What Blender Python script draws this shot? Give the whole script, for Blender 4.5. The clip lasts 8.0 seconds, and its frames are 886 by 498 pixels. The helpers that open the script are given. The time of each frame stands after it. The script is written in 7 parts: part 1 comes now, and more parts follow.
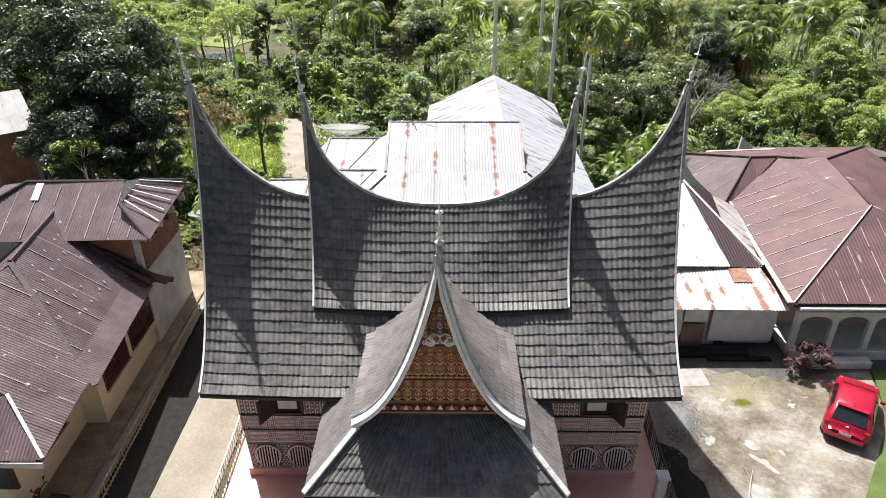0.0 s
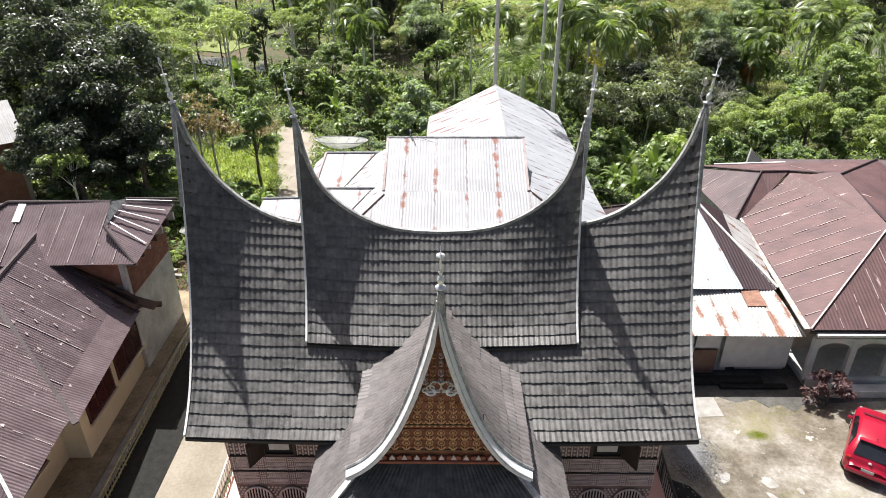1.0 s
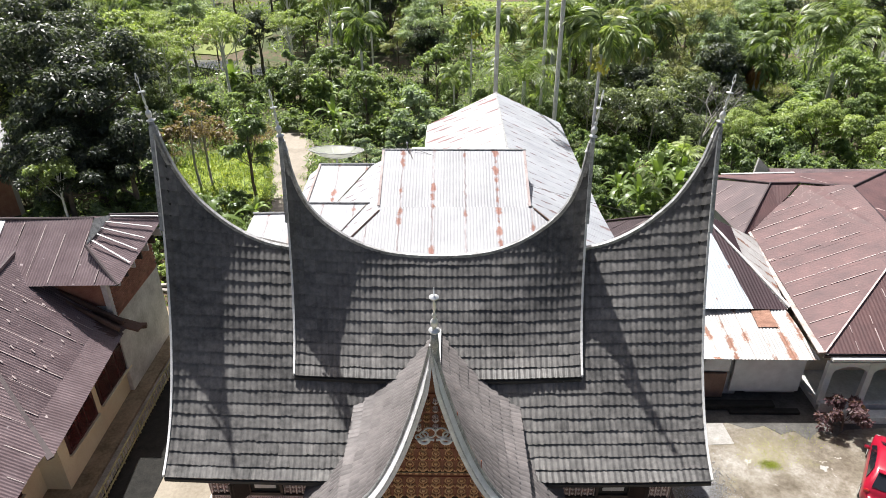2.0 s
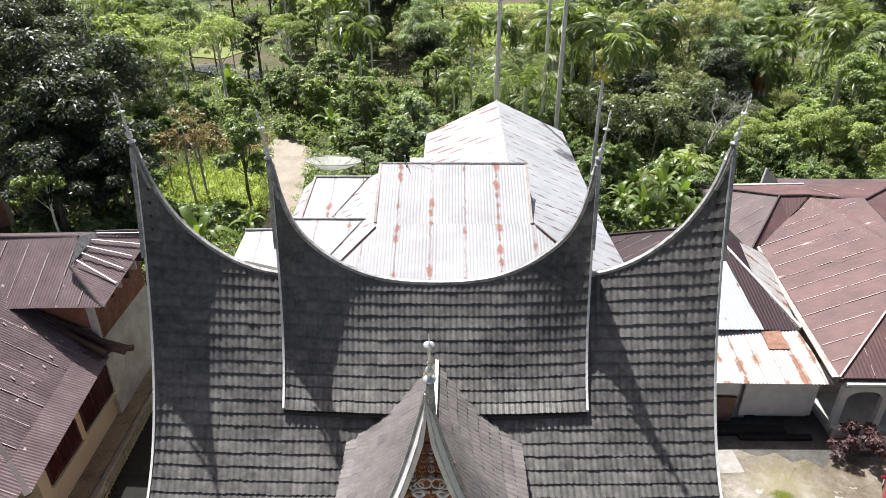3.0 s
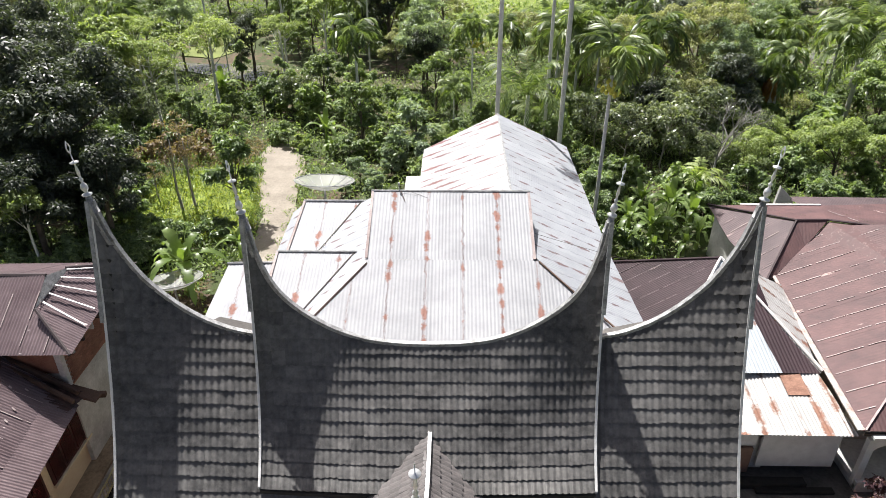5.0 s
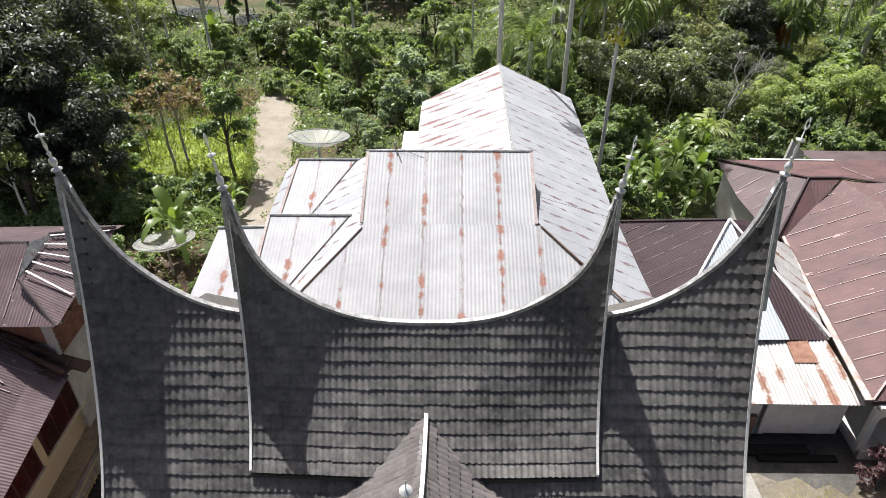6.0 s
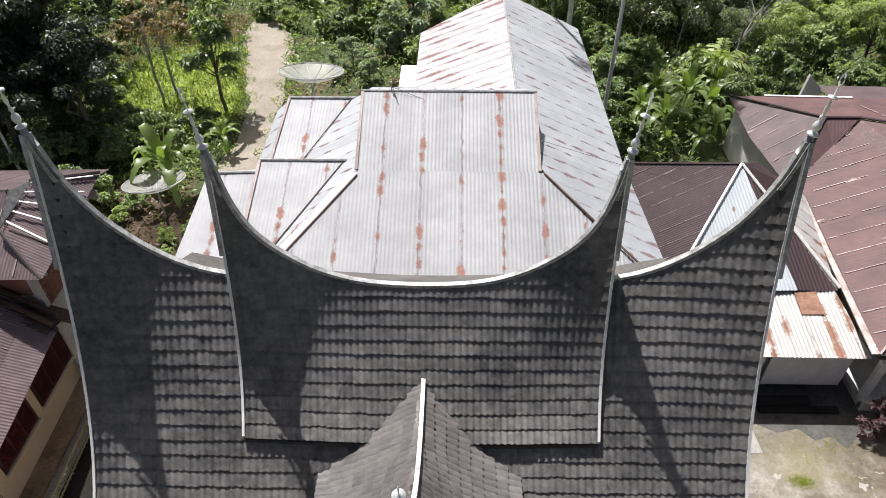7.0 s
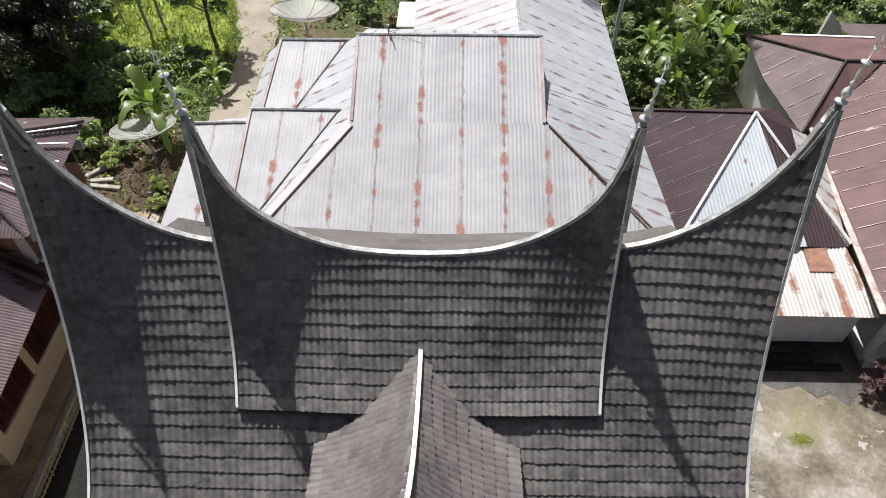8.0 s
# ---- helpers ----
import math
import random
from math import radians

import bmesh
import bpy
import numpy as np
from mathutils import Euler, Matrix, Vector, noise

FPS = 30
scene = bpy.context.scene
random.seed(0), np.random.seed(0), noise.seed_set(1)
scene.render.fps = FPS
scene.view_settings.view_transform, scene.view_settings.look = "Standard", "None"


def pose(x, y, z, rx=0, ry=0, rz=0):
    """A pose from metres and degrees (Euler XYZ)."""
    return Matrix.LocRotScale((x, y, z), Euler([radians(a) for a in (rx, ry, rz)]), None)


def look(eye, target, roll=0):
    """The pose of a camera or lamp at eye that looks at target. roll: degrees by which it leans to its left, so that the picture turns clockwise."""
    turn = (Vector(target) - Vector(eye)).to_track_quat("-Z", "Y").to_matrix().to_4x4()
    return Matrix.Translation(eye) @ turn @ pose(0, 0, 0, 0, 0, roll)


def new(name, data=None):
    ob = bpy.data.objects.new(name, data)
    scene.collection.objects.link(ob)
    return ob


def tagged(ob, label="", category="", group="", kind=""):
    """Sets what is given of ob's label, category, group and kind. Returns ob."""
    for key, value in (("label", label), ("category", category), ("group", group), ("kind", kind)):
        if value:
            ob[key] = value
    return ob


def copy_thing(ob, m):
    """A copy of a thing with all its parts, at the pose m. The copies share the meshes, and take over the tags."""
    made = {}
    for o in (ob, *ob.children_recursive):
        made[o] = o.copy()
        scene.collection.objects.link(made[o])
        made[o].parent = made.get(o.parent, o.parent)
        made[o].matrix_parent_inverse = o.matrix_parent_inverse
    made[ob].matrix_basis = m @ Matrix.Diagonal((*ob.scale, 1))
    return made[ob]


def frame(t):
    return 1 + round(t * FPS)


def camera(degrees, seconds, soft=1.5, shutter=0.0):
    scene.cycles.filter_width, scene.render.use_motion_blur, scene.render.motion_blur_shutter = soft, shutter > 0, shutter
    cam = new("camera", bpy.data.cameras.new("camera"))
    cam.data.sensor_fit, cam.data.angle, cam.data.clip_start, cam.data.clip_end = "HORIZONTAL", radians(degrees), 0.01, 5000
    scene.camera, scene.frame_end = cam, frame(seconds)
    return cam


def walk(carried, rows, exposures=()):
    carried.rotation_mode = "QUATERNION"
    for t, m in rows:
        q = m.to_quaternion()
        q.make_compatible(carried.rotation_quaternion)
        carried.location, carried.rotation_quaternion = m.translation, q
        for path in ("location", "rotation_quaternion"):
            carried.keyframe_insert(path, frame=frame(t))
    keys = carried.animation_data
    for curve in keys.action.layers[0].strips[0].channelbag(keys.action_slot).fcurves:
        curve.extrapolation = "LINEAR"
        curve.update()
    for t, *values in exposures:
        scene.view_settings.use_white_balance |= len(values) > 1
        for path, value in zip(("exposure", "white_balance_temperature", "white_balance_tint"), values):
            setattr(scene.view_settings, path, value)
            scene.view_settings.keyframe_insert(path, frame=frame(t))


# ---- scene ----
cam = camera(67.23, 8.0, soft=0.85)
PATH = [
    (0, (0.252, 0.364, 19.715), (0.232, 2.113, 18.746), -0.1),
    (0.5, (0.192, 1.21, 19.844), (0.174, 2.96, 18.876), -0.1),
    (1, (0.191, 2.022, 19.947), (0.172, 3.772, 18.979), -0.1),
    (1.5, (0.251, 2.785, 20.009), (0.231, 4.535, 19.04), -0.1),
    (3, (0.395, 4.841, 20.255), (0.371, 6.59, 19.284), -0.1),
    (3.5, (0.413, 5.439, 20.394), (0.389, 7.188, 19.425), -0.1),
    (4, (0.427, 6.119, 20.599), (0.404, 7.867, 19.627), -0.0),
    (5.5, (0.61, 8.124, 21.037), (0.582, 9.827, 19.989), -0.0),
    (6, (0.645, 8.774, 21.111), (0.616, 10.417, 19.972), -0.1),
    (6.5, (0.645, 9.426, 21.186), (0.617, 11.003, 19.956), -0.0),
    (7, (0.683, 10.085, 21.223), (0.655, 11.591, 19.907), 0.0),
    (7.5, (0.729, 10.712, 21.273), (0.698, 12.144, 19.878), -0.1),
    (8, (0.744, 11.272, 21.342), (0.714, 12.633, 19.877), -0.0),
]
walk(cam, [(t, look(eye, target, roll)) for t, eye, target, roll in PATH], exposures=[(0.0, 0.81), (4.0, 0.72), (6.0, 0.58), (8.0, 0.34)])

# ---- light ----
SUN_ELEV, SUN_AZ = 61.0, -28.0        # degrees; azimuth from +y towards +x
sun_dir = Vector((math.sin(radians(SUN_AZ)) * math.cos(radians(SUN_ELEV)),
                  math.cos(radians(SUN_AZ)) * math.cos(radians(SUN_ELEV)),
                  math.sin(radians(SUN_ELEV))))
world = bpy.data.worlds.new("world")
scene.world = world
world.use_nodes = True
sky = world.node_tree.nodes.new("ShaderNodeTexSky")
sky.sky_type = "NISHITA"
sky.sun_disc = False
sky.sun_elevation = radians(SUN_ELEV)
sky.sun_rotation = radians(SUN_AZ)
sky.air_density, sky.dust_density, sky.ozone_density = 0.6, 5.0, 0.3
background = world.node_tree.nodes["Background"]
background.inputs["Strength"].default_value = 0.069
world.node_tree.links.new(sky.outputs["Color"], background.inputs["Color"])
sun = new("sun", bpy.data.lights.new("sun", "SUN"))
sun.data.energy, sun.data.angle, sun.data.color = 5.35, radians(0.6), (1.0, 0.975, 0.95)
sun.matrix_world = look(sun_dir * 100, (0, 0, 0))


# ---- materials ----
def new_material(name):
    m = bpy.data.materials.new(name)
    m.use_nodes = True
    nt = m.node_tree
    return m, nt, nt.nodes["Principled BSDF"]


def link(nt, a, b):
    nt.links.new(a, b)


def value_noise(nt, coord, scale, detail=4.0, rough=0.6):
    n = nt.nodes.new("ShaderNodeTexNoise")
    n.inputs["Scale"].default_value = scale
    n.inputs["Detail"].default_value = detail
    n.inputs["Roughness"].default_value = rough
    if coord is not None:
        link(nt, coord, n.inputs["Vector"])
    return n.outputs["Fac"]


def ramp(nt, fac, stops):
    r = nt.nodes.new("ShaderNodeValToRGB")
    while len(r.color_ramp.elements) < len(stops):
        r.color_ramp.elements.new(0.5)
    for e, (p, c) in zip(r.color_ramp.elements, stops):
        e.position = p
        e.color = (*c, 1) if len(c) == 3 else c
    link(nt, fac, r.inputs["Fac"])
    return r.outputs["Color"]


def mix(nt, fac, a, b, mode="MIX"):
    m = nt.nodes.new("ShaderNodeMix")
    m.data_type, m.blend_type = "RGBA", mode
    for sock, v in ((m.inputs[0], fac), (m.inputs[6], a), (m.inputs[7], b)):
        if isinstance(v, (int, float)):
            sock.default_value = v
        elif isinstance(v, tuple):
            sock.default_value = (*v, 1)
        else:
            link(nt, v, sock)
    return m.outputs[2]


def maths(nt, op, a, b=0.0):
    m = nt.nodes.new("ShaderNodeMath")
    m.operation = op
    for sock, v in ((m.inputs[0], a), (m.inputs[1], b)):
        if isinstance(v, (int, float)):
            sock.default_value = v
        else:
            link(nt, v, sock)
    return m.outputs[0]


def position(nt, scale=(1, 1, 1)):
    g = nt.nodes.new("ShaderNodeNewGeometry")
    m = nt.nodes.new("ShaderNodeMapping")
    m.inputs["Scale"].default_value = scale
    link(nt, g.outputs["Position"], m.inputs["Vector"])
    return m.outputs["Vector"]


def island(nt):
    return nt.nodes.new("ShaderNodeNewGeometry").outputs["Random Per Island"]


def object_random(nt):
    return nt.nodes.new("ShaderNodeObjectInfo").outputs["Random"]


def bump(nt, bsdf, height, strength, distance):
    b = nt.nodes.new("ShaderNodeBump")
    b.inputs["Strength"].default_value = strength
    b.inputs["Distance"].default_value = distance
    link(nt, height, b.inputs["Height"])
    link(nt, b.outputs["Normal"], bsdf.inputs["Normal"])


def plain(name, a, b, rough=0.7, metal=0.0, coarse=1.2, fine=18.0, relief=0.15, depth=0.01, vary=0.0, c=None):
    """Two colours mixed by noise at two scales, with fine relief."""
    m, nt, bsdf = new_material(name)
    p = position(nt)
    n1, n2 = value_noise(nt, p, coarse, 5), value_noise(nt, p, fine, 3)
    f = maths(nt, "ADD", maths(nt, "MULTIPLY", n1, 0.65), maths(nt, "MULTIPLY", n2, 0.35))
    col = ramp(nt, f, [(0.36, a), (0.64, b)] if c is None else [(0.34, a), (0.52, b), (0.68, c)])
    if vary:
        r = maths(nt, "ADD", maths(nt, "MULTIPLY", object_random(nt), vary), 1.0 - vary / 2)
        col = mix(nt, 1.0, col, r, "MULTIPLY")
    link(nt, col, bsdf.inputs["Base Color"])
    bsdf.inputs["Roughness"].default_value = rough
    bsdf.inputs["Metallic"].default_value = metal
    bump(nt, bsdf, n2, relief, depth)
    return m


def tile_material(name, dark, light, lichen, spread=0.2):
    m, nt, bsdf = new_material(name)
    p = position(nt)
    n1, n2, n3 = value_noise(nt, p, 0.45, 5), value_noise(nt, p, 5.0, 5, 0.7), value_noise(nt, p, 60, 2)
    f = maths(nt, "ADD", maths(nt, "MULTIPLY", n1, 0.5), maths(nt, "MULTIPLY", n2, 0.5))
    col = ramp(nt, f, [(0.35, dark), (0.62, light)])
    r = maths(nt, "ADD", object_random(nt), island(nt))
    r = maths(nt, "FRACT", r)
    col = mix(nt, 1.0, col, ramp(nt, r, [(0.0, (1 - spread,) * 3), (0.5, (1.0, 1.0, 1.0)), (1.0, (1 + spread, 1 + spread * 0.95, 1 + spread * 0.9))]), "MULTIPLY")
    patch = ramp(nt, value_noise(nt, p, 2.2, 6, 0.75), [(0.58, (0, 0, 0)), (0.70, (1, 1, 1))])
    col = mix(nt, maths(nt, "MULTIPLY", patch, 0.4), col, lichen)
    link(nt, col, bsdf.inputs["Base Color"])
    bsdf.inputs["Roughness"].default_value = 0.5
    bsdf.inputs["Specular IOR Level"].default_value = 0.5
    bump(nt, bsdf, n3, 0.25, 0.004)
    return m


def zinc(name, a, b, rust, amount, period=0.95, stain=(0.3, 0.28, 0.27), rough=0.65, metal=0.05, row=0.8, spot=(0.10, 0.26), dash=0.5):
    """Sheet metal: u runs across the sheets, v down the slope, both in metres; blotches of rust sit along the laps."""
    m, nt, bsdf = new_material(name)
    uv = nt.nodes.new("ShaderNodeUVMap").outputs["UV"]
    sep = nt.nodes.new("ShaderNodeSeparateXYZ")
    link(nt, uv, sep.inputs[0])
    p = position(nt)
    wob = maths(nt, "MULTIPLY", maths(nt, "SUBTRACT", value_noise(nt, p, 2.2, 3), 0.5), 0.22)
    u = maths(nt, "DIVIDE", maths(nt, "ADD", sep.outputs[0], wob), period)
    cu = maths(nt, "ROUND", u)
    odd = maths(nt, "MULTIPLY", maths(nt, "FRACT", maths(nt, "MULTIPLY", cu, 0.37)), row)
    v = maths(nt, "DIVIDE", maths(nt, "ADD", maths(nt, "ADD", sep.outputs[1], odd), maths(nt, "MULTIPLY", wob, 1.5)), row)
    cv = maths(nt, "ROUND", v)
    cell = nt.nodes.new("ShaderNodeCombineXYZ")
    link(nt, cu, cell.inputs[0])
    link(nt, cv, cell.inputs[1])
    white = nt.nodes.new("ShaderNodeTexWhiteNoise")
    white.noise_dimensions = "3D"
    link(nt, cell.outputs[0], white.inputs["Vector"])
    du = maths(nt, "DIVIDE", maths(nt, "MULTIPLY", maths(nt, "ABSOLUTE", maths(nt, "SUBTRACT", u, cu)), period), spot[0])
    dv = maths(nt, "DIVIDE", maths(nt, "MULTIPLY", maths(nt, "ABSOLUTE", maths(nt, "SUBTRACT", v, cv)), row), spot[1])
    d = maths(nt, "SQRT", maths(nt, "ADD", maths(nt, "MULTIPLY", du, du), maths(nt, "MULTIPLY", dv, dv)))
    d = maths(nt, "ADD", d, maths(nt, "MULTIPLY", maths(nt, "SUBTRACT", value_noise(nt, p, 7.0, 5, 0.8), 0.5), 3.0))
    size = maths(nt, "MULTIPLY", maths(nt, "SUBTRACT", white.outputs["Value"], 1.0 - amount), 1.5 / max(amount, 0.05))
    mask = ramp(nt, maths(nt, "SUBTRACT", size, d), [(0.0, (0, 0, 0)), (0.6, (1, 1, 1))])
    base = ramp(nt, value_noise(nt, p, 0.7, 6, 0.7), [(0.32, a), (0.66, b)])
    streak = nt.nodes.new("ShaderNodeMapping")
    streak.inputs["Scale"].default_value = (9.0, 0.7, 1)
    link(nt, uv, streak.inputs["Vector"])
    dirt = ramp(nt, value_noise(nt, streak.outputs["Vector"], 1.3, 5, 0.7), [(0.52, (0, 0, 0)), (0.8, (1, 1, 1))])
    base = mix(nt, maths(nt, "MULTIPLY", dirt, 0.16), base, stain)
    # grey dabs above and below the rust
    near = ramp(nt, du, [(0.0, (1, 1, 1)), (0.55, (0.7, 0.7, 0.7)), (1.0, (0, 0, 0))])
    grey = ramp(nt, maths(nt, "MULTIPLY", near, value_noise(nt, streak.outputs["Vector"], 2.2, 4, 0.7)), [(0.36, (0, 0, 0)), (0.55, (1, 1, 1))])
    col = mix(nt, maths(nt, "MULTIPLY", grey, dash), base, stain)
    rusty = ramp(nt, maths(nt, "ADD", maths(nt, "MULTIPLY", value_noise(nt, p, 9.0, 4), 0.6), maths(nt, "MULTIPLY", white.outputs["Value"], 0.4)), [(0.36, stain), (0.55, rust), (0.8, tuple(min(1, x * 1.35 + 0.03) for x in rust))])
    col = mix(nt, maths(nt, "MULTIPLY", mask, 0.9), col, rusty)
    r = maths(nt, "ADD", maths(nt, "MULTIPLY", object_random(nt), 0.14), 0.93)
    col = mix(nt, 1.0, col, r, "MULTIPLY")
    link(nt, col, bsdf.inputs["Base Color"])
    link(nt, maths(nt, "ADD", maths(nt, "MULTIPLY", mask, 0.35), rough), bsdf.inputs["Roughness"])
    link(nt, maths(nt, "MULTIPLY", maths(nt, "SUBTRACT", 1.0, mask), metal), bsdf.inputs["Metallic"])
    bump(nt, bsdf, value_noise(nt, p, 25, 3), 0.1, 0.004)
    return m


def leaf_material(name, dark, mid, light, gloss=0.45):
    m, nt, bsdf = new_material(name)
    p = position(nt)
    n = maths(nt, "ADD", maths(nt, "MULTIPLY", value_noise(nt, p, 0.3, 3), 0.5), maths(nt, "MULTIPLY", value_noise(nt, p, 1.5, 3), 0.5))
    r = maths(nt, "ADD", maths(nt, "MULTIPLY", island(nt), 0.45), maths(nt, "MULTIPLY", n, 0.62))
    r = maths(nt, "ADD", r, maths(nt, "MULTIPLY", maths(nt, "SUBTRACT", object_random(nt), 0.5), 0.25))
    col = ramp(nt, r, [(0.15, dark), (0.5, mid), (0.9, light)])
    link(nt, col, bsdf.inputs["Base Color"])
    bsdf.inputs["Roughness"].default_value = gloss
    bsdf.inputs["Specular IOR Level"].default_value = 0.5
    tr = nt.nodes.new("ShaderNodeBsdfTranslucent")
    link(nt, mix(nt, 1.0, col, (1.25, 1.35, 0.5), "MULTIPLY"), tr.inputs["Color"])
    add = nt.nodes.new("ShaderNodeMixShader")
    add.inputs[0].default_value = 0.42
    link(nt, bsdf.outputs[0], add.inputs[1])
    link(nt, tr.outputs[0], add.inputs[2])
    link(nt, add.outputs[0], nt.nodes["Material Output"].inputs["Surface"])
    return m


M_TILE = tile_material("roof_tile", (0.038, 0.037, 0.036), (0.163, 0.158, 0.152), (0.235, 0.223, 0.21))
M_TILE_PORCH = tile_material("roof_tile_weathered", (0.085, 0.077, 0.076), (0.165, 0.151, 0.148), (0.225, 0.19, 0.178), 0.16)
M_BACK = plain("grey_back_sheet", (0.06, 0.055, 0.052), (0.13, 0.12, 0.112), 0.8, 0, 0.8, 8, 0.2, 0.02)
M_VERGE_WHITE = plain("verge_white", (0.62, 0.62, 0.61), (0.78, 0.78, 0.77), 0.5, 0, 2, 20)
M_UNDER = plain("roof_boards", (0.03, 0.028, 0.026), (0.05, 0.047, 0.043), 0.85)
M_CAP = plain("ridge_zinc", (0.17, 0.17, 0.168), (0.50, 0.505, 0.505), 0.55, 0.2, 4.5, 24)
M_BARGE = plain("grey_bargeboard", (0.62, 0.62, 0.62), (0.86, 0.86, 0.855), 0.6, 0, 4, 30, 0.3, 0.01)
M_HIP = plain("weathered_white_paint", (0.26, 0.26, 0.26), (0.66, 0.66, 0.65), 0.6, 0, 7, 30, 0.3, 0.01)
M_WHITE = plain("white_paint", (0.508, 0.508, 0.492), (0.672, 0.672, 0.656), 0.55, 0, 2.0, 25)
M_CHROME = plain("finial_steel", (0.62, 0.63, 0.63), (0.8, 0.81, 0.81), 0.35, 0.45, 3, 30, 0.05)
M_ZINC = zinc("zinc_pale", (0.262, 0.267, 0.283), (0.345, 0.35, 0.367), (0.215, 0.10, 0.075), 0.80, 1.45, (0.17, 0.14, 0.145), row=0.62, spot=(0.115, 0.25), dash=1.0)
M_ZINC_B = zinc("zinc_streaked", (0.295, 0.31, 0.336), (0.378, 0.393, 0.415), (0.13, 0.08, 0.08), 1.0, 0.78, (0.11, 0.095, 0.11), row=0.8, spot=(0.095, 0.30), dash=0.5)
M_ZINC_STREAK = zinc("zinc_red_streaks", (0.32, 0.325, 0.34), (0.40, 0.405, 0.42), (0.17, 0.085, 0.08), 0.95, 0.72, (0.22, 0.15, 0.15), row=1.7, spot=(0.17, 0.8), dash=0.7)
M_ZINC_BLUE = zinc("zinc_bluish", (0.42, 0.46, 0.495), (0.52, 0.56, 0.595), (0.2, 0.12, 0.10), 0.3, 1.2, (0.22, 0.22, 0.24), row=0.5, spot=(0.08, 0.1), dash=0.3)
M_ZINC_RUST = zinc("zinc_rusty", (0.40, 0.385, 0.37), (0.53, 0.52, 0.505), (0.20, 0.085, 0.05), 0.85, 0.8, (0.19, 0.13, 0.11), row=0.9, spot=(0.17, 0.6))
M_BROWN = zinc("brown_sheet", (0.106, 0.075, 0.080), (0.187, 0.142, 0.149), (0.44, 0.38, 0.375), 0.42, 0.8, (0.075, 0.055, 0.056), 0.34, 0.15, row=0.85, spot=(0.06, 0.05), dash=0.25)
M_BROWN_DARK = zinc("dark_brown_sheet", (0.030, 0.015, 0.019), (0.052, 0.028, 0.034), (0.28, 0.22, 0.21), 0.2, 1.0, (0.04, 0.03, 0.03), 0.7, 0.0, row=1.2, spot=(0.04, 0.2))
M_RED = zinc("red_brown_sheet", (0.070, 0.038, 0.040), (0.132, 0.068, 0.066), (0.36, 0.27, 0.25), 0.4, 1.9, (0.07, 0.046, 0.046), 0.68, 0.0, row=1.4, spot=(0.05, 0.3))
M_RED_DARK = zinc("weathered_red_sheet", (0.066, 0.047, 0.050), (0.135, 0.095, 0.098), (0.34, 0.26, 0.25), 0.3, 1.9, (0.075, 0.05, 0.05), 0.5, 0.05, row=1.4, spot=(0.05, 0.3))
M_WHITE_STRIP = plain("white_batten", (0.6, 0.58, 0.56), (0.8, 0.78, 0.76), 0.6, 0, 3, 25)
M_CREAM = plain("cream_plaster", (0.74, 0.63, 0.41), (0.86, 0.77, 0.55), 0.8, 0, 0.8, 12)
M_PLASTER = plain("stained_plaster", (0.42, 0.41, 0.385), (0.70, 0.69, 0.66), 0.85, 0, 0.9, 10)
M_BRICK = plain("brick_red", (0.24, 0.10, 0.065), (0.36, 0.18, 0.12), 0.85, 0, 2, 20, vary=0.35)
M_MORTAR = plain("mortar", (0.30, 0.26, 0.22), (0.42, 0.37, 0.32), 0.9)
M_CONCRETE = None
M_DRIVE = plain("drive_concrete", (0.19, 0.163, 0.122), (0.285, 0.252, 0.198), 0.85, 0, 0.5, 8)
M_PATH = plain("dirt_path", (0.205, 0.178, 0.142), (0.335, 0.295, 0.245), 0.9, 0, 0.5, 8)
M_TERRA = plain("terracotta_floor", (0.54, 0.28, 0.215), (0.66, 0.385, 0.31), 0.45, 0, 0.6, 15)
M_GRAVEL = plain("gravel", (0.26, 0.258, 0.262), (0.44, 0.437, 0.435), 0.85, 0, 1.5, 14, 0.5, 0.03, vary=0.35)
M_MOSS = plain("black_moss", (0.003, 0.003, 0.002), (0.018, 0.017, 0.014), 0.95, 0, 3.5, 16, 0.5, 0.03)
M_WOOD_DARK = plain("dark_wood", (0.03, 0.022, 0.018), (0.07, 0.05, 0.04), 0.7)
M_CARVE = plain("carved_wood", (0.19, 0.12, 0.10), (0.34, 0.235, 0.205), 0.7, 0, 3, 30)
M_CARVE_PALE = plain("carved_relief", (0.54, 0.44, 0.41), (0.80, 0.70, 0.67), 0.7, 0, 4, 30)
M_GOLD = plain("gold_carving", (0.52, 0.27, 0.12), (0.70, 0.43, 0.23), 0.6, 0, 5, 40)
M_DEEP = plain("dark_carving", (0.05, 0.035, 0.015), (0.13, 0.08, 0.035), 0.65, 0, 5, 40)
M_RED_WOOD = plain("red_carving", (0.20, 0.055, 0.03), (0.32, 0.11, 0.06), 0.65, 0, 5, 40)
M_ROT = plain("rotten_wood", (0.06, 0.035, 0.025), (0.14, 0.085, 0.06), 0.9)
M_BLACK = plain("dark_opening", (0.008, 0.008, 0.008), (0.015, 0.014, 0.013), 0.8)
M_BARK = plain("bark", (0.07, 0.055, 0.042), (0.16, 0.13, 0.10), 0.9, 0, 3, 14, 0.5, 0.03)
M_BARK_PALE = plain("pale_bark", (0.24, 0.22, 0.19), (0.42, 0.40, 0.36), 0.85, 0, 3, 14, 0.4, 0.03)
M_TRUNK = plain("palm_trunk", (0.58, 0.56, 0.52), (0.80, 0.78, 0.74), 0.85, 0, 3, 14, 0.3, 0.03)
M_LEAF_DARK = leaf_material("leaf_dark", (0.022, 0.031, 0.021), (0.052, 0.068, 0.047), (0.175, 0.205, 0.163), 0.40)
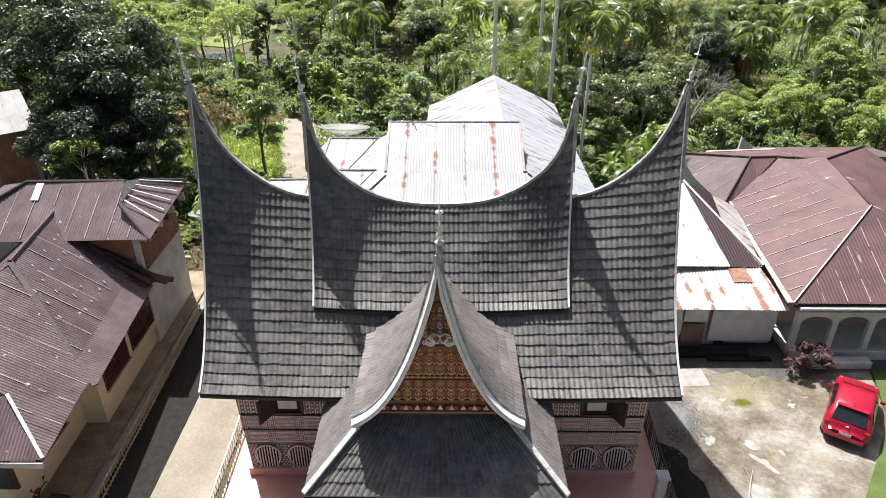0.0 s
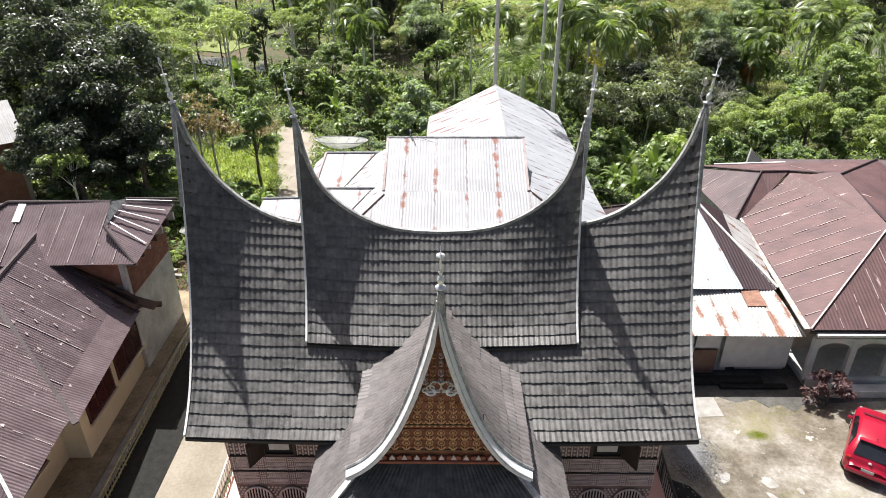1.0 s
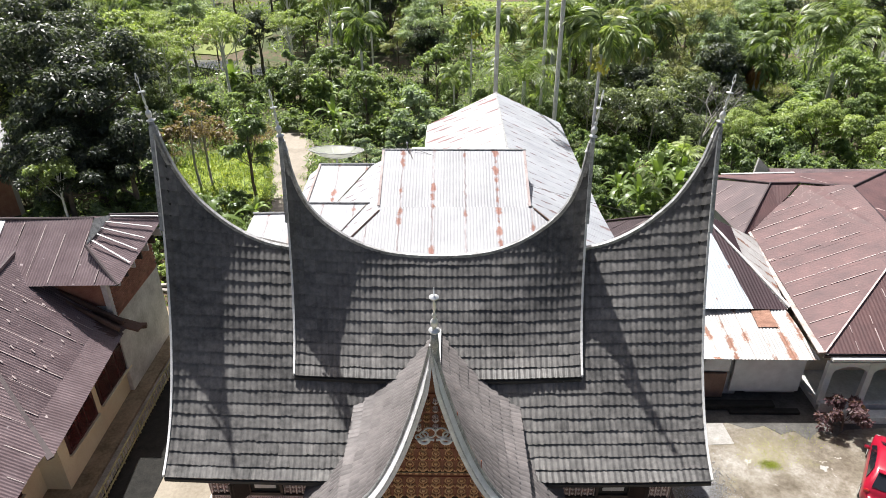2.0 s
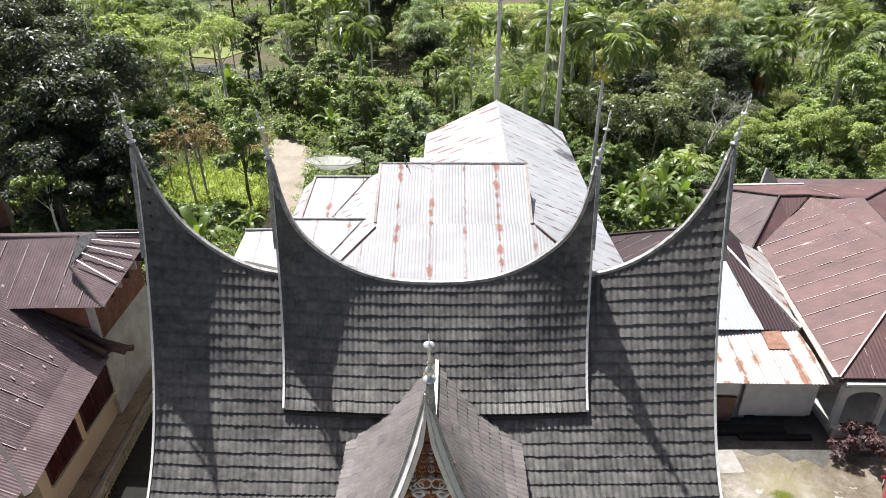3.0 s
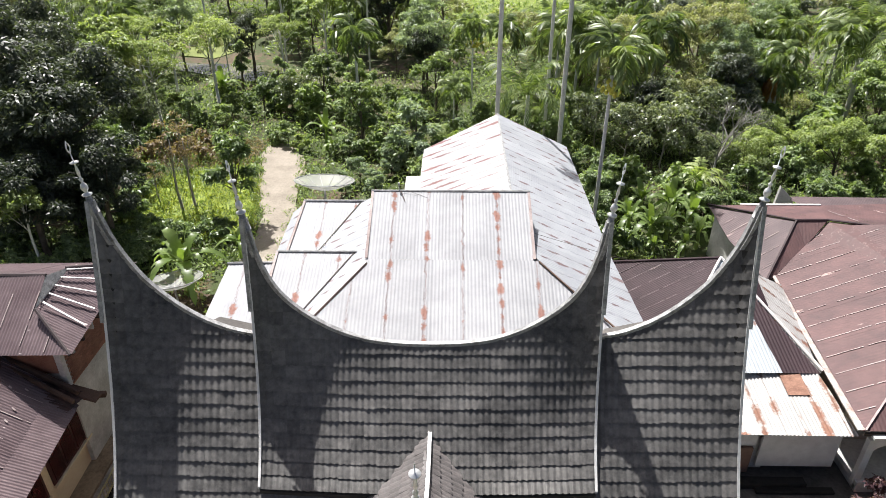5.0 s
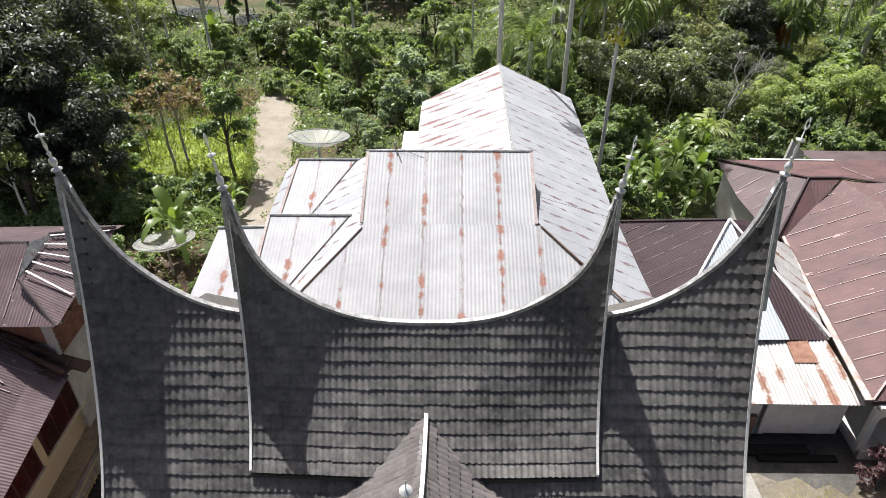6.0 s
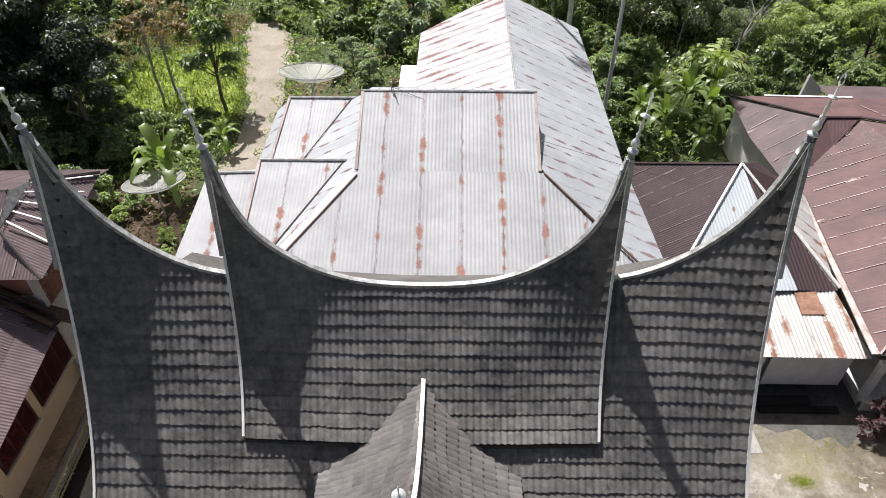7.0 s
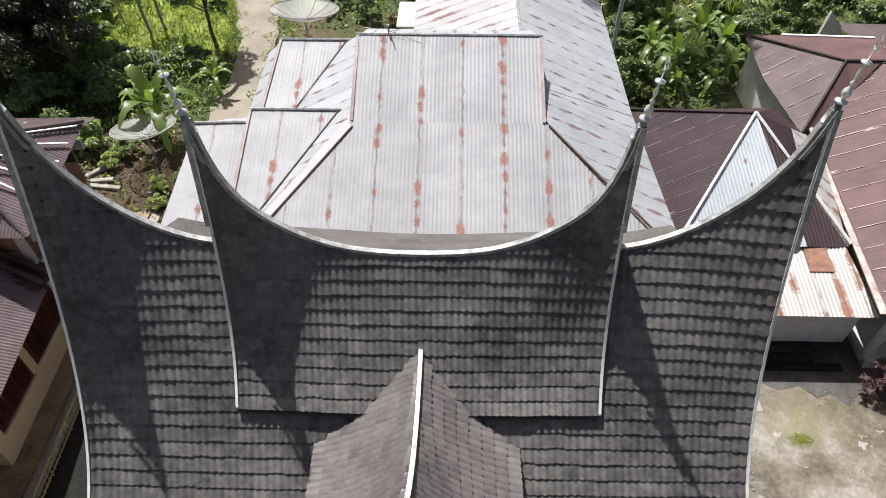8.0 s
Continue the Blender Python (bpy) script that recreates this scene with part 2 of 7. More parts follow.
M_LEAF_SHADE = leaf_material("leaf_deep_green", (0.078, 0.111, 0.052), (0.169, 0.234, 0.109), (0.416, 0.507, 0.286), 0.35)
M_LEAF_THICKET = leaf_material("leaf_thicket", (0.060, 0.078, 0.046), (0.135, 0.165, 0.100), (0.40, 0.44, 0.31), 0.30)
M_LEAF = leaf_material("leaf_green", (0.090, 0.128, 0.049), (0.195, 0.262, 0.104), (0.41, 0.50, 0.235))
M_LEAF_LIGHT = leaf_material("leaf_light", (0.134, 0.176, 0.062), (0.272, 0.34, 0.122), (0.52, 0.59, 0.28))
M_LEAF_OLIVE = leaf_material("leaf_olive", (0.132, 0.144, 0.0696), (0.258, 0.274, 0.138), (0.528, 0.534, 0.312))
M_LEAF_GREY = leaf_material("leaf_silver", (0.138, 0.186, 0.12), (0.258, 0.33, 0.222), (0.48, 0.552, 0.408))
M_LEAF_PURPLE = leaf_material("leaf_purple", (0.03, 0.012, 0.016), (0.07, 0.03, 0.038), (0.22, 0.13, 0.14))
M_GRASS = leaf_material("sun_grass", (0.185, 0.22, 0.03), (0.33, 0.375, 0.06), (0.50, 0.54, 0.14), 0.5)
M_BANANA = leaf_material("banana_leaf", (0.066, 0.108, 0.030), (0.145, 0.212, 0.062), (0.35, 0.44, 0.18), 0.36)
M_PALM = leaf_material("palm_leaf", (0.060, 0.095, 0.036), (0.145, 0.205, 0.075), (0.33, 0.39, 0.18), 0.36)
M_DRY = leaf_material("dry_leaf", (0.12, 0.085, 0.05), (0.24, 0.175, 0.11), (0.38, 0.30, 0.21))
M_ORANGE = leaf_material("orange_dry_frond", (0.20, 0.09, 0.03), (0.36, 0.18, 0.06), (0.50, 0.30, 0.13))
M_YELLOW = plain("palm_fruit", (0.42, 0.40, 0.04), (0.62, 0.56, 0.10), 0.6)


def yard_material():
    """Old concrete: pale and brown patches, moss, bleached spots."""
    m, nt, bsdf = new_material("yard_concrete")
    p = position(nt)
    n1, n2, n3, n4 = value_noise(nt, p, 0.28, 5, 0.6), value_noise(nt, p, 1.1, 6, 0.72), value_noise(nt, p, 7, 5, 0.7), value_noise(nt, p, 40, 3)
    f = maths(nt, "ADD", maths(nt, "MULTIPLY", n1, 0.45), maths(nt, "ADD", maths(nt, "MULTIPLY", n2, 0.4), maths(nt, "MULTIPLY", n3, 0.15)))
    col = ramp(nt, f, [(0.39, (0.085, 0.070, 0.048)), (0.465, (0.155, 0.132, 0.100)), (0.53, (0.235, 0.212, 0.175)), (0.62, (0.38, 0.36, 0.33))])
    moss = ramp(nt, maths(nt, "ADD", maths(nt, "MULTIPLY", value_noise(nt, p, 0.5, 4), 0.6), maths(nt, "MULTIPLY", n3, 0.4)), [(0.55, (0, 0, 0)), (0.66, (1, 1, 1))])
    col = mix(nt, maths(nt, "MULTIPLY", moss, 0.55), col, (0.17, 0.165, 0.06))
    away = nt.nodes.new("ShaderNodeVectorMath")
    away.operation = "DISTANCE"
    link(nt, position(nt, (1.0, 1.5, 1)), away.inputs[0])
    away.inputs[1].default_value = (13.1, 34.6, 0)
    near = ramp(nt, maths(nt, "SUBTRACT", maths(nt, "ADD", maths(nt, "MULTIPLY", away.outputs["Value"], 0.30), maths(nt, "MULTIPLY", n2, 1.0)), 0.5), [(0.15, (1, 1, 1)), (0.5, (0, 0, 0))])
    col = mix(nt, maths(nt, "MULTIPLY", near, 0.4), col, (0.31, 0.28, 0.17))
    spot = ramp(nt, value_noise(nt, p, 1.7, 4, 0.8), [(0.655, (0, 0, 0)), (0.68, (1, 1, 1))])
    col = mix(nt, maths(nt, "MULTIPLY", spot, 0.7), col, (0.46, 0.44, 0.40))
    link(nt, mix(nt, 1.0, col, ramp(nt, n4, [(0.3, (0.82, 0.82, 0.82)), (0.7, (1.12, 1.12, 1.12))]), "MULTIPLY"), bsdf.inputs["Base Color"])
    bsdf.inputs["Roughness"].default_value = 0.9
    bump(nt, bsdf, n3, 0.3, 0.01)
    return m


M_CONCRETE = yard_material()


# ---- geometry helpers ----
class Geo:
    """Vertices, faces and, if wanted, a flat map in metres for one mesh."""

    def __init__(self):
        self.v, self.f, self.uv = [], [], []

    def add(self, verts, faces, uvs=None):
        n = len(self.v)
        self.v += [tuple(p) for p in verts]
        self.f += [tuple(i + n for i in f) for f in faces]
        if uvs is not None:
            self.uv += list(uvs)

    def box(self, c, size, m=None, ch=0.0):
        hx, hy, hz = (s / 2 for s in size)
        ch = min(ch, 0.45 * min(size))
        pts = []
        if ch <= 0:
            pts = [Vector((x * hx, y * hy, z * hz)) for x in (-1, 1) for y in (-1, 1) for z in (-1, 1)]
            faces = [(0, 1, 3, 2), (4, 6, 7, 5), (0, 4, 5, 1), (2, 3, 7, 6), (0, 2, 6, 4), (1, 5, 7, 3)]
        else:
            idx = {}
            for x in (-1, 1):
                for y in (-1, 1):
                    for z in (-1, 1):
                        for a in range(3):
                            idx[x, y, z, a] = len(pts)
                            pts.append(Vector((x * (hx if a == 0 else hx - ch), y * (hy if a == 1 else hy - ch), z * (hz if a == 2 else hz - ch))))
            faces = []
            S = ((-1, -1), (1, -1), (1, 1), (-1, 1))
            for s in (-1, 1):
                faces.append(tuple(idx[s, p, q, 0] for p, q in S))
                faces.append(tuple(idx[p, s, q, 1] for p, q in S))
                faces.append(tuple(idx[p, q, s, 2] for p, q in S))
                for w in (-1, 1):
                    faces.append((idx[s, w, -1, 0], idx[s, w, 1, 0], idx[s, w, 1, 1], idx[s, w, -1, 1]))
                    faces.append((idx[s, -1, w, 0], idx[s, 1, w, 0], idx[s, 1, w, 2], idx[s, -1, w, 2]))
                    faces.append((idx[-1, s, w, 1], idx[1, s, w, 1], idx[1, s, w, 2], idx[-1, s, w, 2]))
                    for q in (-1, 1):
                        faces.append((idx[s, w, q, 0], idx[s, w, q, 1], idx[s, w, q, 2]))
        M = Matrix.Translation(c) @ (m.to_4x4() if m is not None else Matrix())
        self.add([M @ p for p in pts], faces)
        return self

    def tube(self, pts, radii, n=8, cap=True):
        pts = [Vector(p) for p in pts]
        if isinstance(radii, (int, float)):
            radii = [radii] * len(pts)
        rings = []
        up = Vector((0.13, 0.21, 0.97))
        for i, (p, r) in enumerate(zip(pts, radii)):
            d = (pts[min(i + 1, len(pts) - 1)] - pts[max(i - 1, 0)]).normalized()
            a = d.cross(up)
            if a.length < 0.05:
                a = d.cross(Vector((1, 0, 0)))
            a.normalize()
            b = d.cross(a)
            rings += [p + (a * math.cos(t) + b * math.sin(t)) * r for t in (2 * math.pi * k / n for k in range(n))]
        f = [(i * n + k, i * n + (k + 1) % n, (i + 1) * n + (k + 1) % n, (i + 1) * n + k) for i in range(len(pts) - 1) for k in range(n)]
        if cap:
            f += [tuple(range(n)), tuple((len(pts) - 1) * n + k for k in range(n))]
        self.add(rings, f)
        return self

    def lathe(self, profile, n=12, m=None):
        M = m if m is not None else Matrix()
        v = [M @ Vector((r * math.cos(2 * math.pi * k / n), r * math.sin(2 * math.pi * k / n), z)) for r, z in profile for k in range(n)]
        f = [(i * n + k, i * n + (k + 1) % n, (i + 1) * n + (k + 1) % n, (i + 1) * n + k) for i in range(len(profile) - 1) for k in range(n)]
        self.add(v, f)
        return self

    def prism(self, poly, d):
        """A flat polygon pushed along the vector d."""
        poly, d, n = [Vector(p) for p in poly], Vector(d), len(poly)
        self.add(poly + [p + d for p in poly], [tuple(range(n)), tuple(range(2 * n - 1, n - 1, -1))] + [(i, (i + 1) % n, n + (i + 1) % n, n + i) for i in range(n)])
        return self

    def mesh(self, name, material=None, smooth=False):
        me = bpy.data.meshes.new(name)
        me.from_pydata(self.v, [], self.f)
        if self.uv and len(self.uv) == len(self.v):
            layer = me.uv_layers.new(name="UVMap")
            loops = np.empty(len(me.loops), dtype=np.int32)
            me.loops.foreach_get("vertex_index", loops)
            layer.data.foreach_set("uv", np.array(self.uv, dtype=np.float32)[loops].ravel())
        if smooth:
            me.polygons.foreach_set("use_smooth", [True] * len(me.polygons))
        if material:
            me.materials.append(material)
        me.update()
        return me


def part(name, geo, material, parent, label="", smooth=False):
    """One mesh object under a thing or a part; geo is a Geo or a ready mesh, in world metres unless the parent is moved."""
    me = geo.mesh(name, material, smooth) if isinstance(geo, Geo) else geo
    ob = new(name, me)
    ob.parent = parent
    if parent is not None and parent.type == "EMPTY":
        ob.matrix_parent_inverse = Matrix.Translation(parent.location).inverted()
    if label:
        tagged(ob, label)
    return ob


def thing(name, label, category, group="", kind="", at=(0, 0, 0)):
    ob = new(name)
    ob.empty_display_size = 0.2
    ob.location = at
    return tagged(ob, label, category, group, kind)


def solid(name, geo, material, label, category, group="", kind="", smooth=False):
    return tagged(new(name, geo.mesh(name, material, smooth)), label, category, group, kind)


def interp(x, xs, ys):
    return float(np.interp(x, xs, ys))


rng = random.Random(7)

# ---- the ground ----
def height(x, y):
    return 0.25 * noise.noise(Vector((x * 0.06, y * 0.06, 3.1))) * min(1.0, max(0.0, (y - 44) / 14)) - 0.06


def ground_sheet():
    g = Geo()
    xs = list(np.concatenate([np.linspace(-900, -120, 7), np.linspace(-100, 100, 81), np.linspace(120, 900, 7)]))
    ys = list(np.concatenate([np.linspace(-900, -60, 7), np.linspace(-40, 180, 89), np.linspace(200, 1500, 8)]))
    g.add([(x, y, height(x, y) if abs(x) < 110 and -50 < y < 190 else -0.06) for y in ys for x in xs],
          [(j * len(xs) + i, j * len(xs) + i + 1, (j + 1) * len(xs) + i + 1, (j + 1) * len(xs) + i) for j in range(len(ys) - 1) for i in range(len(xs) - 1)])
    m, nt, bsdf = new_material("ground_soil_grass")
    p = position(nt)
    n1, n2, n3 = value_noise(nt, p, 0.09, 4), value_noise(nt, p, 0.8, 6, 0.7), value_noise(nt, p, 9, 4)
    grass = ramp(nt, maths(nt, "ADD", maths(nt, "MULTIPLY", n2, 0.6), maths(nt, "MULTIPLY", n3, 0.4)), [(0.3, (0.025, 0.034, 0.012)), (0.55, (0.055, 0.075, 0.022)), (0.75, (0.095, 0.12, 0.036))])
    soil = ramp(nt, n3, [(0.3, (0.06, 0.042, 0.026)), (0.7, (0.16, 0.115, 0.075))])
    mask = ramp(nt, maths(nt, "ADD", maths(nt, "MULTIPLY", n1, 0.5), maths(nt, "MULTIPLY", n2, 0.5)), [(0.42, (1, 1, 1)), (0.5, (0, 0, 0))])
    link(nt, mix(nt, mask, grass, soil), bsdf.inputs["Base Color"])
    bsdf.inputs["Roughness"].default_value = 0.95
    bump(nt, bsdf, n3, 0.6, 0.05)
    return solid("ground", g, m, "grassy and earthy ground round the houses", "ground", kind="structure")


ground_sheet()


def slab(name, poly, z, thick, material, label, category="pavement"):
    g = Geo().prism([(x, y, z) for x, y in poly], (0, 0, -thick))
    return solid(name, g, material, label, category, kind="structure")


slab("pavement_yard", [(7.6, -30), (7.6, 17), (8.6, 22), (8.8, 30), (16.2, 30), (17.2, 25.0), (19.6, 25.0), (18.6, 21.6), (17.1, 19.5), (15.3, 17.2), (14.0, -30)], 0.03, 0.3, M_CONCRETE, "stained pale concrete yard with mossy patches")
# out of view: pale slab added as a reflector for the house's front
slab("pavement_front", [(-8.35, -60), (-8.35, 12.6), (-8.2, 14.45), (7.55, 14.45), (7.55, -60)], 0.025, 0.3, M_DRIVE, "unseen pale slab added to bounce light onto the traditional house's front")
slab("pavement_drive", [(-10.68, -60), (-10.65, 23.5), (-8.22, 23.5), (-8.36, 12.62), (-8.36, -60)], 0.02, 0.3, M_DRIVE, "pale concrete driveway strip beside the traditional house")
slab("pavement_alley", [(-14.2, -30), (-15.2, 33), (-13.15, 33), (-12.75, -30)], 0.14, 0.4, plain("alley_ground", (0.16, 0.12, 0.072), (0.38, 0.30, 0.20), 0.9, 0, 1.1, 9, 0.4, 0.02), "raised brown dirt strip along the cream wall")
slab("gravel_alley", [(-12.74, -30), (-13.14, 33), (-12.7, 33), (-12.02, -30)], 0.02, 0.3, plain("alley_gravel", (0.18, 0.165, 0.14), (0.42, 0.39, 0.345), 0.9, 0, 1.4, 22, 0.7, 0.04), "grey gravel strip beside the low metal fence")
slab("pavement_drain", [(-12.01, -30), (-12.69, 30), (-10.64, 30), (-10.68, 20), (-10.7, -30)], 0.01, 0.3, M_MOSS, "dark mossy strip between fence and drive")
slab("grass_lawn", [(14.0, -30), (15.3, 17.2), (17.1, 19.5), (18.6, 21.6), (19.6, 24.5), (30, 24.5), (30, -30)], 0.035, 0.3, plain("lawn", (0.045, 0.075, 0.016), (0.095, 0.14, 0.03), 0.9, 0, 0.8, 22, 0.5, 0.03), "bright green mown lawn beside the yard", "lawn")
# the dark colour carries the outbuilding's shade along with the moss
slab("shade_ground", [(8.8, 24.5), (8.8, 30), (26, 30), (26, 24.9), (16.8, 24.3), (16.2, 23.9), (15.6, 24.2), (15.0, 23.7), (14.6, 24.2), (14.0, 24.0), (13.5, 24.5), (12.7, 24.3), (12.0, 24.7), (11.2, 24.4), (10.4, 24.8), (9.6, 24.4)], 0.036, 0.2, plain("shaded_floor", (0.035, 0.033, 0.03), (0.12, 0.115, 0.105), 0.85, 0, 0.8, 10, 0.3, 0.01), "concrete strip darkened for shade and moss before the outbuilding")


# ---- corrugated roof slopes ----
def clip(poly, u):
    lo, hi = 1e9, -1e9
    n = len(poly)
    for i in range(n):
        (u0, v0), (u1, v1) = poly[i], poly[(i + 1) % n]
        if (u0 - u) * (u1 - u) <= 0 and abs(u1 - u0) > 1e-9:
            v = v0 + (v1 - v0) * (u - u0) / (u1 - u0)
            lo, hi = min(lo, v), max(hi, v)
    return (lo, hi) if hi >= lo else None


def corrugated(parent, corners, material, pitch=0.14, amp=0.0055, sheet=0.95, name="roof_sheet", lift=0.0, rows_at=None):
    """A sloping roof face laid with corrugated sheets, each an object; waves run down the slope."""
    pts = [Vector(c) for c in corners]
    nrm = Vector()
    for i in range(1, len(pts) - 1):
        nrm += (pts[i] - pts[0]).cross(pts[i + 1] - pts[0])
    nrm.normalize()
    if nrm.z < 0:
        nrm = -nrm
    down = (Vector((0, 0, -1)) + nrm * nrm.z).normalized()
    across = nrm.cross(down)
    o = pts[0]
    poly = [((p - o).dot(across), (p - o).dot(down)) for p in pts]
    lo, hi = min(p[0] for p in poly), max(p[0] for p in poly)
    # rows_at: an x at which a row of rust runs down the slope
    shift = lo if rows_at is None else (rows_at - o.x) / across.x
    k, u0 = 0, lo
    while u0 < hi - 0.02:
        u1 = min(u0 + sheet, hi)
        cols = max(2, int(round((u1 - u0 + pitch) / (pitch / 5))))
        g = Geo()
        prev = None
        for i in range(cols + 1):
            u = u0 + (min(u1 + pitch * 0.6, hi) - u0) * i / cols
            u = min(max(u, lo + 1e-4), hi - 1e-4)
            span = clip(poly, u)
            if span is None:
                prev = None
                continue
            z = amp * math.sin(2 * math.pi * u / pitch) + 0.003 * (k % 2) + lift
            n = len(g.v)
            sag = [0.0, rng.uniform(-0.004, 0.004), 0.0]
            vs = [span[0], (span[0] + span[1]) / 2, span[1]]
            g.add([o + across * u + down * v + nrm * (z + s) for v, s in zip(vs, sag)], [], [(u - shift, v) for v in vs])
            if prev is not None:
                g.f += [(prev, prev + 1, n + 1, n), (prev + 1, prev + 2, n + 2, n + 1)]
            prev = n
        if g.f:
            part(name, g, material, parent, smooth=True)
        u0 += sheet
        k += 1


def lap_lines(parent, corners, material, gap, w, start=0.5, trim=0.05, lift=0.0):
    """Faded overlaps between the sheets of a slope, each a thin strip down the fall."""
    pts = [Vector(c) for c in corners]
    nrm = Vector()
    for i in range(1, len(pts) - 1):
        nrm += (pts[i] - pts[0]).cross(pts[i + 1] - pts[0])
    nrm.normalize()
    if nrm.z < 0:
        nrm = -nrm
    down = (Vector((0, 0, -1)) + nrm * nrm.z).normalized()
    across = nrm.cross(down)
    poly = [((p - pts[0]).dot(across), (p - pts[0]).dot(down)) for p in pts]
    u, hi = min(p[0] for p in poly) + gap * start, max(p[0] for p in poly)
    while u < hi - 0.1:
        span = clip(poly, u)
        if span and span[1] - span[0] > 0.6:
            v0 = span[0] + trim + rng.uniform(0, 0.25) * (span[1] - span[0])
            v1 = span[1] - trim
            turn = Matrix((down, across, nrm)).transposed()
            while v0 < v1 - 0.1:
                v = min(v1, v0 + rng.uniform(0.3, 1.5))
                strip = Geo().box(pts[0] + across * (u + rng.uniform(-0.008, 0.008)) + down * ((v0 + v) / 2) + nrm * (0.022 + lift), (v - v0, w * rng.uniform(0.45, 1.1), 0.012), turn)
                part("lap_strip", strip, material, parent)
                v0 = v + (rng.uniform(0.05, 0.5) if rng.random() < 0.45 else -0.004)
        u += gap
    return parent


def capping(parent, pts, r, material, name="ridge_cap", label=""):
    """A folded metal cap along a ridge or hip."""
    return part(name, Geo().tube(pts, r, 6), material, parent, label)


def batten(parent, a, b, material, w=0.09, name="lap_strip"):
    a, b = Vector(a), Vector(b)
    d = (b - a)
    m = d.to_track_quat("X", "Z").to_matrix()
    g = Geo().box((a + b) / 2, (d.length, w, 0.03), m)
    part(name, g, material, parent)


# ---- the traditional house: saddle roofs ----
YR = 22.1                                    # the ridges' plane
LOW_U = (0.0, 0.57, 0.675, 0.787, 0.89, 0.943, 0.978, 1.0)
LOW_Z = (9.0, 9.80, 10.04, 10.59, 11.46, 12.21, 12.98, 13.85)
MID_U = (0.0, 0.33, 0.55, 0.725, 0.857, 0.934, 0.978, 1.0)
MID_Z = (9.50, 9.62, 9.97, 10.50, 11.12, 11.80, 12.60, 13.40)


def bend(x, xs, ys):
    """A smooth curve through the given knots."""
    k = min(max(int(np.searchsorted(xs, x)) - 1, 0), len(xs) - 2)

    def slope(i):
        if i == 0:
            return 0.0
        j = min(i + 1, len(xs) - 1)
        return (ys[j] - ys[i - 1]) / (xs[j] - xs[i - 1])
    h = xs[k + 1] - xs[k]
    t = (x - xs[k]) / h
    return ((1 + 2 * t) * (1 - t) ** 2 * ys[k] + t * (1 - t) ** 2 * h * slope(k)
            + t * t * (3 - 2 * t) * ys[k + 1] + t * t * (t - 1) * h * slope(k + 1))


YE, YM = 17.0, 19.3                          # front edges of the lower and the middle roof


def low_point(u, s, back=False):
    v = abs(u)
    xv = 7.85 + 0.35 * s ** 1.6
    zr = bend(v, LOW_U, LOW_Z)
    zb = 4.92 + 0.14 * v ** 3
    y = YE + (YR - YE) * s
    z = zb + (zr - zb) * (0.35 * s + 0.65 * s ** ((1.0 if back else 1.43) + (2.2 if back else 0.84) * max(0.0, (v - 0.6) / 0.4) ** (1.2 if back else 2)))
    return Vector((u * xv - 0.04 - 0.11 * s, 2 * YR - y + 0.5 * (1 - s) if back else y, z))


def mid_point(u, s, back=False):
    xv = 4.36 + 0.19 * s
    zr = bend(abs(u), MID_U, MID_Z)
    zb = 6.76 + 0.15 * u * u
    y = YM + (YR - YM) * s
    if back:
        zb = 6.2 + 0.32 * u * u
        return Vector((u * xv - 0.04 - 0.06 * s, YR + 3.3 * (1 - s), zb + (zr - zb) * s ** (1.0 + 0.8 * u * u)))
    z = zb + (zr - zb) * (0.35 * s + 0.65 * s ** (1.33 + 1.39 * u * u))
    return Vector((u * xv - 0.04 - 0.06 * s, y, z))


class Skin:
    """A roof surface addressed by u across and the length a up the slope from its lower edge."""

    def __init__(self, fn, us, samples=48, even=False):
        self.us = us
        self.cols = []
        for u in us:
            p = [fn(u, i / samples) for i in range(samples + 1)]
            a = [0.0]
            for i in range(samples):
                a.append(a[-1] + (p[i + 1] - p[i]).length)
            self.cols.append((np.array(a), np.array([tuple(q) for q in p])))
        if even:
            full = min(c[0][-1] for c in self.cols)
            self.cols = [(c[0] * full / c[0][-1], c[1]) for c in self.cols]

    def total(self, j):
        return self.cols[j][0][-1]

    def at(self, j, a):
        ar, p = self.cols[j]
        a = min(max(a, 0.0), ar[-1])
        return Vector((np.interp(a, ar, p[:, 0]), np.interp(a, ar, p[:, 1]), np.interp(a, ar, p[:, 2])))


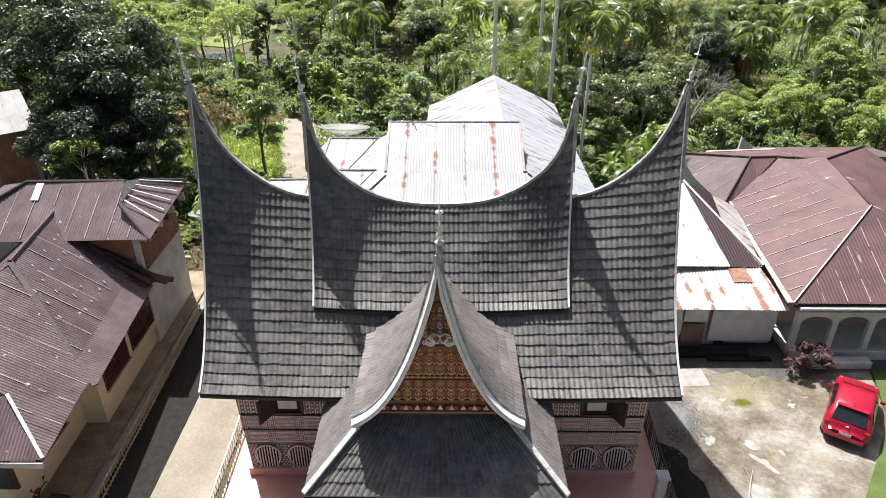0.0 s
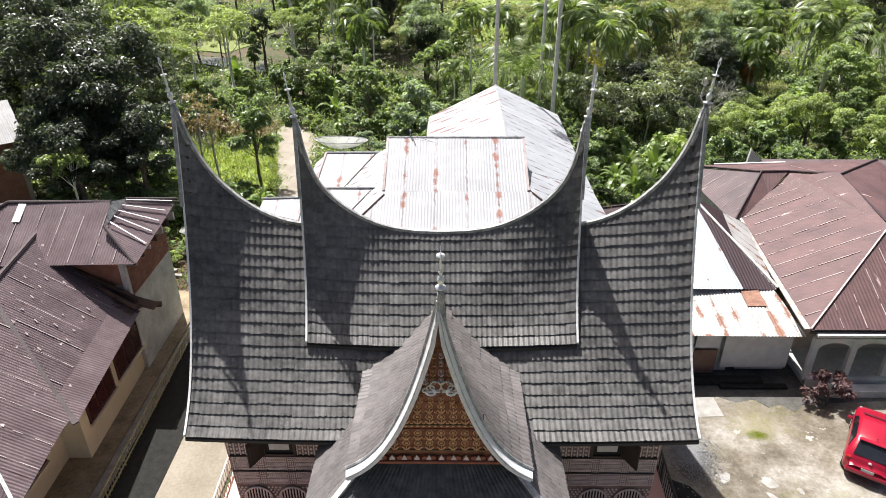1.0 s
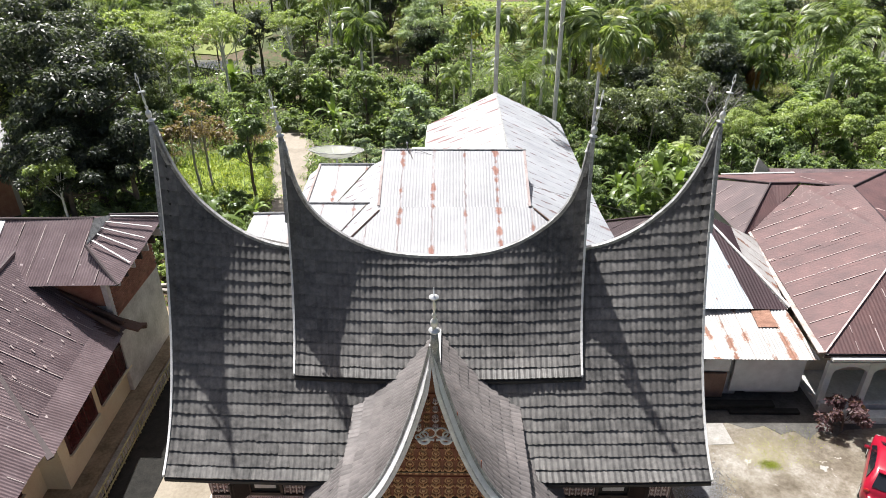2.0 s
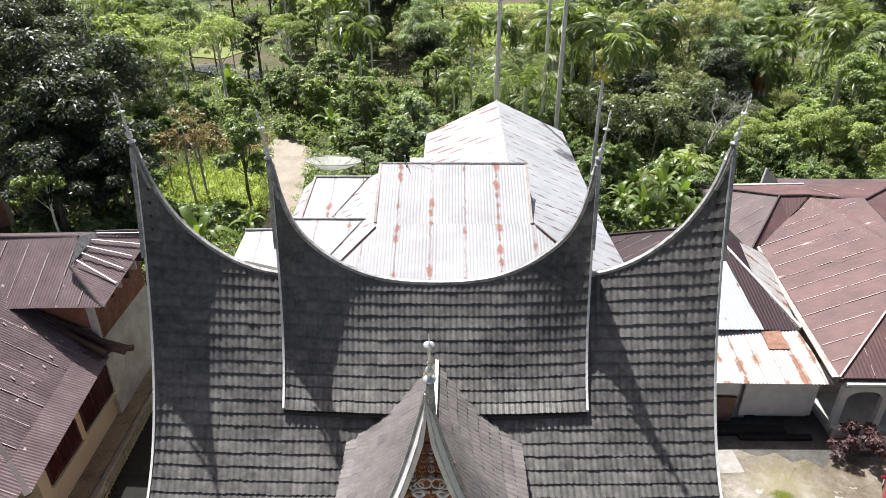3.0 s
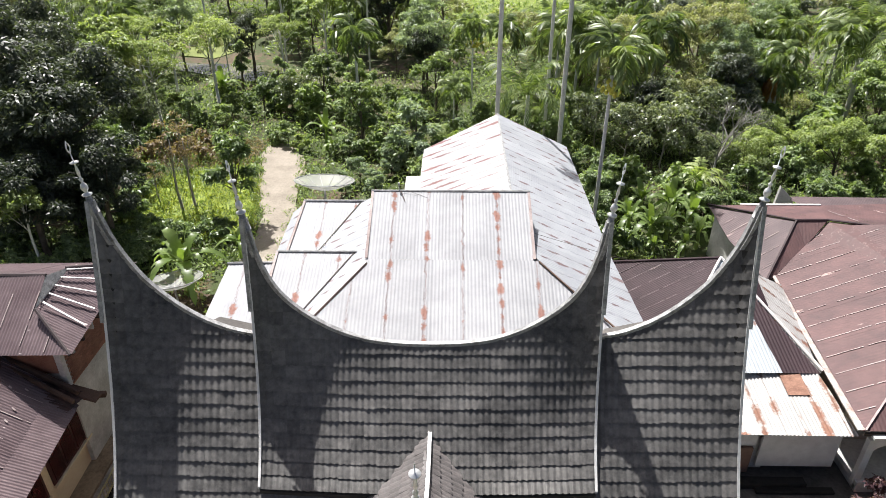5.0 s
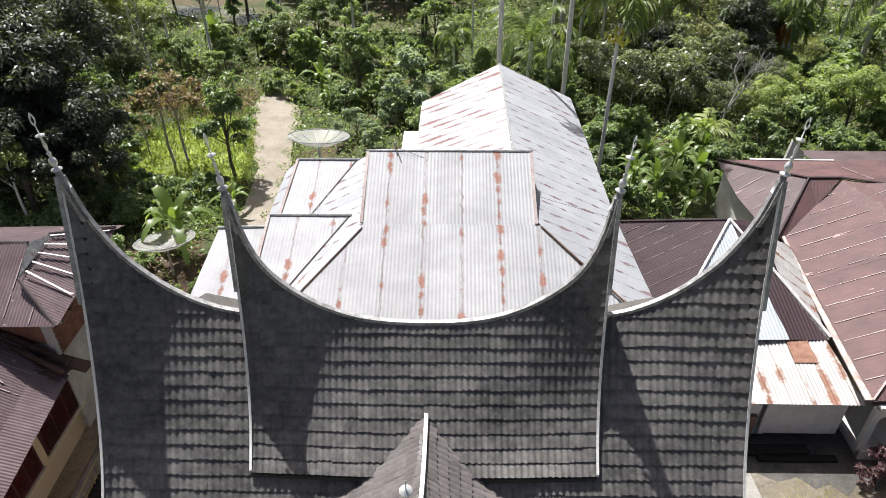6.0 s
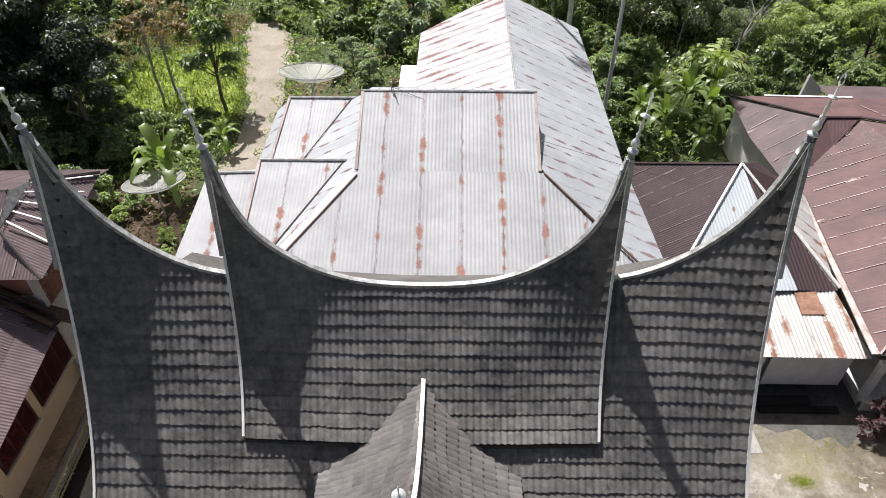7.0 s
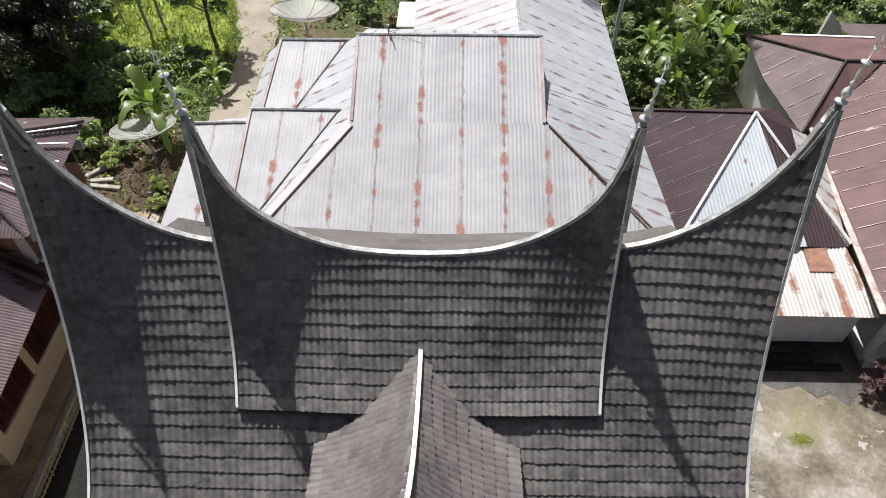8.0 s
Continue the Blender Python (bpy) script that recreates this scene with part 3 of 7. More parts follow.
def tiled(skin, sub, step, flip, keep, roll=0.026, lift=0.036, steep=0.0):
    """Tiles of two rolls; sub points per tile across. Returns a list of (middle, Geo)."""
    out = []
    ncol = (len(skin.us) - 1) // sub
    rows = int(max(skin.total(j) for j in range(len(skin.us))) / step) + 1
    for k in range(rows):
        for c in range(ncol):
            js = list(range(c * sub, c * sub + sub + 1))
            a0 = k * step
            tops = [min(skin.total(j), a0 + step * 1.07) for j in js]
            if max(skin.total(j) for j in js) < a0 + 0.04:
                continue
            mid = skin.at(js[sub // 2], a0 + step * 0.5)
            if not keep(mid):
                continue
            g = Geo()
            e1 = skin.at(js[-1], a0 + 0.1) - skin.at(js[0], a0 + 0.1)
            e2 = skin.at(js[sub // 2], a0 + step) - skin.at(js[sub // 2], a0)
            if e2.length < 0.02:
                e2 = skin.at(js[sub // 2], a0) - skin.at(js[sub // 2], a0 - 0.3)
            n = e1.cross(e2).normalized() * flip
            smooth = n.z < steep and abs(mid.x) > 2.5
            rl, lf = (roll * 0.3, lift * 0.35) if smooth else (roll, lift)
            jit, low = rng.uniform(-0.009, 0.009), rng.uniform(-0.016, 0.016)
            scallop = rng.uniform(0.004, 0.019)
            verts = []
            for i, j in enumerate(js):
                w = rl * (0.5 - 0.5 * math.cos(4 * math.pi * i / sub))
                b = skin.at(j, a0 + low + (0.0 if smooth else scallop * math.cos(4 * math.pi * i / sub + 0.5)))
                verts += [b + n * (lf - 0.05 + w * 0.5), b + n * (lf + w + jit), skin.at(j, max(tops[i], a0 + low)) + n * (w * 0.8)]
            f = []
            for i in range(sub):
                f += [(3 * i, 3 * i + 3, 3 * i + 4, 3 * i + 1), (3 * i + 1, 3 * i + 4, 3 * i + 5, 3 * i + 2)]
            g.add(verts, f)
            out.append((mid, g, smooth))
    return out


def under_skin(fn, nu, ns, drop, u0=-1.0, u1=1.0, s0=0.0):
    g = Geo()
    for side in (0, 1):
        g.v += [tuple(fn(u0 + (u1 - u0) * i / nu, s0 + (1 - s0) * k / ns) - Vector((0, 0, 0.075 + drop * side))) for k in range(ns + 1) for i in range(nu + 1)]
    off = (nu + 1) * (ns + 1)
    for k in range(ns):
        for i in range(nu):
            a = k * (nu + 1) + i
            g.f += [(a, a + 1, a + nu + 2, a + nu + 1), (off + a, off + a + nu + 1, off + a + nu + 2, off + a + 1)]
    for i in range(nu):
        g.f.append((i, off + i, off + i + 1, i + 1))
    for k in range(ns):
        for a in (k * (nu + 1), k * (nu + 1) + nu):
            g.f.append((a, a + nu + 1, off + a + nu + 1, off + a))
    return g


def lay(parent, tiles, material, singles, near):
    """The nearest tiles as objects of their own, the others joined."""
    tiles.sort(key=near)
    clad = Geo()
    for mid, g, smooth in tiles:
        if smooth:
            clad.add(g.v, g.f)
    if clad.v:
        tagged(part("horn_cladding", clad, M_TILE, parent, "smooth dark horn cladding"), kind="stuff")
    tiles = [t for t in tiles if not t[2]]
    for mid, g, smooth in tiles[:singles]:
        g.v = [tuple(Vector(p) - mid) for p in g.v]
        ob = part("tile", g, material, parent)
        ob.location = mid
    rest = Geo()
    for mid, g, smooth in tiles[singles:]:
        rest.add(g.v, g.f)
    if rest.v:
        tagged(part("tile_field", rest, material, parent), kind="stuff")


def ribbon(path, width_dir, w, up, h):
    """A strip of box section along a path; width_dir and up are vectors or functions of the index."""
    g = Geo()
    n = len(path)
    for i, p in enumerate(path):
        p = Vector(p)
        d = width_dir(i) if callable(width_dir) else Vector(width_dir)
        q = up(i) if callable(up) else Vector(up)
        g.v += [tuple(p - d * w / 2), tuple(p + d * w / 2), tuple(p + d * w / 2 + q * h), tuple(p - d * w / 2 + q * h)]
    for i in range(n - 1):
        for k in range(4):
            g.f.append((4 * i + k, 4 * i + (k + 1) % 4, 4 * i + 4 + (k + 1) % 4, 4 * i + 4 + k))
    g.f += [(0, 1, 2, 3), (4 * n - 4, 4 * n - 3, 4 * n - 2, 4 * n - 1)]
    return g


house = thing("traditional_house", "traditional wooden house with dark tiled saddle roofs and upswept horns", "house", at=(0, 20, 0))


def finial(base, lean, loop=True):
    d = Vector(lean).normalized()
    m = Matrix.Translation(base) @ d.to_track_quat("Z", "Y").to_matrix().to_4x4()
    prof = [(r * 0.78, zz) for r, zz in [(0.0, -0.03), (0.155, 0.0), (0.16, 0.03), (0.06, 0.055), (0.055, 0.10), (0.10, 0.15), (0.118, 0.21), (0.095, 0.28), (0.04, 0.33), (0.038, 0.37), (0.065, 0.40), (0.065, 0.43),
            (0.03, 0.46), (0.034, 0.52), (0.058, 0.60), (0.042, 0.70), (0.022, 0.80), (0.02, 0.83), (0.13, 0.845), (0.13, 0.87), (0.018, 0.885), (0.015, 1.10), (0.0, 1.11)]]
    part("finial", Geo().lathe(prof, 14, m), M_CHROME, house, "turned metal roof finial with discs and a spike", smooth=True)
    if not loop:
        return
    leaf = [m @ Vector((w, 0, z)) for w, z in ((0, 1.10), (0.055, 1.16), (0.075, 1.23), (0.05, 1.30), (0.0, 1.38), (-0.05, 1.30), (-0.075, 1.23), (-0.055, 1.16), (0, 1.10))]
    part("finial_leaf", Geo().tube(leaf, 0.018, 6, False), M_CHROME, house, "open leaf-shaped metal loop")


def saddle_roof(name, fn, nsub, half, ridge_u, tip, covers, step, label):
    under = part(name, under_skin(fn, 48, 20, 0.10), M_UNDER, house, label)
    us = [-1 + 2 * i / (nsub * half) for i in range(nsub * half + 1)]
    lay(under, tiled(Skin(fn, us), nsub, step, 1, covers), M_TILE, 290, lambda t: abs(t[0].x) * 0.4 + t[0].y * 0.2 + t[0].z * 0.5)
    part("back_slope", under_skin(lambda u, s: fn(u, s, True), 48, 20, 0.10), M_BACK, house, "smooth grey sheeted back slope", smooth=True)
    # ridge capping along the saddle and white boards down the gable edges
    for side in (-1, 1):
        run = [fn(side * u, 1.0) - Vector((0, 0, 0.05)) for u in ridge_u]
        def out(i):
            d = run[min(i + 1, len(run) - 1)] - run[max(i - 1, 0)]
            return Vector((-side * abs(d.z), 0, abs(d.x))).normalized()
        part("ridge_cap", ribbon(run, (0, 1, 0), 0.135, out, 0.10), M_CAP, house, "mottled zinc ridge capping")
        part("ridge_fold", Geo().tube([p + out(i) * 0.052 + Vector((0, -0.03, 0)) for i, p in enumerate(run)], 0.016, 5), M_BACK, house)
        for bk in (False, True):
            edge = [fn(side * 1.0, s / 24, bk) for s in range(25)]
            part("verge_board", ribbon(edge, (1, 0, 0), 0.065, lambda i: Vector((0, 0, 1)), 0.075), M_VERGE_WHITE, house)
        # zinc boot round the horn's tip, with a prong down the ridge and one down the gable edge
        t = fn(side * 1.0, 1.0)
        lean = Vector((side * 0.11, 0, 1))
        top = Vector((t.x, YR, t.z)) + lean * tip
        part("horn_sleeve", Geo().tube([t - lean * 0.35 - Vector((side * 0.05, 0, 0)), t - lean * 0.1, top], [0.10, 0.09, 0.07], 10), M_CAP, house, smooth=True)
        for prong in ([fn(side * (0.965 + 0.035 * k / 6), 1.0) for k in range(7)], [fn(side * 1.0, 0.80 + 0.2 * k / 6) for k in range(7)]):
            part("sleeve_prong", ribbon([p + Vector((0, -0.13, 0.02)) for p in prong], (1, 0, 0), 0.10, (0, -1, 0), 0.025), M_CAP, house)
        finial(Vector((t.x, YR, t.z)) + lean * tip, lean)


saddle_roof("lower_roof", low_point, 12, 44, [0.535 + 0.465 * i / 40 for i in range(41)], 0.12,
            lambda p: abs(p.x) > 4.3 or p.y < 19.8 or p.y > 2 * YR - 19.8, 0.37, "lower saddle roof with four dark tiled wings")
saddle_roof("middle_roof", mid_point, 12, 26, [i / 40 for i in range(41)], 0.12, lambda p: True, 0.365, "raised middle saddle roof of dark tiles")

# low grey sheets behind the lower ridges
for side in (-1, 1):
    corners = [(4.4, 22.2, 9.55), (4.95, 23.0, 9.42), (6.1, 23.0, 9.72), (6.4, 22.2, 9.93)]
    part("back_sheet", Geo().prism([(side * x, y, z) for x, y, z in corners], (0, 0, -0.07)), M_BACK, house, "flat grey sheet behind the ridge")

# ---- the porch gable with its own horn ----
YF, YB, XE = 14.72, 20.6, 2.50


def porch_point(side):
    def fn(u, s, back=False):
        y = YF + (YB - YF) * u
        w = 1 - u
        zr = 7.72 + 3.78 * w ** 2.7
        ze = 6.08 + 0.04 * u
        q = 1.25 + 1.25 * w ** 0.8
        line = 0.25 + 0.17 * min(1.0, u * 4)
        return Vector((side * XE * (1 - s) - 0.06, y, ze + (zr - ze) * (line * s + (1 - line) * s ** q)))
    return fn


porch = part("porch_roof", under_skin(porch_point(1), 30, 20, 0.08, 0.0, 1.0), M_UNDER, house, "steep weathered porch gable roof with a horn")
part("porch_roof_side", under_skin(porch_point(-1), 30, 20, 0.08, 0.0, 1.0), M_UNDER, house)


def above_main(p):
    if p.y < YM:
        s = max(0.0, (p.y - YE) / (YR - YE))
        return p.y < YE or p.z > low_point(min(1, abs(p.x) / 8), s).z - 0.15
    return p.z > mid_point(min(1, abs(p.x) / 4.5), (p.y - YM) / (YR - YM)).z - 0.15


for side in (1, -1):
    us = [i / (6 * 17) for i in range(6 * 17 + 1)]
    lay(porch, tiled(Skin(porch_point(side), us), 6, 0.37, side, above_main, 0.020, 0.045), M_TILE_PORCH, 140, lambda t: -t[0].y)
# ridge of the porch and its finial
run = [Vector((0, YF + (YB - YF) * i / 40, 7.72 + 3.78 * (1 - i / 40) ** 2.7 + 0.02)) for i in range(41)]
part("ridge_cap", ribbon(run, (1, 0, 0), 0.105, (0, 0, 1), 0.07), M_HIP, house, "weathered white ridge capping")
top = run[0]
part("horn_sleeve", Geo().tube([top + Vector((0, 0.12, -0.5)), top + Vector((0, 0, 0.1)), top + Vector((0, -0.02, 0.45))], [0.12, 0.095, 0.07], 10), M_CAP, house, smooth=True)
finial(top + Vector((0, -0.02, 0.42)), (0, -0.05, 1), False)
# curved bargeboards
for side in (1, -1):
    fn = porch_point(side)
    edge = [fn(0, s / 30) + Vector((0, 0.04, 0.10)) for s in range(31)]
    inward = []
    for i in range(31):
        t = (edge[min(i + 1, 30)] - edge[max(i - 1, 0)]).normalized()
        m = Vector((-t.z * side, 0, t.x * side))
        inward.append(m if m.x * side < 0 else -m)
    fade = [min(1.0, (30 - i) / 4 + 0.3) for i in range(31)]
    lap = [0.06 + 0.02 * min(1.0, max(0.0, (i - 12) / 10)) for i in range(31)]
    face = Geo()
    for i, p in enumerate(edge):
        d = (Vector((0, -0.27, 0)) + inward[i] * lap[i]) * fade[i]
        q = Vector((0, -0.04, -0.06))
        face.v += [tuple(p), tuple(p + d), tuple(p + d + q), tuple(p + q)]
    for i in range(30):
        for k in range(4):
            face.f.append((4 * i + k, 4 * i + (k + 1) % 4, 4 * i + 4 + (k + 1) % 4, 4 * i + 4 + k))
    face.f += [(0, 1, 2, 3), (120, 121, 122, 123)]
    part("bargeboard", face, M_BARGE, house, "curved pale grey bargeboard")
    part("bargeboard_cap", Geo().tube([p + Vector((0, 0, 0.02)) for p in edge], 0.045, 6), M_CAP, house)
    fillet = Geo()
    for i, p in enumerate(edge):
        a = p + (Vector((0, -0.27, 0)) + inward[i] * lap[i]) * fade[i]
        b = a + (Vector((0, -0.03, 0)) + inward[i] * 0.10) * fade[i]
        fillet.v += [tuple(a), tuple(b), tuple(b + Vector((0, 0.05, 0))), tuple(a + Vector((0, 0.05, 0)))]
    for i in range(30):
        for k in range(4):
            fillet.f.append((4 * i + k, 4 * i + (k + 1) % 4, 4 * i + 4 + (k + 1) % 4, 4 * i + 4 + k))
    fillet.f += [(0, 1, 2, 3), (120, 121, 122, 123)]
    part("bargeboard_fillet", fillet, M_BARGE, house)
    part("bargeboard_lip", Geo().tube([p + (Vector((0, -0.27, 0)) + inward[i] * lap[i]) * fade[i] for i, p in enumerate(edge)], 0.02, 6), M_HIP, house)


M_GABLE = plain("gable_board", (0.16, 0.055, 0.024), (0.32, 0.125, 0.06), 0.65, 0, 5, 30)


# carved gable panel
def gable_x(z):
    """Half the panel's width at the height z."""
    lo, hi = 0.0, 1.0
    for _ in range(30):
        s = (lo + hi) / 2
        if porch_point(1)(0, s).z < z:
            lo = s
        else:
            hi = s
    return max(0.02, XE * (1 - lo) - 0.08)


outline = [(gable_x(6.28 + 4.44 * k / 16), 15.0, 6.28 + 4.44 * k / 16) for k in range(17)]
panel = Geo().prism(outline + [(-x, y, z) for x, y, z in reversed(outline)], (0, 0.12, 0))
gable = part("gable_panel", panel, M_GABLE, house, "carved and painted triangular gable panel")
def ring_of(r, thick, x, z):
    return [(x + r * math.sin(t), -0.012, z + r * math.cos(t)) for t in (2 * math.pi * k / 10 for k in range(11))], thick


# one carved field: a ringed flower, a stem and two leaves
motif = Geo()
pts, thick = ring_of(0.062, 0.012, 0, 0.035)
motif.tube(pts, thick, 4, False)
motif.lathe([(0.03, 0.0), (0.03, 0.02), (0.0, 0.03)], 6, Matrix.Translation((0, 0, 0.035)) @ pose(0, 0, 0, 90, 0, 0))
for lean in (-1, 1):
    motif.box((lean * 0.045, -0.012, -0.085), (0.026, 0.024, 0.09), pose(0, 0, 0, 0, lean * 40, 0).to_3x3())
motif.box((0, -0.012, -0.08), (0.016, 0.024, 0.10))
motif_gold, motif_red = motif.mesh("carved_flower", M_GOLD), motif.mesh("carved_flower", M_CARVE_PALE)
bead = Geo().prism([(-0.055, -0.03, -0.05), (0.055, -0.03, -0.05), (0, -0.03, 0.06)], (0, 0.03, 0)).mesh("carved_bead", M_CARVE_PALE)
dot = Geo().box((0, 0, 0), (0.075, 0.03, 0.06), None, 0.01).mesh("carved_dot", M_GOLD)
for z, wide, size in ((6.86, 0.31, 1.5), (7.22, 0.31, 1.5), (7.78, 0.31, 1.5), (8.14, 0.31, 1.4), (8.42, 0.27, 1.0), (9.02, 0.2, 1.0), (9.3, 0.2, 1.0), (9.58, 0.17, 0.8), (9.82, 0.17, 0.8)):
    half = gable_x(z + 0.14)
    n = int((half - 0.03) / wide)
    for i in range(-n, n + 1):
        b = part("carved_flower", motif_gold if (z < 8.9 or i % 2) else motif_red, None, gable)
        b.location, b.scale = (i * wide, 14.99, z), (size, 1.6, size)
    rails = Geo()
    for i in range(-n - 1, n + 1):
        rails.box((i * wide + wide / 2, 14.985, z), (0.024, 0.035, 0.33))
    rails.box((0, 14.985, z + 0.175), (2 * half, 0.03, 0.02))
    part("carved_rail", rails, M_RED_WOOD, gable)
for z in (7.05, 7.50, 7.60, 7.98):
    half = gable_x(z + 0.05)
    for i in range(-int(half / 0.155), int(half / 0.155) + 1):
        b = part("carved_dot", dot, None, gable)
        b.location = (i * 0.155, 14.985, z)
part("carved_band", Geo().box((0, 14.98, 7.55), (2 * gable_x(7.62), 0.035, 0.035)).box((0, 14.98, 6.66), (2 * gable_x(6.7), 0.04, 0.04)), M_DEEP, gable)
for i in range(-6, 7):
    if abs(i) * 0.33 < gable_x(6.5) - 0.1:
        b = part("carved_bead", bead, None, gable)
        b.location, b.scale = (i * 0.33, 14.93, 6.44), (1.5, 1.0, 1.6)
# pale scroll where the two halves of the panel meet
scroll = Geo()
for side in (-1, 1):
    for k, r in enumerate((0.15, 0.10, 0.07)):
        pts, thick = ring_of(r, 0.024, side * (0.14 + 0.13 * k), 8.88 - 0.07 * k)
        scroll.tube([(x, y + 14.95, z) for x, y, z in pts], thick, 5, False)
part("scroll_ornament", scroll, M_VERGE_WHITE, house, "white scroll ornament across the gable")
part("gable_sill", Geo().box((0, 14.95, 6.30), (2 * gable_x(6.36) + 0.1, 0.2, 0.10), None, 0.02), M_RED_WOOD, gable)
scallop = Geo().lathe([(0.10, 0), (0.09, 0.03), (0, 0.04)], 10, pose(0, 0, 0, 90, 0, 0)).mesh("carved_scallop", M_RED_WOOD)
for i in range(-8, 9):
    if abs(i) * 0.22 < gable_x(6.6):
        b = part("carved_scallop", scallop, None, gable)
        b.location = (i * 0.22, 14.94, 6.40)
# white scroll ornament under the apex
g = Geo()
for side in (1, -1):
    pts = [(side * (0.05 + 0.13 * t * math.cos(5.2 * t)), 14.5, 9.1 + 0.13 * t * math.sin(5.2 * t)) for t in (0.3 + 0.9 * k / 14 for k in range(15))]
    g.tube([(x + side * 0.17, y, z) for x, y, z in pts], 0.035, 6)
    g.tube([(side * 0.02, 14.62, 8.97), (side * 0.25, 14.62, 8.99), (side * 0.36, 14.64, 8.93)], 0.03, 6)
part("scroll_ornament", g, M_VERGE_WHITE, gable, "white scrolled ornament")

# hipped skirt roof below the gable
XC, XS, YS, YT2, ZS, ZT = -0.12, 3.77, 13.53, 15.9, 4.35, 6.30
XT = XS - (YT2 - YS)


def skirt_front(u, s, back=False):
    return Vector((XC + (XS + (XT - XS) * s) * u, YS + (YT2 - YS) * s, ZS + (ZT - ZS) * s))


def skirt_side(side):
    def fn(u, s, back=False):
        y0, y1 = YS + (YT2 - YS) * s, 18.6
        return Vector((XC + side * (XS + (XT - XS) * s), y0 + (y1 - y0) * u, ZS + (ZT - ZS) * s))
    return fn


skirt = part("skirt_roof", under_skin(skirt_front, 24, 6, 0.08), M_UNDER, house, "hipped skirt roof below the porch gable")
lay(skirt, tiled(Skin(skirt_front, [-1 + 2 * i / 120 for i in range(121)], 48, True), 6, 0.385, 1, lambda p: True), M_TILE, 200, lambda t: t[0].y)
for side in (1, -1):
    side_roof = part("skirt_side", under_skin(skirt_side(side), 16, 6, 0.08, 0.0, 1.0), M_UNDER, house)
    lay(side_roof, tiled(Skin(skirt_side(side), [i / 84 for i in range(85)]), 6, 0.385, side, lambda p: p.y < 16.9 or p.z < low_point(0.4, max(0, p.y - YE) / 5.1).z + 0.3), M_TILE_PORCH, 60, lambda t: t[0].y)
    hip = [skirt_front(side, s / 10) + Vector((0, 0, 0.06)) for s in range(11)]
    part("hip_cap", ribbon(hip, (side * 0.7, 0.7, 0), 0.17, (0, 0, 1), 0.09), M_HIP, house, "weathered white hip capping")
part("eave_board", Geo().box((XC, YS + 0.05, ZS - 0.09), (2 * XS, 0.06, 0.2), None, 0.01), M_CARVE, house)

# ---- walls of the traditional house ----
def carved(parent, name, material, geo):
    return tagged(part(name, geo, material, parent), kind="stuff")


DIAMOND = pose(0, 0, 0, 0, 45, 0).to_3x3()


def wall_planks(parent, x0, x1, z0, z1, y):
    """Upright carved planks with a row of diamonds in each."""
    g = Geo()
    n = max(1, round((x1 - x0) / 0.19))
    w = (x1 - x0) / n
    for i in range(n + 1):
        g.box((x0 + i * w, y - 0.02, (z0 + z1) / 2), (0.035, 0.05, z1 - z0))
    for i in range(n):
        cx = x0 + (i + 0.5) * w
        m = max(1, round((z1 - z0) / 0.17))
        for k in range(m):
            g.box((cx, y - 0.015, z0 + (k + 0.5) * (z1 - z0) / m), (0.075, 0.04, 0.075), DIAMOND)
    carved(parent, "carved_planks", M_CARVE_PALE, g)


def wall_panels(parent, x0, x1, z0, z1, y):
    """Framed panels with a line of dots between borders."""
    g = Geo()
    n = max(1, round((x1 - x0) / 1.0))
    w = (x1 - x0) / n
    rows = max(1, round((z1 - z0) / 0.26))
    h = (z1 - z0) / rows
    for i in range(n):
        for k in range(rows):
            cx, cz = x0 + (i + 0.5) * w, z0 + (k + 0.5) * h
            for dz in (-0.36, 0.36):
                g.box((cx, y - 0.015, cz + dz * h), (w * 0.72, 0.04, 0.026))
            for dx in (-0.36, 0.36):
                g.box((cx + dx * w, y - 0.015, cz), (0.026, 0.04, h * 0.72))
            for j in range(-4, 5):
                for dz in (-0.13, 0.13):
                    g.box((cx + (j + (0.25 if dz > 0 else -0.25)) * w * 0.072, y - 0.012, cz + dz * h), (0.046, 0.035, 0.046), DIAMOND)
            for dx in (-0.43, 0.43, 0.5):
                for dz in (-0.33, 0.0, 0.33):
                    g.box((cx + dx * w, y - 0.012, cz + dz * h), (0.05, 0.035, 0.05), DIAMOND)
    carved(parent, "carved_panel", M_CARVE_PALE, g)


def wall_lattice(parent, x0, x1, z0, z1, y, free):
    """A lattice of small carved diamonds that spares the openings."""
    g = Geo()
    for k in range(int((z1 - z0) / 0.115)):
        for i in range(int((x1 - x0) / 0.13)):
            x, z = x0 + (i + (0.5 if k % 2 else 1.0)) * 0.13, z0 + (k + 0.5) * 0.115
            if x < x1 and free(x, z):
                g.box((x, y - 0.012, z), (0.06, 0.035, 0.06), DIAMOND)
    carved(parent, "carved_lattice", M_CARVE_PALE, g)


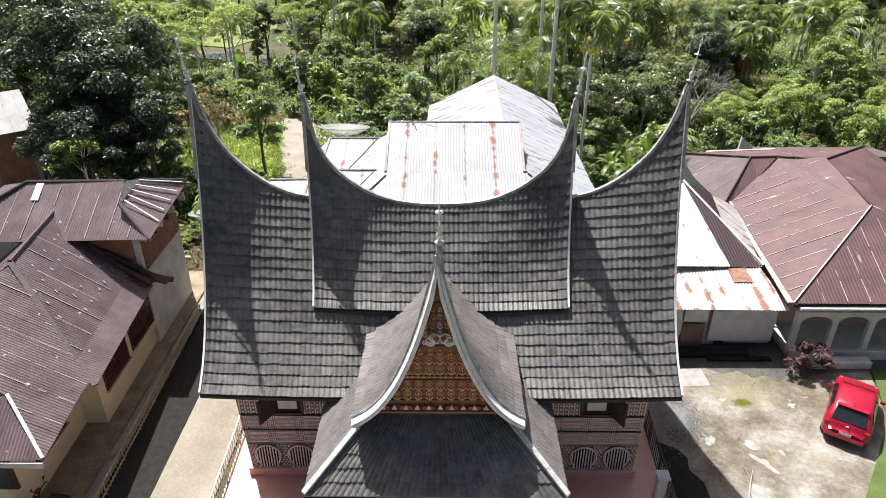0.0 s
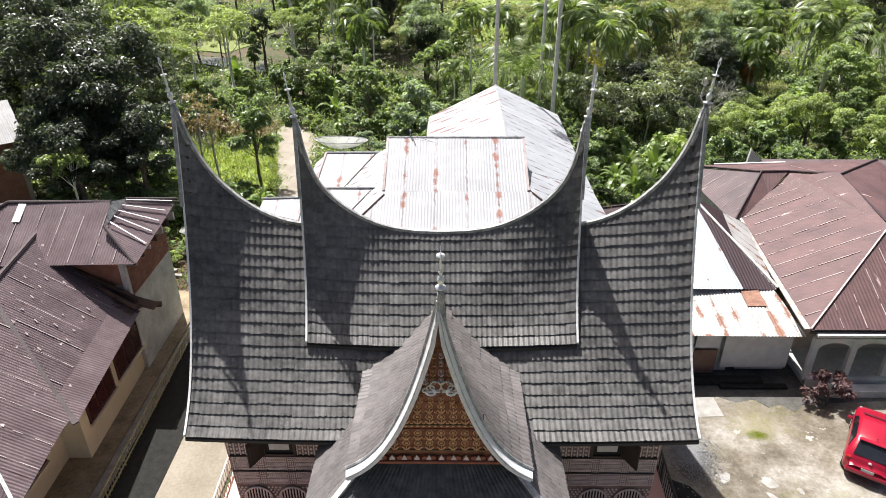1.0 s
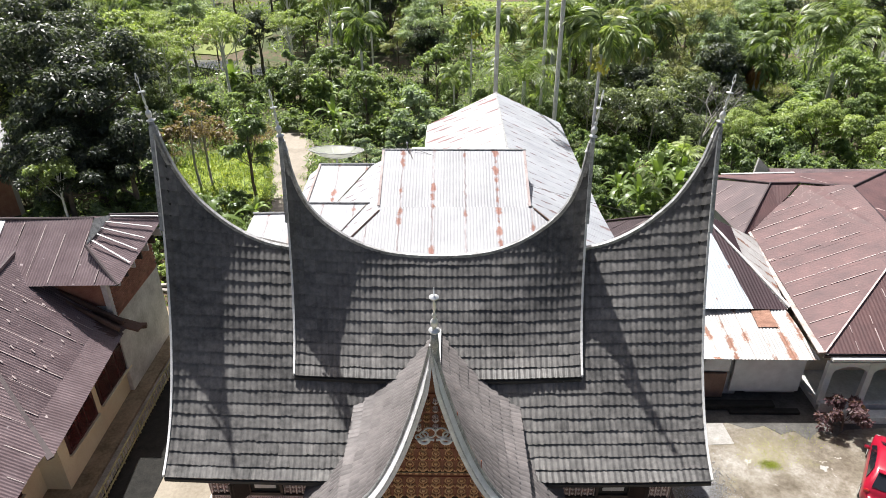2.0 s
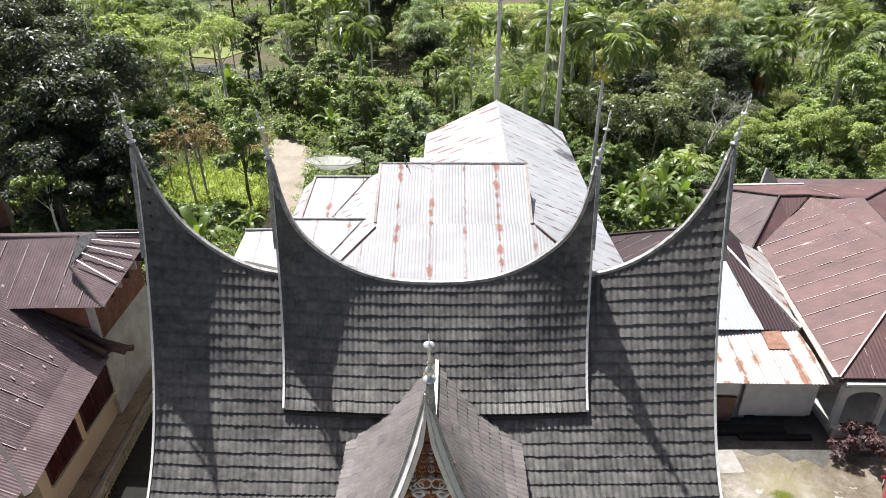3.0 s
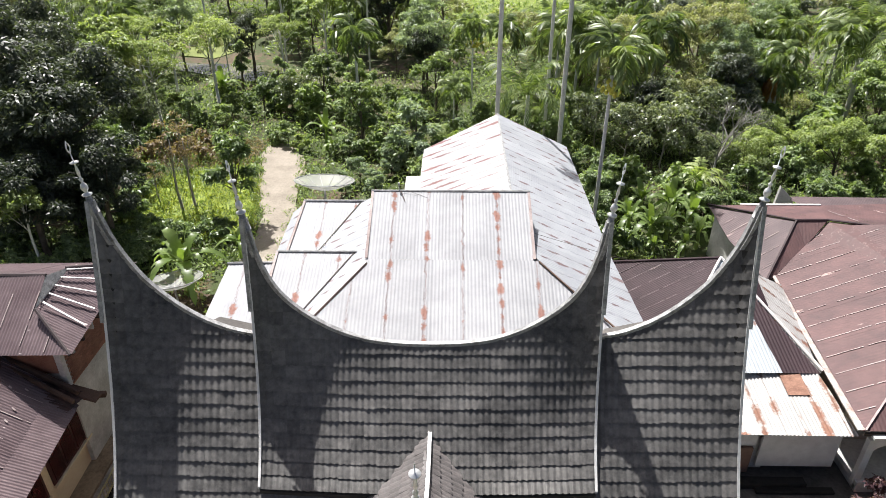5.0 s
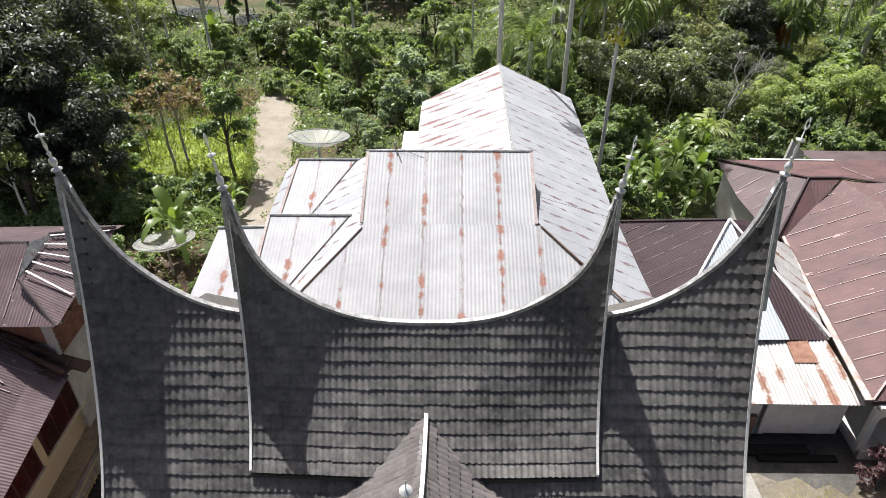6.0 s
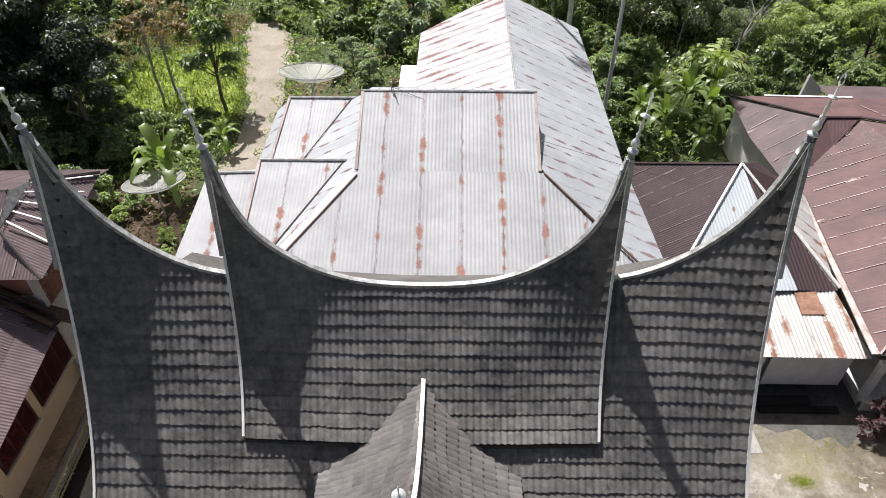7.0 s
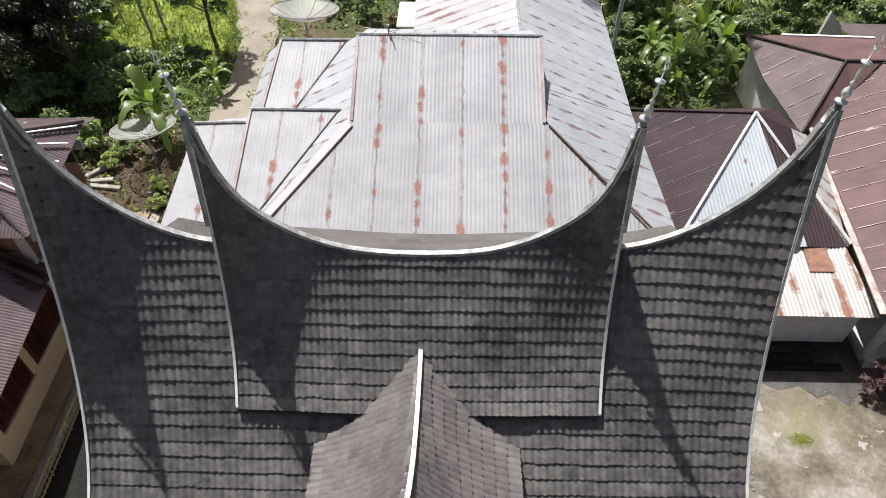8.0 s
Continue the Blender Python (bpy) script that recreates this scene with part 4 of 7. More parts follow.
YW = 18.0
body = Geo()
lean = 0.22
body.v += [(-7.0, YW, 0.5), (7.0, YW, 0.5), (7.0, 26.2, 0.5), (-7.0, 26.2, 0.5), (-7.0 - lean, YW - 0.05, 5.4), (7.0 + lean, YW - 0.05, 5.4), (7.0 + lean, 26.3, 5.4), (-7.0 - lean, 26.3, 5.4)]
body.f += [(0, 1, 5, 4), (1, 2, 6, 5), (2, 3, 7, 6), (3, 0, 4, 7), (3, 2, 1, 0), (4, 5, 6, 7)]
wall = part("wall", body, M_CARVE, house, "dark carved timber walls leaning outwards")
for sx in (-1, 1):
    lo, hi = (-7.05, -3.1) if sx < 0 else (3.1, 7.05)
    wall_planks(wall, lo, hi, 3.36, 4.75, YW - 0.04)
    wall_panels(wall, lo, hi, 2.0, 3.28, YW - 0.04)
    centres = [sx * (5.13 + 1.2 * k) for k in (0, 1)]
    wall_lattice(wall, lo, hi, 0.72, 1.95, YW - 0.04, lambda x, z: all((x - c) ** 2 + (z - 1.36) ** 2 > 0.30 and not (abs(x - c) < 0.42 and z < 1.2) for c in centres))
    for zz in (2.62, 3.31):
        part("wall_rail", Geo().box(((lo + hi) / 2, YW - 0.07, zz), (hi - lo, 0.1, 0.045), None, 0.01), M_WOOD_DARK, wall)
    # window with one open shutter
    wx = sx * 5.35
    window = part("window", Geo().box((wx, YW - 0.06, 3.95), (0.95, 0.1, 0.95)), M_BLACK, wall, "small open window with a dark shutter")
    part("window_frame", Geo().box((wx - 0.5, YW - 0.12, 3.95), (0.09, 0.12, 1.05), None, 0.01).box((wx + 0.5, YW - 0.12, 3.95), (0.09, 0.12, 1.05), None, 0.01)
         .box((wx, YW - 0.12, 4.45), (1.05, 0.12, 0.09), None, 0.01).box((wx, YW - 0.12, 3.45), (1.05, 0.12, 0.09), None, 0.01), M_WOOD_DARK, window)
    part("curtain", Geo().box((wx, YW - 0.125, 3.86), (0.66, 0.03, 0.42), None, 0.01), M_WHITE, window, "pale curtain")
    sh = pose(wx + sx * 0.5, YW - 0.16, 3.95, 0, 0, -60 * sx if sx > 0 else 60)
    m3 = sh.to_3x3()
    part("shutter", Geo().box(sh @ Vector((sx * 0.34, 0, 0)), (0.68, 0.05, 1.0), m3, 0.012).box(sh @ Vector((sx * 0.34, -0.03, 0)), (0.5, 0.03, 0.8), m3, 0.01), M_WOOD_DARK, window, "dark carved open shutter")
    # arched openings with vertical bars
    for k in (0, 1):
        ax = centres[k]
        half = [(0.72, 0.45), (0.80, 0.37), (0.90, 0.29), (1.0, 0.33), (1.12, 0.40), (1.26, 0.45), (1.40, 0.47), (1.54, 0.45), (1.68, 0.37), (1.78, 0.26), (1.85, 0.13)]
        pts = [(ax - w, YW - 0.05, z) for z, w in half] + [(ax, YW - 0.05, 1.87)] + [(ax + w, YW - 0.05, z) for z, w in reversed(half)]
        arch = part("arched_opening", Geo().prism(pts, (0, -0.03, 0)), M_BLACK, wall, "horseshoe arch opening with vertical bars")
        for i in range(-4, 5):
            inside = [z for z in np.linspace(0.74, 1.85, 60) if interp(z, [a for a, _ in half], [b for _, b in half]) > abs(i) * 0.1 + 0.01]
            low, high = (0.74 if abs(i) < 3 else min(z for z in inside if z > 0.9)), max(inside)
            part("arch_bar", Geo().box((ax + i * 0.1, YW - 0.10, (low + high) / 2), (0.036, 0.04, high - low)), M_CARVE_PALE, arch)
        part("arch_trim", Geo().tube([(x, YW - 0.1, z) for x, y, z in pts], 0.032, 6), M_CARVE_PALE, arch)
terrace = solid("terrace", Geo().prism([(-7.75, 14.5, 0.45), (7.85, 14.5, 0.45), (8.3, 26.3, 0.45), (-8.2, 26.3, 0.45)], (0, 0, -0.6)), M_TERRA, "terracotta coloured terrace floor round the house", "terrace", kind="structure")
plinth = part("plinth", Geo().box((0, YW + 4.0, 0.55), (14.2, 8.4, 0.5), None, 0.02), M_TERRA, house)
porch_body = part("porch_room", Geo().box((0, 16.2, 2.5), (6.2, 3.9, 4.1), None, 0.02), M_CARVE, house, "carved porch room below the skirt roof")
wall_planks(porch_body, -3.05, 3.05, 2.6, 4.4, 14.24)
wall_panels(porch_body, -3.05, 3.05, 0.8, 2.5, 14.24)


def rail(name, a, b, h, material, label, n, post=0.07, category="railing"):
    t = thing(name, label, category, at=(a[0], a[1], 0.0))
    a, b = Vector((*a, 0)), Vector((*b, 0))
    for k, z in enumerate((0.12, h)):
        d = b - a
        m = d.to_track_quat("X", "Z").to_matrix()
        part("rail", Geo().box((a + b) / 2 + Vector((0, 0, z + 0.02)), (d.length, 0.06, 0.05), m, 0.01), material, t)
    for i in range(n + 1):
        p = a + (b - a) * i / n
        big = i % 8 == 0
        part("post" if big else "baluster", Geo().box(p + Vector((0, 0, h / 2)), ((post, post, h + 0.1) if big else (post * 0.45, post * 0.45, h)), None, 0.008), material, t)
    return t


rail("terrace_railing", (7.95, 15.0), (8.25, 23.0), 1.25, M_WOOD_DARK, "dark slatted railing along the terrace", 40)
rail("metal_fence", (-12.05, 9.0), (-12.62, 28.8), 0.62, plain("fence_paint", (0.30, 0.27, 0.12), (0.50, 0.46, 0.25), 0.6, 0, 3, 20), "low yellowish metal fence along the alley", 96, 0.05, "fence")
rail("white_railing", (-7.85, 12.0), (-8.05, 21.5), 1.15, M_WHITE, "white slatted railing beside the driveway", 40)
pillar = thing("gate_pillar", "white masonry gate pillar at the terrace corner", "pillar", at=(7.72, 16.95, 0))
part("shaft", Geo().box((7.72, 16.95, 0.75), (0.34, 0.34, 1.5), None, 0.03), M_WHITE, pillar)
part("capital", Geo().box((7.72, 16.95, 1.54), (0.46, 0.46, 0.09), None, 0.03), M_WHITE, pillar)


# ---- the pale zinc house behind ----
white_house = thing("zinc_house", "house behind with pale rust-streaked zinc roofs", "house", at=(0, 35, 0))
part("wall", Geo().box((1.0, 30.4, 2.7), (12.0, 7.0, 5.4), None, 0.02).box((2.6, 40.0, 2.7), (7.8, 13.0, 5.4), None, 0.02).box((-5.2, 34.5, 2.3), (5.0, 6.0, 4.6), None, 0.02), M_PLASTER, white_house, "grey plastered walls")
S0, YT = 0.40, 33.65


def za(y):
    return 8.75 - S0 * (YT - y)


YV, YEV = 30.2, 26.55
corrugated(white_house, [(-2.85, YT, za(YT)), (3.8, YT, za(YT)), (3.8, YV, za(YV)), (-2.85, YV, za(YV))], M_ZINC, lift=0.03, rows_at=-0.46)
corrugated(white_house, [(-2.95, YV, za(YV)), (3.95, YV, za(YV)), (7.4, YEV, za(YEV)), (6.6, YEV - 0.7, za(YEV - 0.7)), (-5.6, YEV - 0.7, za(YEV - 0.7)), (-5.95, YEV, za(YEV))], M_ZINC, lift=0.03, rows_at=-0.46)
corrugated(white_house, [(-2.85, YT, za(YT)), (3.8, YT, za(YT)), (3.8, 36.2, 7.6), (-2.85, 36.2, 7.6)], M_ZINC_B)
# east slope under the long ridge
XR, ZR = 3.3, 7.75
corrugated(white_house, [(XR, 47.2, ZR), (XR, 31.4, ZR), (4.05, YV - 0.1, 7.4), (8.3, 25.2, 5.4), (7.72, 33.3, 5.72), (7.66, 46.9, 5.76)], M_ZINC_B)
corrugated(white_house, [(XR, 47.2, ZR), (XR, 34.2, ZR), (-1.2, 36.5, 6.0), (-1.2, 45.6, 6.0)], M_ZINC_STREAK)
# west slope with its two small wings
def zw(x):
    return 7.3 + 0.5 * (x + 2.85)


corrugated(white_house, [(-2.85, 36.6, zw(-2.85)), (-3.85, 36.6, zw(-3.85)), (-5.6, 32.65, zw(-5.6)), (-5.6, 31.4, zw(-5.6)), (-2.85, 31.4, zw(-2.85))], M_ZINC_B, sheet=0.8)
corrugated(white_house, [(-2.85, 31.4, zw(-2.85)), (-3.5, 31.4, zw(-3.5)), (-5.9, 27.0, zw(-5.9)), (-5.6, 26.6, zw(-5.6)), (-2.85, 30.2, zw(-2.85))], M_ZINC_B, sheet=0.8)
corrugated(white_house, [(-6.6, 36.6, zw(-3.85)), (-3.85, 36.6, zw(-3.85)), (-5.6, 32.65, zw(-5.6)), (-6.8, 32.65, zw(-5.6))], M_ZINC, lift=0.02, rows_at=-5.55)
corrugated(white_house, [(-6.6, 36.6, zw(-3.85) - 0.06), (-6.8, 32.65, zw(-5.6) - 0.06), (-7.5, 32.2, 5.5), (-7.1, 36.3, 6.3)], M_ZINC_B)
corrugated(white_house, [(-6.72, 31.4, zw(-3.5)), (-3.5, 31.4, zw(-3.5)), (-5.9, 27.0, zw(-5.9)), (-6.75, 27.0, zw(-5.9))], M_ZINC, lift=0.02, rows_at=-5.55)
corrugated(white_house, [(-8.7, 31.0, 6.6), (-6.75, 31.1, 6.6), (-6.75, 26.4, 5.4), (-9.1, 26.4, 5.4)], M_ZINC, lift=0.02, rows_at=-8.0)
corrugated(white_house, [(-8.7, 31.05, 6.58), (-6.75, 31.15, 6.6), (-3.55, 31.45, zw(-3.5) - 0.02), (-5.6, 32.7, 5.75), (-8.2, 32.9, 5.5)], M_ZINC_B)
for a, b in (((-2.95, YT, 8.78), (3.9, YT, 8.8)), ((XR, 34.0, ZR), (XR, 47.2, ZR)),   
             ((-6.65, 36.6, 6.86), (-2.95, 36.6, 6.88)), ((-6.75, 31.4, 7.02), (-3.4, 31.4, 7.04)), ((-8.75, 31.0, 6.66), (-6.8, 31.1, 6.66))):
    capping(white_house, [a, b], 0.055, M_CAP)
for a, b in (((-2.88, YT, 8.76), (-2.86, YV, 7.42)), ((3.83, YT, 8.76), (3.83, YV, 7.42)), ((-6.6, 36.6, 6.84), (-6.8, 32.65, 5.97)), ((-6.72, 31.4, 7.01), (-6.75, 27.0, 5.82))):
    part("verge_flashing", ribbon([a, b], (1, 0, 0), 0.11, (0, 0, 1), 0.05), plain("rust_flashing", (0.20, 0.14, 0.13), (0.40, 0.35, 0.34), 0.7), white_house)
for a, b in (((-3.85, 36.6, 6.84), (-5.6, 32.65, 5.97)), ((-3.5, 31.4, 7.01), (-5.9, 27.0, 5.82))):
    part("valley_strip", ribbon([a, b], (0.9, -0.35, 0), 0.045, (0, 0, 1), 0.02), M_WOOD_DARK, white_house)
for off, w, mat in ((0.0, 0.34, M_ZINC_B), (0.19, 0.03, M_ROT)):
    part("hip_flashing", ribbon([(-2.95 + off * 0.8, YV - 0.1 - off * 0.6, 7.35 - off * 0.15), (-5.6 + off * 0.8, 26.6 - off * 0.6, 5.95 - off * 0.15)], (0.8, -0.6, 0), w, (0, 0, 1), 0.045), plain("pale_flashing", (0.34, 0.33, 0.34), (0.44, 0.43, 0.44), 0.6) if w > 0.1 else mat, white_house)
part("hip_flashing", ribbon([(4.0, YV - 0.1, 7.38), (7.5, 26.1, 5.9)], (0.8, 0.6, 0), 0.06, (0, 0, 1), 0.05), M_ROT, white_house)
part("side_canopy", Geo().box((-1.6, 41.0, 5.7), (0.9, 2.4, 0.08), None, 0.02), M_WHITE, white_house, "small white side canopy")
antenna = thing("roof_antenna", "short grey antenna mast on the zinc ridge", "antenna", at=(-1.75, YT, 8.8))
part("mast", Geo().tube([(-1.75, YT, 8.75), (-1.75, YT, 9.12)], 0.022, 6).box((-1.75, YT, 9.12), (0.09, 0.09, 0.1), None, 0.02), M_CAP, antenna)
part("stay", Geo().tube([(-1.73, YT, 9.0), (-1.45, 33.0, 8.56)], 0.012, 5), M_ROT, antenna)
cable = Geo().tube([(-1.75 + 11 * t, YT - 3.2 * t, 8.95 - 2.1 * t - 0.8 * t * (1 - t)) for t in (k / 12 for k in range(13))], 0.008, 4)
solid("roof_cable", cable, M_WOOD_DARK, "thin dark cable slung over the zinc roof", "cable")

M_FADED = plain("faded_lap", (0.28, 0.22, 0.215), (0.42, 0.36, 0.35), 0.7, 0, 3, 25)

# ---- the brown roofed house on one side ----
M_VERGE = plain("brown_verge", (0.045, 0.033, 0.035), (0.08, 0.06, 0.062), 0.75)
M_MAROON = plain("maroon_frame", (0.045, 0.012, 0.012), (0.09, 0.022, 0.022), 0.5)
brown = thing("brown_house", "cream bungalow with hipped brown corrugated roofs", "house", at=(-16, 22, 0))
E1, E2 = Vector((-13.05, 25.45, 3.8)), Vector((-12.45, 18.8, 3.8))
R1, R2 = Vector((-17.45, 27.7, 6.82)), Vector((-16.85, 22.6, 6.7))
K1, K2 = R1.lerp(E1, 0.78) - Vector((0, 0, 0.16)), R2.lerp(E2, 0.78) - Vector((0, 0, 0.16))
corrugated(brown, [R1, R2, K2, K1], M_BROWN, 0.115, 0.017, 1.0)
corrugated(brown, [K1, K2, E2, E1], M_BROWN, 0.115, 0.017, 1.0, "eave_sheet", 0.01)
corrugated(brown, [(-16.85, 22.6, 6.62), (-17.5, 17.5, 6.5), (-14.1, 16.85, 5.0), (-12.42, 15.25, 3.85), (-12.75, 18.3, 3.8), E2 + Vector((-0.3, 0, -0.05))], M_BROWN, 0.115, 0.017, 1.0)
corrugated(brown, [(-14.1, 16.85, 5.05), (-12.42, 15.25, 3.85), (-20, 15.0, 3.8), (-20, 17.0, 5.0)], M_BROWN, 0.115, 0.017, 1.0)
corrugated(brown, [R1, R2, (-20.6, 22.0, 3.8), (-21.4, 27.6, 3.8)], M_BROWN, 0.115, 0.017, 1.0)
corrugated(brown, [(-16.85, 22.6, 6.62), (-17.5, 17.5, 6.5), (-21.0, 17.0, 3.8), (-20.6, 22.0, 3.8)], M_BROWN, 0.115, 0.017, 1.0)
capping(brown, [R1 + Vector((0, 0, 0.05)), R2 + Vector((0, 0, 0.05))], 0.09, M_BROWN_DARK)
part("verge_cap", ribbon([R2 + Vector((0, 0, 0.03)), K2 + Vector((0, 0, 0.03)), E2 + Vector((0, 0, 0.03))], (0.6, 0.75, 0), 0.22, (0, 0, 1), 0.05), M_VERGE, brown)
part("verge_cap", ribbon([R1 + Vector((0, 0, 0.03)), K1 + Vector((0, 0, 0.03)), E1 + Vector((0, 0, 0.03))], (0.3, 0.95, 0), 0.16, (0, 0, 1), 0.05), M_VERGE, brown)
part("white_hip", ribbon([(-14.1, 16.85, 5.1), (-12.42, 15.25, 3.92)], (0.7, 0.7, 0), 0.11, (0, 0, 1), 0.06), M_HIP, brown, "worn white hip board")
part("fascia", Geo().box((-16.2, 15.15, 3.75), (7.6, 0.08, 0.22), None, 0.01), M_WHITE, brown)
lap_lines(brown, [R1, R2, K2, K1], M_FADED, 0.98, 0.035, 0.6, 0.05)
lap_lines(brown, [(-16.85, 22.6, 6.62), (-17.5, 17.5, 6.5), (-14.1, 16.85, 5.0), (-12.42, 15.25, 3.85), (-12.75, 18.3, 3.8), E2 + Vector((-0.3, 0, -0.05))], M_FADED, 0.98, 0.03, 0.4, 0.05)
# pale dabs of sealant over the nails
for row in (0.18, 0.34, 0.5, 0.66, 0.82):
    top, low = R1.lerp(K1, row), R2.lerp(K2, row)
    for k in range(8):
        if rng.random() < 0.55:
            c = top.lerp(low, (k + rng.uniform(0.2, 0.8)) / 8) + Vector((0.02, 0, 0.05))
            part("sealant_dab", Geo().box(c, (rng.uniform(0.08, 0.2), 0.055, 0.012), pose(0, 0, 0, 0, 34, -22).to_3x3(), 0.008), M_FADED, brown)
# walls
wallb = Geo()
wallb.prism([(-13.8, 20.8, 0), (-13.93, 26.6, 0), (-20.5, 27.2, 0), (-20.5, 20.8, 0)], (0, 0, 3.72))
wallb.prism([(-14.6, 15.9, 0), (-14.7, 21.0, 0), (-20.5, 21.0, 0), (-20.5, 15.9, 0)], (0, 0, 4.2))
part("wall", wallb, M_CREAM, brown, "cream plastered walls")
for y, wy in ((18.5, 2.0), (22.45, 2.2), (25.3, 2.6)):
    x = -14.58 if y < 20 else -13.78 - (y - 20.8) * 0.023
    w = part("window", Geo().box((x, y, 2.1), (0.12, wy, 1.5), None, 0.01), M_MAROON, brown, "wide window with dark red frame")
    for k in (-1, 0, 1):
        part("window_pane", Geo().box((x + 0.06, y + k * wy * 0.31, 2.1), (0.03, wy * 0.26, 1.25)), plain("dark_glass", (0.03, 0.006, 0.007), (0.085, 0.014, 0.016), 0.25), w)
    part("window_sill", Geo().box((x + 0.06, y, 1.31), (0.2, wy + 0.1, 0.07), None, 0.01), M_CREAM, w)
for x in (-18.8, -16.6, -14.8):
    w = part("window", Geo().box((x, 15.86, 2.6), (1.4, 0.12, 1.4), None, 0.01), M_MAROON, brown)
    part("window_pane", Geo().box((x, 15.79, 2.6), (1.15, 0.03, 1.15)), plain("grey_glass", (0.05, 0.055, 0.06), (0.10, 0.105, 0.11), 0.12), w)
corrugated(brown, [(-16.4, 25.9, 5.5), (-13.2, 25.05, 3.95), (-12.95, 26.1, 3.9), (-16.4, 26.25, 5.55)], plain("rotten_sheet", (0.03, 0.020, 0.018), (0.10, 0.055, 0.045), 0.7, 0, 2.5, 14), 0.19, 0.013, 0.9, "lean_to_sheet")
for c, size, ry, rz in (((-14.7, 26.1, 4.95), (3.6, 0.16, 0.22), 26, -8), ((-14.4, 25.7, 4.75), (3.0, 0.12, 0.18), 25, -12), ((-13.2, 26.1, 3.95), (1.4, 0.5, 0.12), 14, -6), ((-13.0, 26.2, 3.75), (1.2, 0.2, 0.2), 4, 10)):
    part("timber_beam", Geo().box(c, size, pose(0, 0, 0, 0, ry, rz).to_3x3(), 0.02), M_ROT, brown, "rotten dark timber under the eave")
# back block, taller, with its own hipped roof
back_b = thing("brown_annex", "annex with brown corrugated roof and white lap strips", "house", at=(-17, 29, 0))
HD, HE, HG, HR, HI = Vector((-14.27, 26.75, 7.22)), Vector((-12.74, 25.57, 6.1)), Vector((-12.95, 31.15, 6.5)), Vector((-14.5, 28.2, 7.72)), Vector((-14.5, 29.4, 7.3))
HW, HV = Vector((-19.0, 28.2, 7.68)), Vector((-22.5, 25.5, 6.05))
south = [HW, HR, HD, HE, HV]
east = [HI, HG, HE, HD]
corrugated(back_b, south, M_BROWN, 0.115, 0.014, 1.0)
corrugated(back_b, east, M_BROWN, 0.115, 0.014, 0.9, lift=0.01)
corrugated(back_b, [HW, HV, (-22.5, 31.5, 6.1)], M_BROWN, 0.115, 0.014, 1.0)
corrugated(back_b, [HW, HR, HI, HG, (-13.2, 32.2, 5.9), (-22.5, 32.0, 5.9)], M_BROWN, 0.115, 0.014, 1.0)
part("valley_sheet", Geo().prism([HR + Vector((0, 0, 0.05)), HI + Vector((0.1, 0, 0.06)), HD + Vector((0, 0, 0.06))], (0, 0, -0.05)), M_CAP, back_b, "pale grey valley flashing")
for p, q in ((HW, HR), (HD, HE), (HI, HG), (HW, HV)):
    capping(back_b, [p + Vector((0, 0, 0.05)), q + Vector((0, 0, 0.05))], 0.07, M_VERGE)
lap_lines(back_b, south, M_FADED, 0.95, 0.04, 0.3, 0.12)
for k in range(5):
    f = (k + 0.25) / 5
    p, q = HI.lerp(HD, f), HG.lerp(HE, f * 0.86)
    batten(back_b, p + Vector((0.1, 0, 0.07)), p.lerp(q, 0.93) + Vector((0, 0, 0.07)), M_WHITE_STRIP, 0.085)
part("skylight_sheet", Geo().box((-18.35, 27.72, 7.44), (0.34, 0.95, 0.03), pose(0, 0, 0, 31, 0, 0).to_3x3()), M_WHITE, back_b)
part("wall", Geo().prism([(-13.75, 26.35, 0), (-13.75, 30.9, 0), (-21.8, 31.4, 0), (-21.8, 26.35, 0)], (0, 0, 6.0)), M_PLASTER, back_b, "stained plaster walls")
part("brick_wall_panel", Geo().box((-15.4, 26.32, 5.3), (3.2, 0.08, 1.2)), M_BRICK, back_b, "bare orange brick under the eave")
part("corner_post", Geo().box((-13.72, 26.32, 4.6), (0.24, 0.24, 2.9), None, 0.02), M_PLASTER, back_b)
bw = part("brick_panel", Geo().box((-13.72, 28.6, 4.75), (0.06, 4.2, 1.6)), M_MORTAR, back_b, "bare red brick panel")
brick = Geo().box((0, 0, 0), (0.05, 0.235, 0.075)).mesh("brick", M_BRICK)
for r in range(16):
    for c in range(17):
        b = part("brick", brick, None, bw)
        b.location = (-13.68, 26.62 + c * 0.246 + (0.123 if r % 2 else 0), 4.03 + r * 0.096)
for k in range(7):
    part("eave_bracket", Geo().box((-13.35, 26.2 + k * 0.72, 5.95), (0.75, 0.1, 0.4), None, 0.01), M_WOOD_DARK if k % 2 else M_PLASTER, back_b)

# brick house at the edge of the wood
M_ZINC_OLD = zinc("zinc_old", (0.20, 0.20, 0.205), (0.30, 0.30, 0.305), (0.16, 0.085, 0.06), 0.4, 0.8, (0.14, 0.11, 0.10))
bh = thing("brick_house", "unplastered brick house with a grey zinc roof", "house", at=(-36, 46, 0))
def bk(a, b, z):
    """A point of the brick house: a along its front, b into its depth."""
    return Vector((-29.0 - 0.78 * a - 0.63 * b, 44.4 - 0.63 * a + 0.78 * b, z))


